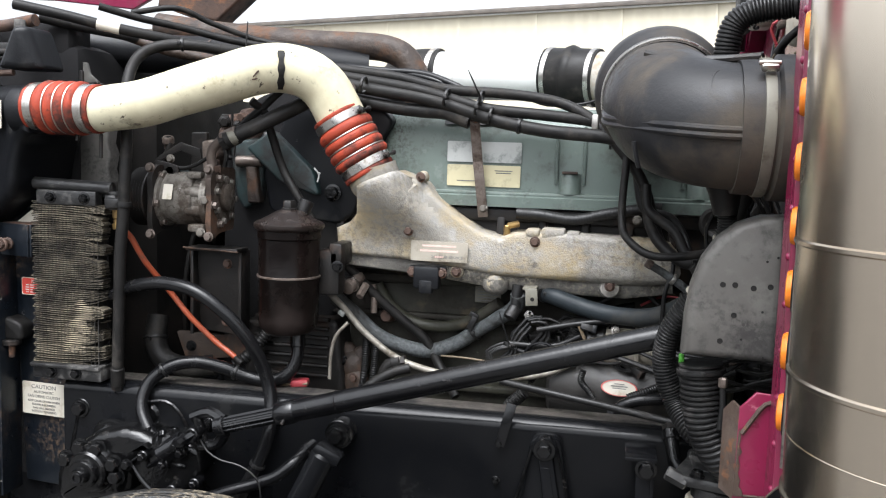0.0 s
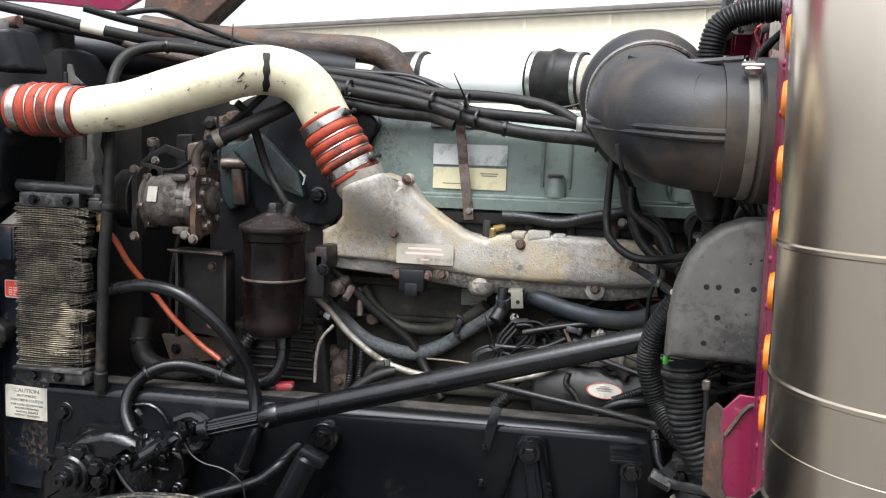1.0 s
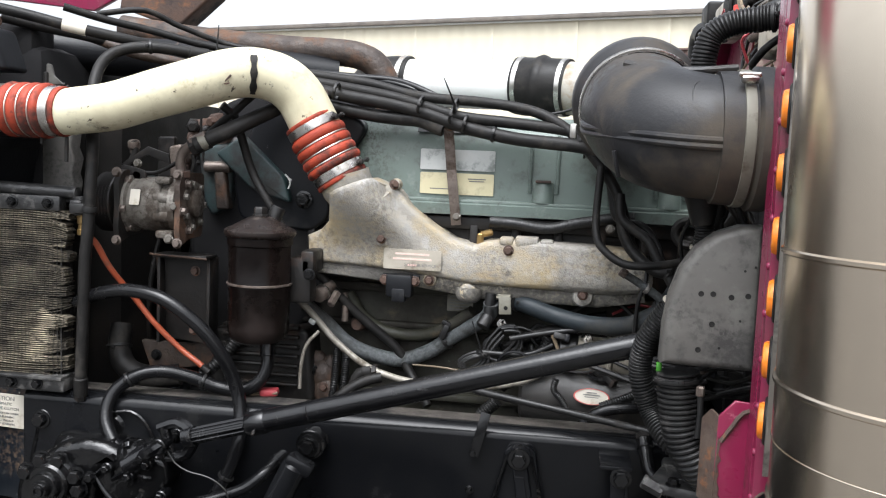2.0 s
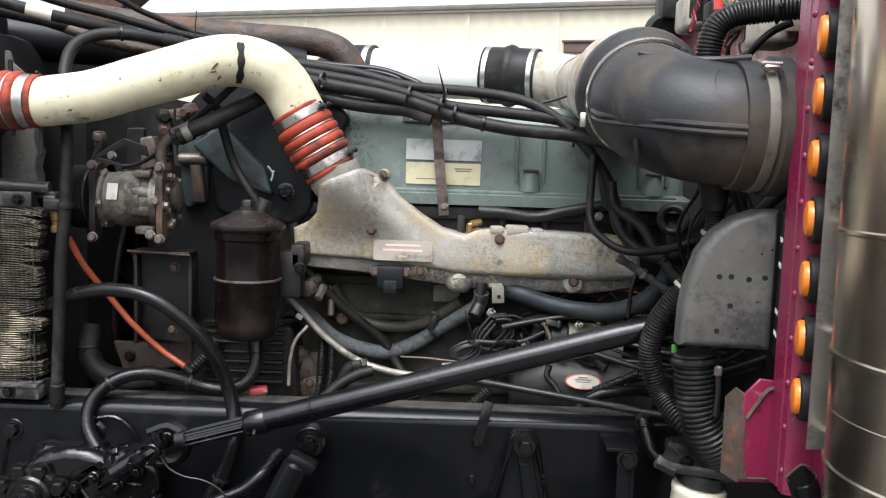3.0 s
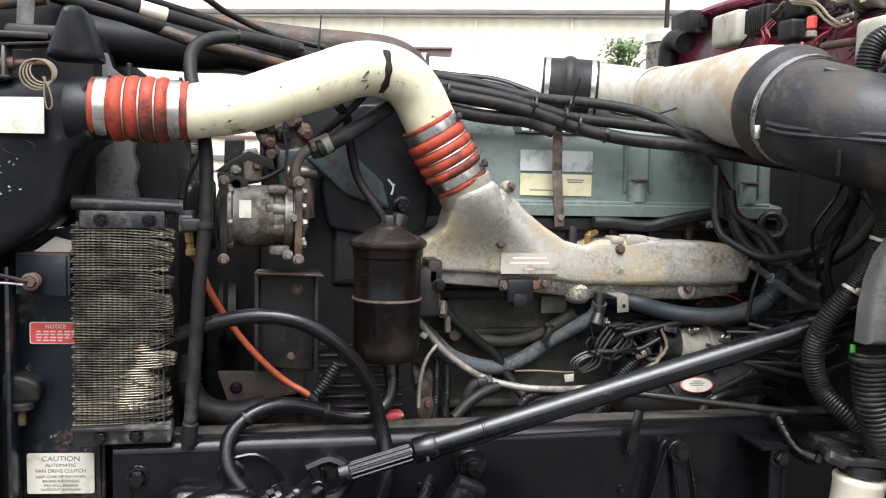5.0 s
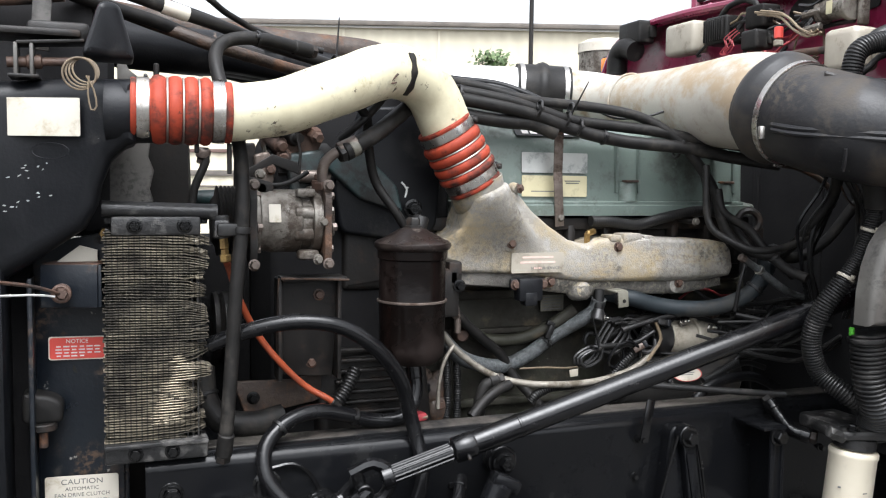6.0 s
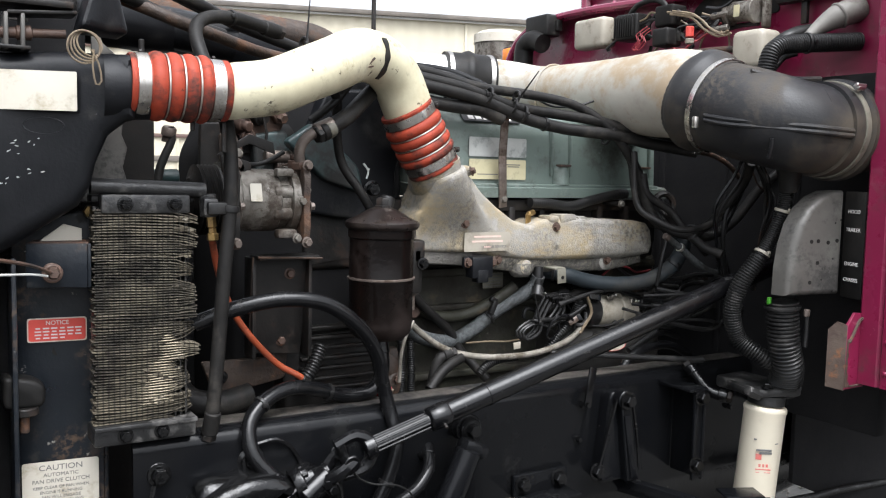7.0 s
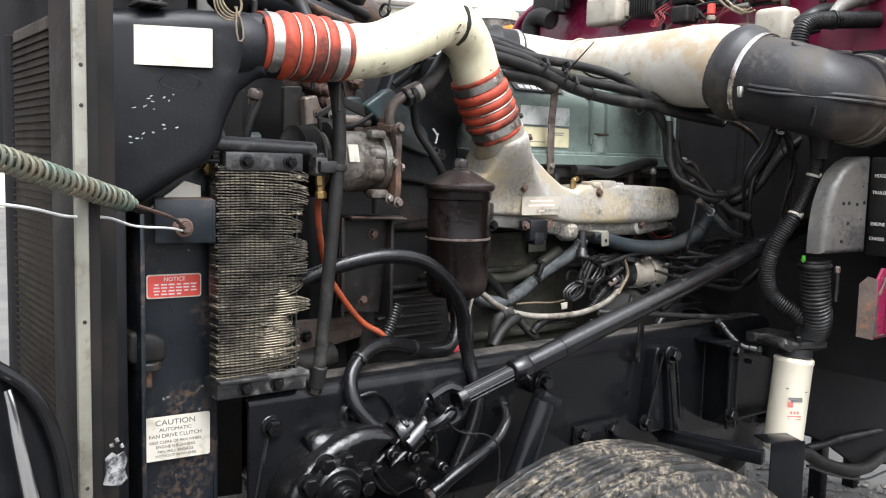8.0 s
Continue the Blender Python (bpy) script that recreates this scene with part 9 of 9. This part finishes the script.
bolt(lk, (-0.105, 1.652, 1.056), BOLT_BIG)
part("washer", lathe(B(), [(0.012, -0.004), (0.021, -0.004), (0.022, 0.0), (0.022, 0.004)], (-0.105, 1.652, 1.056), (0, 1, 0), 24), OILY, lk)
bm = B()
for r in range(9):
    for q in range(3):
        x, z = -0.083 + 0.011 * q - 0.0 + 0.0013 * r, 0.955 - 0.0085 * r
        bmesh.ops.create_icosphere(bm, subdivisions=1, radius=0.0022, matrix=Matrix.Translation((x, 1.651, z)))
tagged(part("cast_marks", bm, OILY, lk, "raised cast marks"), kind="stuff")
bm = B()
tube(bm, [(-0.128, 1.662, 1.06), (-0.155, 1.665, 0.96), (-0.175, 1.668, 0.885)], 0.004, 6)
tube(bm, [(-0.082, 1.662, 1.06), (-0.06, 1.665, 0.97), (-0.045, 1.668, 0.885)], 0.0035, 6)
part("rod", bm, OILY, lk)
bolt(lk, (-0.173, 1.672, 0.894), BOLT_BIG)
rp = thing("bolted_plate", (-0.32, 1.70, 0.86), "flat steel plate bolted to the rail", "plate")
part("plate", box(box(B(), (-0.315, 1.7, 0.885), (0.15, 0.012, 0.05), 0.003), (-0.315, 1.67, 0.862), (0.15, 0.06, 0.006), 0.002), RAIL, rp)
bolt(rp, (-0.368, 1.694, 0.889), BOLT_BIG)
bolt(rp, (-0.268, 1.694, 0.889), BOLT_BIG)
ab = thing("angle_bracket", (0.09, 1.65, 0.85), "black steel angle bracket bolted to the rail", "bracket")
bm = B()
box(bm, (0.10, 1.655, 0.96), (0.008, 0.1, 0.22), 0.002)
box(bm, (0.078, 1.655, 1.07), (0.06, 0.1, 0.008), 0.002)
box(bm, (0.085, 1.612, 0.96), (0.03, 0.008, 0.22), 0.002)
part("angle", bm, RAIL, ab)
bolt(ab, (0.088, 1.608, 1.052), BOLT_BIG)
bolt(ab, (0.078, 1.608, 0.890), BOLT_BIG)


# ---- fuel filter ----
def fuel_filter():
    f = thing("fuel_filter", (0.15, 1.5, 0.80), "white spin-on fuel filter under a black filter head", "filter")
    p, d = (0.178, 1.518, 0.803), Vector((0.024, -0.004, 0.24)).normalized()
    part("can", lathe(B(), [(0, 0), (0.040, 0.0), (0.044, 0.006), (0.0472, 0.016), (0.0472, 0.225), (0.049, 0.228), (0.049, 0.236), (0.046, 0.24), (0, 0.242)], p, d, 40), WHITE_FILTER, f)
    top = Vector(p) + d * 0.243
    bm = B()
    cyl(bm, top, top + d * 0.024, 0.042)
    box(bm, top + Vector((0.0, 0.01, 0.036)), (0.13, 0.11, 0.02), 0.006, (0, 0, -20))
    box(bm, top + Vector((0.01, 0.06, 0.035)), (0.10, 0.12, 0.03), 0.008)
    cyl(bm, top + Vector((-0.05, -0.02, 0.03)), top + Vector((-0.085, -0.015, 0.045)), 0.013, seg=6)
    part("head", bm, HEADER, f, "dusty black filter head")
    bolt(f, top + Vector((-0.035, -0.03, 0.047)), BOLT_BLACK, (0, 0, 1))
    bolt(f, top + Vector((0.03, -0.04, 0.047)), BOLT_BLACK, (0, 0, 1))
    n = Vector((-0.66, -0.75, 0)).normalized()
    c0 = Vector(p) + d * 0.12
    t = Vector((0.75, -0.66, 0)).normalized()
    for prints, ink in ((((0.026, 0.002, 0.034, 0.0045), (0.0195, 0.006, 0.028, 0.005), (0.05, -0.018, 0.006, 0.003), (0.04, 0.034, 0.010, 0.002)), INK), (((0.010, -0.009, 0.013, 0.013), (-0.010, -0.006, 0.005, 0.007), (-0.010, 0.002, 0.005, 0.007), (-0.010, 0.010, 0.005, 0.007), (-0.019, 0.002, 0.034, 0.0025), (-0.026, 0.002, 0.032, 0.0012)), FADED_RED)):
        bars = B()
        for dz, du, w, h in prints:
            a = du / 0.0475
            nn = n * math.cos(a) + t * math.sin(a)
            merge(bars, box(B(), (0, 0, 0.0003), (w, h, 0.0022), 0), facing(c0 + nn * 0.0468 + Vector((0, 0, dz)), nn))
        tagged(part("small_print", bars, ink, f), kind="stuff")
    return f


fuel_filter()
st = thing("step_bracket", (0.05, 1.45, 0.70), "black steel step bracket in front of the fuel filter", "bracket")
bm = B()
box(bm, (0.075, 1.44, 0.78), (0.09, 0.006, 0.17), 0.002, (0, 0, -25))
box(bm, (0.075, 1.47, 0.865), (0.09, 0.06, 0.006), 0.002, (0, 0, -25))
box(bm, (-0.02, 1.60, 0.83), (0.03, 0.28, 0.035), 0.004, (0, 0, 15))
part("angle", bm, RAIL, st)
hose("chassis_hose", [(0.336, 1.58, 0.745), (0.395, 1.58, 0.74), (0.465, 1.57, 0.7), (0.593, 1.56, 0.657), (0.723, 1.57, 0.638), (0.875, 1.6, 0.634), (1.209, 1.66, 0.602)], 0.019, RUBBER, "thick black hose sagging beside the rail under the cab", group="hoses under the cab", bands=(0.72,), band_mat=STEEL)
hose("chassis_hose", [(0.372, 1.6, 0.732), (0.427, 1.6, 0.738), (0.528, 1.6, 0.734), (0.637, 1.61, 0.729), (0.827, 1.64, 0.703), (1.291, 1.7, 0.647)], 0.011, CONDUIT, "black ribbed hose beside the rail under the cab", group="hoses under the cab", ribs=0.006)
hose("chassis_wire", [(0.377, 1.56, 0.711), (0.5, 1.55, 0.663), (0.669, 1.55, 0.617), (0.858, 1.58, 0.593), (1.172, 1.64, 0.555)], 0.0035, RUBBER_GLOSS, "thin black wire hanging under the hoses", "wire")
bm = B()
lh = Vector((0.328, 1.29, 1.125))
box(bm, lh + Vector((0.02, 0, -0.022)), (0.034, 0.03, 0.06), 0.005, (0, -30, 0))
tube(bm, [lh + Vector((0.02, 0, -0.03)), lh + Vector((0.05, 0, -0.07)), lh + Vector((0.08, 0, -0.11)), lh + Vector((0.11, 0.01, -0.2))], (0.013, 0.017, 0.012), 8)
lv = part("latch_arm", bm, RUBBER, cab, "black latch arm")
bm = B()
tube(bm, [lh + Vector((-0.012, -0.018, -0.02)), lh + Vector((0.004, -0.018, 0.008)), lh + Vector((0.028, -0.018, -0.002))], 0.0035, 6)
tube(bm, [lh + Vector((-0.012, -0.018, -0.02)), lh + Vector((0.004, -0.018, -0.032))], 0.004, 6)
part("hook", bm, PALE_BOX, lv, "bare steel hook")
# Plain black block added to keep the space under the cab dark.
bb = thing("under_cab_filler", (1.85, 2.1, 0), "large black box added to fill the dark under the cab", "box")
part("case", box(B(), (1.85, 2.1, 0.83), (0.9, 0.8, 0.76), 0.03), MATTE, bb)
for x in (1.95, 2.25):
    part("leg", box(B(), (x, 2.4, 0.23), (0.06, 0.06, 0.46), 0.004), RAIL, bb)
part("lid", box(B(), (1.85, 2.1, 1.245), (0.94, 0.84, 0.08), 0.02), MATTE, bb)
part("strap", box(B(), (1.395, 2.1, 0.83), (0.006, 0.05, 0.74), 0.002), MATTE, bb)
al = thing("alternator", (-0.9333, 1.99, 1.5581), "grimy dark alternator behind the compressor", "alternator")
part("body", lathe(B(), [(0, 0), (0.045, 0), (0.062, 0.012), (0.066, 0.03), (0.066, 0.09), (0.058, 0.105), (0.03, 0.115), (0, 0.115)], (-0.9027, 2.02, 1.6275), (1, 0, 0), 28), DARK_STEEL, al)
for k in range(5):
    part("stud", cyl(B(), (-0.89, 1.97 + 0.02 * k, 1.60 + 0.022 * (k % 3)), (-0.915, 1.97 + 0.02 * k, 1.60 + 0.022 * (k % 3)), 0.008, seg=6), DARK_STEEL, al)
part("pulley", lathe(B(), [(0, 0), (0.03, 0), (0.032, 0.01), (0.026, 0.014), (0.032, 0.018), (0.03, 0.03), (0, 0.03)], (-0.9333, 2.02, 1.629), (1, 0, 0), 24), DARK_STEEL, al)


# ---- wheel ----
def wheel():
    w = axle
    R, c = 0.512, (-0.705, 1.135, 0.512)
    prof = [(0.29, 0.02), (0.34, 0.0), (0.42, -0.004), (0.472, 0.008), (0.494, 0.02)]
    W = 0.27
    for i in range(7):
        a, b = 0.03 + i * (W - 0.05) / 7, 0.03 + (i + 1) * (W - 0.05) / 7
        crown = R - 0.006 * abs((a + b) / W - 1) ** 2 * 2
        prof += [(crown - 0.02, a - 0.003), (crown - 0.003, a), (crown, a + 0.003), (crown - 0.0004, a + 0.009), (crown - 0.004, a + 0.0105), (crown - 0.0004, a + 0.012), (crown, b - 0.013), (crown - 0.003, b - 0.0105), (crown - 0.02, b - 0.008)]
    prof += [(0.494, W - 0.02), (0.472, W - 0.008), (0.42, W + 0.004), (0.34, W), (0.29, W - 0.02)]
    bm = B()
    lathe(bm, prof, (0, 0, 0), (0, 0, 1), 240)
    rng = random.Random(5)
    for v in bm.verts:
        r = math.hypot(v.co.x, v.co.y)
        if r > 0.488:
            a = math.atan2(v.co.y, v.co.x)
            v.co.z += 0.0012 * math.sin(a * 60) + 0.0006 * rng.gauss(0, 1)
    bmesh.ops.transform(bm, matrix=axis_pose(c, (0.0, 1, 0)), verts=bm.verts)
    part("tyre", bm, TYRE, w, "muddy tyre with worn tread ribs")
    bm = B()
    lathe(bm, [(0.29, 0.03), (0.27, 0.05), (0.25, 0.12), (0.12, 0.14), (0.1, 0.02), (0, 0.02)], c, (0, 1, 0), 40)
    part("rim", bm, ALU, w)
    return w


wheel()

# ---- things on the firewall ----
def module(p, size, mat, label, rot=(0, 0, 0), fins=0, r=0.008):
    t = thing("control_module", (p[0], p[1], p[2] - size[2] / 2), label, "module", "modules on the firewall")
    part("case", box(B(), p, size, r, rot, 3), mat, t)
    if fins:
        for i in range(fins):
            part("fin", box(B(), (p[0] - size[0] / 2 - 0.003, p[1] - size[1] / 2 + size[1] * (i + 0.5) / fins, p[2]), (0.008, 0.004, size[2] * 0.8), 0.001), mat, t)
    else:
        for a in (-1, 1):
            part("lug", box(B(), (p[0] + size[0] * 0.3, p[1] + a * size[1] * 0.5, p[2]), (size[0] * 0.4, 0.02, size[2] * 0.5), 0.003), mat, t)
    return t


module((0.3406, 2.5982, 2.0642), (0.06, 0.12, 0.072), RUBBER, "black relay box on the firewall")
module((0.3414, 2.332, 2.0095), (0.06, 0.14, 0.092), PALE_BOX, "pale grey control module on the firewall", r=0.014)
module((0.3432, 2.1619, 2.0073), (0.07, 0.085, 0.075), RUBBER, "black finned module on the firewall", (0, 0, 6), fins=9)
module((0.3415, 1.7107, 1.8946), (0.08, 0.10, 0.10), PALE_BOX, "pale plastic reservoir on the firewall", r=0.018)
vl = thing("air_valve", (0.3612, 1.7177, 1.9565), "grey metal air valve on the firewall", "valve")
bm = B()
vc0 = Vector((0.3494, 1.7622, 1.9988))
cyl(bm, vc0 + Vector((0, 0.05, 0.004)), vc0 + Vector((0, -0.03, 0)), 0.027)
cyl(bm, vc0 + Vector((0, -0.03, 0)), vc0 + Vector((0, -0.045, 0)), 0.033)
cyl(bm, vc0 + Vector((0, 0.035, 0)), vc0 + Vector((0, 0.05, 0)), 0.03)
box(bm, vc0 + Vector((0.02, -0.055, 0)), (0.03, 0.012, 0.09), 0.006)
for dz in (-0.036, 0.0):
    cyl(bm, vc0 + Vector((-0.02, 0.03, dz)), vc0 + Vector((-0.03, 0.08, dz - 0.006)), 0.009, seg=8)
part("body", bm, ALU, vl)
part("port", cyl(B(), vc0 + Vector((0, 0, 0.03)), vc0 + Vector((0, 0, 0.055)), 0.01, seg=8), RUST, vl, "rusty top port")
piece("sticker", plate_mesh(0.018, 0.03, LABEL_Y, "sticker", 0.002), facing(vc0 + Vector((-0.0275, 0, 0)), (-1, 0, 0)), vl, "yellow sticker")
rng = random.Random(21)
for i in range(26):
    y0 = rng.uniform(1.72, 2.05)
    z0 = 1.97 + rng.uniform(-0.05, 0.08)
    pts = [(0.36 + rng.uniform(-0.03, 0.02), y0, z0)]
    for k in range(4):
        a = pts[-1]
        pts.append((max(0.31, min(0.4, a[0] + rng.uniform(-0.025, 0.025))), a[1] + rng.uniform(-0.03, 0.09), max(1.84, a[2] + rng.uniform(-0.055, 0.035))))
    m = (CONDUIT, TAN_WIRE, CONDUIT, TAN_WIRE, RED_WIRE)[i % 5]
    hose("wire", pts, (0.006, 0.003, 0.004, 0.003, 0.003)[i % 5], m, ("black", "tan", "black", "tan", "red")[i % 5] + " wire looping on the burgundy firewall", "wire", seg=6, group="wires on the firewall")
rc0 = Vector((0.2845, 1.8829, 1.9508))
rcn = thing("plug_connector", rc0, "red and white plug connector in the firewall wiring", "connector")
part("plug", cyl(B(), rc0 + Vector((0, 0, -0.008)), rc0 + Vector((0, 0, 0.02)), 0.011, seg=12), LABEL_R, rcn, "red plug")
part("socket", cyl(B(), rc0 + Vector((0, 0, -0.012)), rc0 + Vector((0, 0, -0.026)), 0.012, seg=12), PALE_BOX, rcn, "pale socket")
hose("cab_hose", [(0.3146, 1.8819, 1.9048), (0.3168, 1.8275, 1.9047), (0.3188, 1.776, 1.9025), (0.3196, 1.7562, 1.9009)], 0.009, RUST, "brown pipe into the pale reservoir", "pipe")
hose("cab_hose", [(0.333, 2.1678, 2.0422), (0.334, 2.1421, 2.0666), (0.3365, 2.0817, 2.0756), (0.3384, 2.0342, 2.0594), (0.3388, 2.0243, 2.0365)], 0.008, RUBBER, "black hose arching on the firewall")
module((0.349, 2.0194, 2.0216), (0.06, 0.07, 0.06), SHROUD, "dusty grey relay on the firewall")
module((0.3197, 2.0016, 1.9579), (0.06, 0.06, 0.05), RUBBER, "black wiring block on the firewall")
for k in range(5):
    hose("wire", [(0.2768, 2.0738, 1.9287)] + [Vector(p) + Vector((0, 0.008 * k, 0.006 * (k % 3))) for p in [(0.2772, 2.0629, 1.9279), (0.2782, 2.0402, 1.9463), (0.2778, 2.0481, 1.9641), (0.2789, 2.0214, 1.9776)]], 0.0015, RED_WIRE, "pink-red wire looping by the finned module", "wire", seg=6, group="wires on the firewall")
hose("loom", [(0.2755, 1.6108, 1.8862), (0.28, 1.581, 1.902), (0.33, 1.578, 1.919), (0.4, 1.568, 1.935)], (0.014, 0.02, 0.018), CONDUIT, "black taped loom over the reservoir", "loom")
for k in range(4):
    hose("wire", [Vector(p) + Vector((0, 0.01 * k, 0.007 * (k % 2))) for p in [(0.2728, 1.9264, 2.0101), (0.2758, 1.8502, 1.9903), (0.2777, 1.8037, 1.9531), (0.2795, 1.7602, 1.9318), (0.2803, 1.7404, 1.9371)]], 0.003, TAN_WIRE, "tan wire looping below the air valve", "wire", seg=6, group="wires on the firewall")

hose("intake_hose", [(0.317, 2.5635, 2.0038), (0.315, 2.614, 2.021), (0.3132, 2.6575, 2.0033), (0.3129, 2.6654, 1.9422)], 0.033, RUBBER, "black rubber elbow hose by the firewall", seg=14)
hose("dark_line", [(0.40, 1.65, 1.60), (0.35, 1.68, 1.55), (0.3, 1.72, 1.46), (0.24, 1.75, 1.42), (0.16, 1.74, 1.44)], 0.0125, RUBBER, "black hose from the firewall to the loom")

BOOT = [(0.30, 1.53, 1.905), (0.336, 1.52, 1.933), (0.369, 1.50, 1.956), (0.40, 1.49, 1.968), (0.425, 1.48, 1.975)]
gbt = thing("cable_boot", (0.33, 1.5, 1.88), "grey rubber cable boot entering the cab wall", "boot")
part("bulb", tube(B(), BOOT, (0.011, 0.018, 0.027, 0.030, 0.027), 16), GREY_BOOT, gbt)
part("collar", ring(B(), BOOT[2], Vector(BOOT[3]) - Vector(BOOT[1]), 0.028, 0.004, 24), GREY_BOOT, gbt)
ms = thing("module_slot", (0.315, 2.24, 2.0), "dark slot cover on the pale control module", "cover")
part("cover", box(B(), (0.334, 2.283, 2.018), (0.008, 0.022, 0.06), 0.004), RUBBER, ms)

cp = thing("cover_panel", (0.385, 1.60, 2.01), "black plastic cover panel on the burgundy firewall", "panel")
part("cover", box(B(), (0.392, 1.602, 2.048), (0.03, 0.176, 0.076), 0.006), RUBBER, cp)
part("hanger", box(B(), (0.398, 1.615, 1.985), (0.012, 0.018, 0.06), 0.003), DARK_STEEL, cp, "dark steel hanger")

# exhaust guard and marker lamp of the far side
sk = thing("exhaust_stack", (0.60, 3.2, 1.2), "perforated bright exhaust guard on the far side of the cab", "exhaust")
part("guard", lathe(B(), [(0.105, -1.2), (0.105, 0.90), (0.10, 0.905), (0.10, 0.91)], (0.60, 3.22, 1.2), (0, 0, 1), 40), ALU, sk)
ml = thing("marker_lamp", (0.4136, 2.895, 1.9774), "orange marker lamp on the far cab edge", "lamp")
part("housing", box(B(), (0.4334, 2.8999, 2.0074), (0.03, 0.08, 0.07), 0.008), RUBBER, ml)
part("lens", box(B(), (0.4096, 2.895, 2.0074), (0.02, 0.05, 0.05), 0.008), AMBER, ml, "orange lens")
part("cap", lathe(B(), [(0.11, 0.90), (0.11, 0.935), (0.08, 0.95), (0, 0.95)], (0.60, 3.22, 1.2), (0, 0, 1), 40), LABEL, sk)

# ---- opened hood, seen past the engine ----
hd = thing("hood", (-1.4, 2.9, 1.9), "burgundy hood tilted open beyond the engine, dark inside", "hood")
O = [(x, z) for x, y, z in [(-2.755, 2.85, 2.769), (-1.528, 2.85, 2.727), (-1.585, 2.85, 2.144), (-1.684, 2.85, 2.092), (-1.992, 2.85, 2.123), (-2.77, 2.85, 2.153)]]
part("panel", prism(B(), O, 2.85, 2.87, 0.004), MAGENTA, hd)
part("hinge_arm", tube(B(), [(-1.42, 2.86, 2.1), (-1.42, 2.84, 1.3), (-1.42, 2.8, 0.0)], 0.02, 8, 0.1), RAIL, hd)
O = [(x, z) for x, y, z in [(-1.469, 2.8, 2.705), (-0.76, 2.8, 2.681), (-1.239, 2.8, 2.136), (-1.346, 2.8, 2.043), (-1.448, 2.8, 2.058), (-1.565, 2.8, 2.096)]]
part("inner_arch", prism(B(), O, 2.80, 2.90, 0.01), RUST, hd, "dark dirty inner arch")
he = thing("hood_edge", (-1.6, 1.42, 0), "glossy black hood edge with a chromed trim bar", "hood")
bm = B()
prism(bm, rounded([(-1.95, 0.7), (-1.555, 0.7), (-1.558, 1.09), (-1.572, 1.15), (-1.596, 1.215), (-1.63, 1.262), (-1.69, 1.285), (-1.95, 1.30)], 0.02), 1.40, 1.46, 0.018)
part("panel", bm, RAIL, he)
part("leg", box(B(), (-1.75, 1.43, 0.35), (0.05, 0.03, 0.72), 0.005), RAIL, he)
part("trim", tube(B(), [(-1.638, 1.37, 1.245), (-1.634, 1.368, 1.225), (-1.63, 1.366, 1.194), (-1.623, 1.366, 1.154), (-1.613, 1.37, 1.10), (-1.60, 1.375, 1.02), (-1.59, 1.38, 0.9), (-1.585, 1.385, 0.75)], (0.005, 0.010, 0.013, 0.015, 0.015), 12), CHROME, he, "chromed trim bar")
part("seal", tube(B(), [(-1.66, 1.392, 1.278), (-1.612, 1.39, 1.238), (-1.588, 1.39, 1.19), (-1.573, 1.39, 1.12), (-1.566, 1.39, 1.0), (-1.562, 1.39, 0.75)], 0.009, 10), RUBBER_GLOSS, he, "black rubber seal")
gp = thing("grille_post", (-1.486, 2.1, 0), "dark grille post standing beyond the radiator", "post")
part("post", box(B(), (-1.486, 2.1, 1.05), (0.023, 0.03, 1.35), 0.01), MATTE, gp)
part("leg", box(B(), (-1.486, 2.1, 0.2), (0.018, 0.026, 0.42), 0.005), MATTE, gp)

# pale scrape low on the radiator frame
bm = B()
sl = [(-1.503, 1.110), (-1.494, 1.117), (-1.487, 1.112), (-1.478, 1.116), (-1.474, 1.104), (-1.478, 1.092), (-1.474, 1.078), (-1.484, 1.070), (-1.496, 1.072), (-1.506, 1.075), (-1.502, 1.09)]
prism(bm, sl, 1.4705, 1.4735, 0.0004)
for x, z in ((-1.497, 1.128), (-1.49, 1.134), (-1.484, 1.125)):
    prism(bm, [(x, z), (x + 0.004, z + 0.002), (x + 0.006, z - 0.003), (x + 0.001, z - 0.004)], 1.4705, 1.4735, 0.0003)
solo("scraped_patch", bm, SCRAPE, "pale scraped patch low on the radiator frame", "patch")

# unseen gearbox added to fill the dark under the cab
gb = thing("gearbox", (0.8, 2.35, 0), "greasy black gearbox added to fill the dark under the cab", "gearbox")
part("case", lathe(B(), [(0, 0), (0.36, 0), (0.37, 0.03), (0.33, 0.06), (0.29, 0.3), (0.27, 0.55), (0.29, 0.58), (0.29, 0.66), (0.24, 0.8), (0.2, 1.05), (0, 1.06)], (0.32, 2.38, 0.62), (1, 0, -0.04), 28), OILY, gb)
part("sump", box(B(), (0.8, 2.38, 0.33), (0.6, 0.34, 0.16), 0.03), OILY, gb)
part("mount", box(B(), (0.72, 2.38, 0.14), (0.08, 0.2, 0.28), 0.01), RAIL, gb)
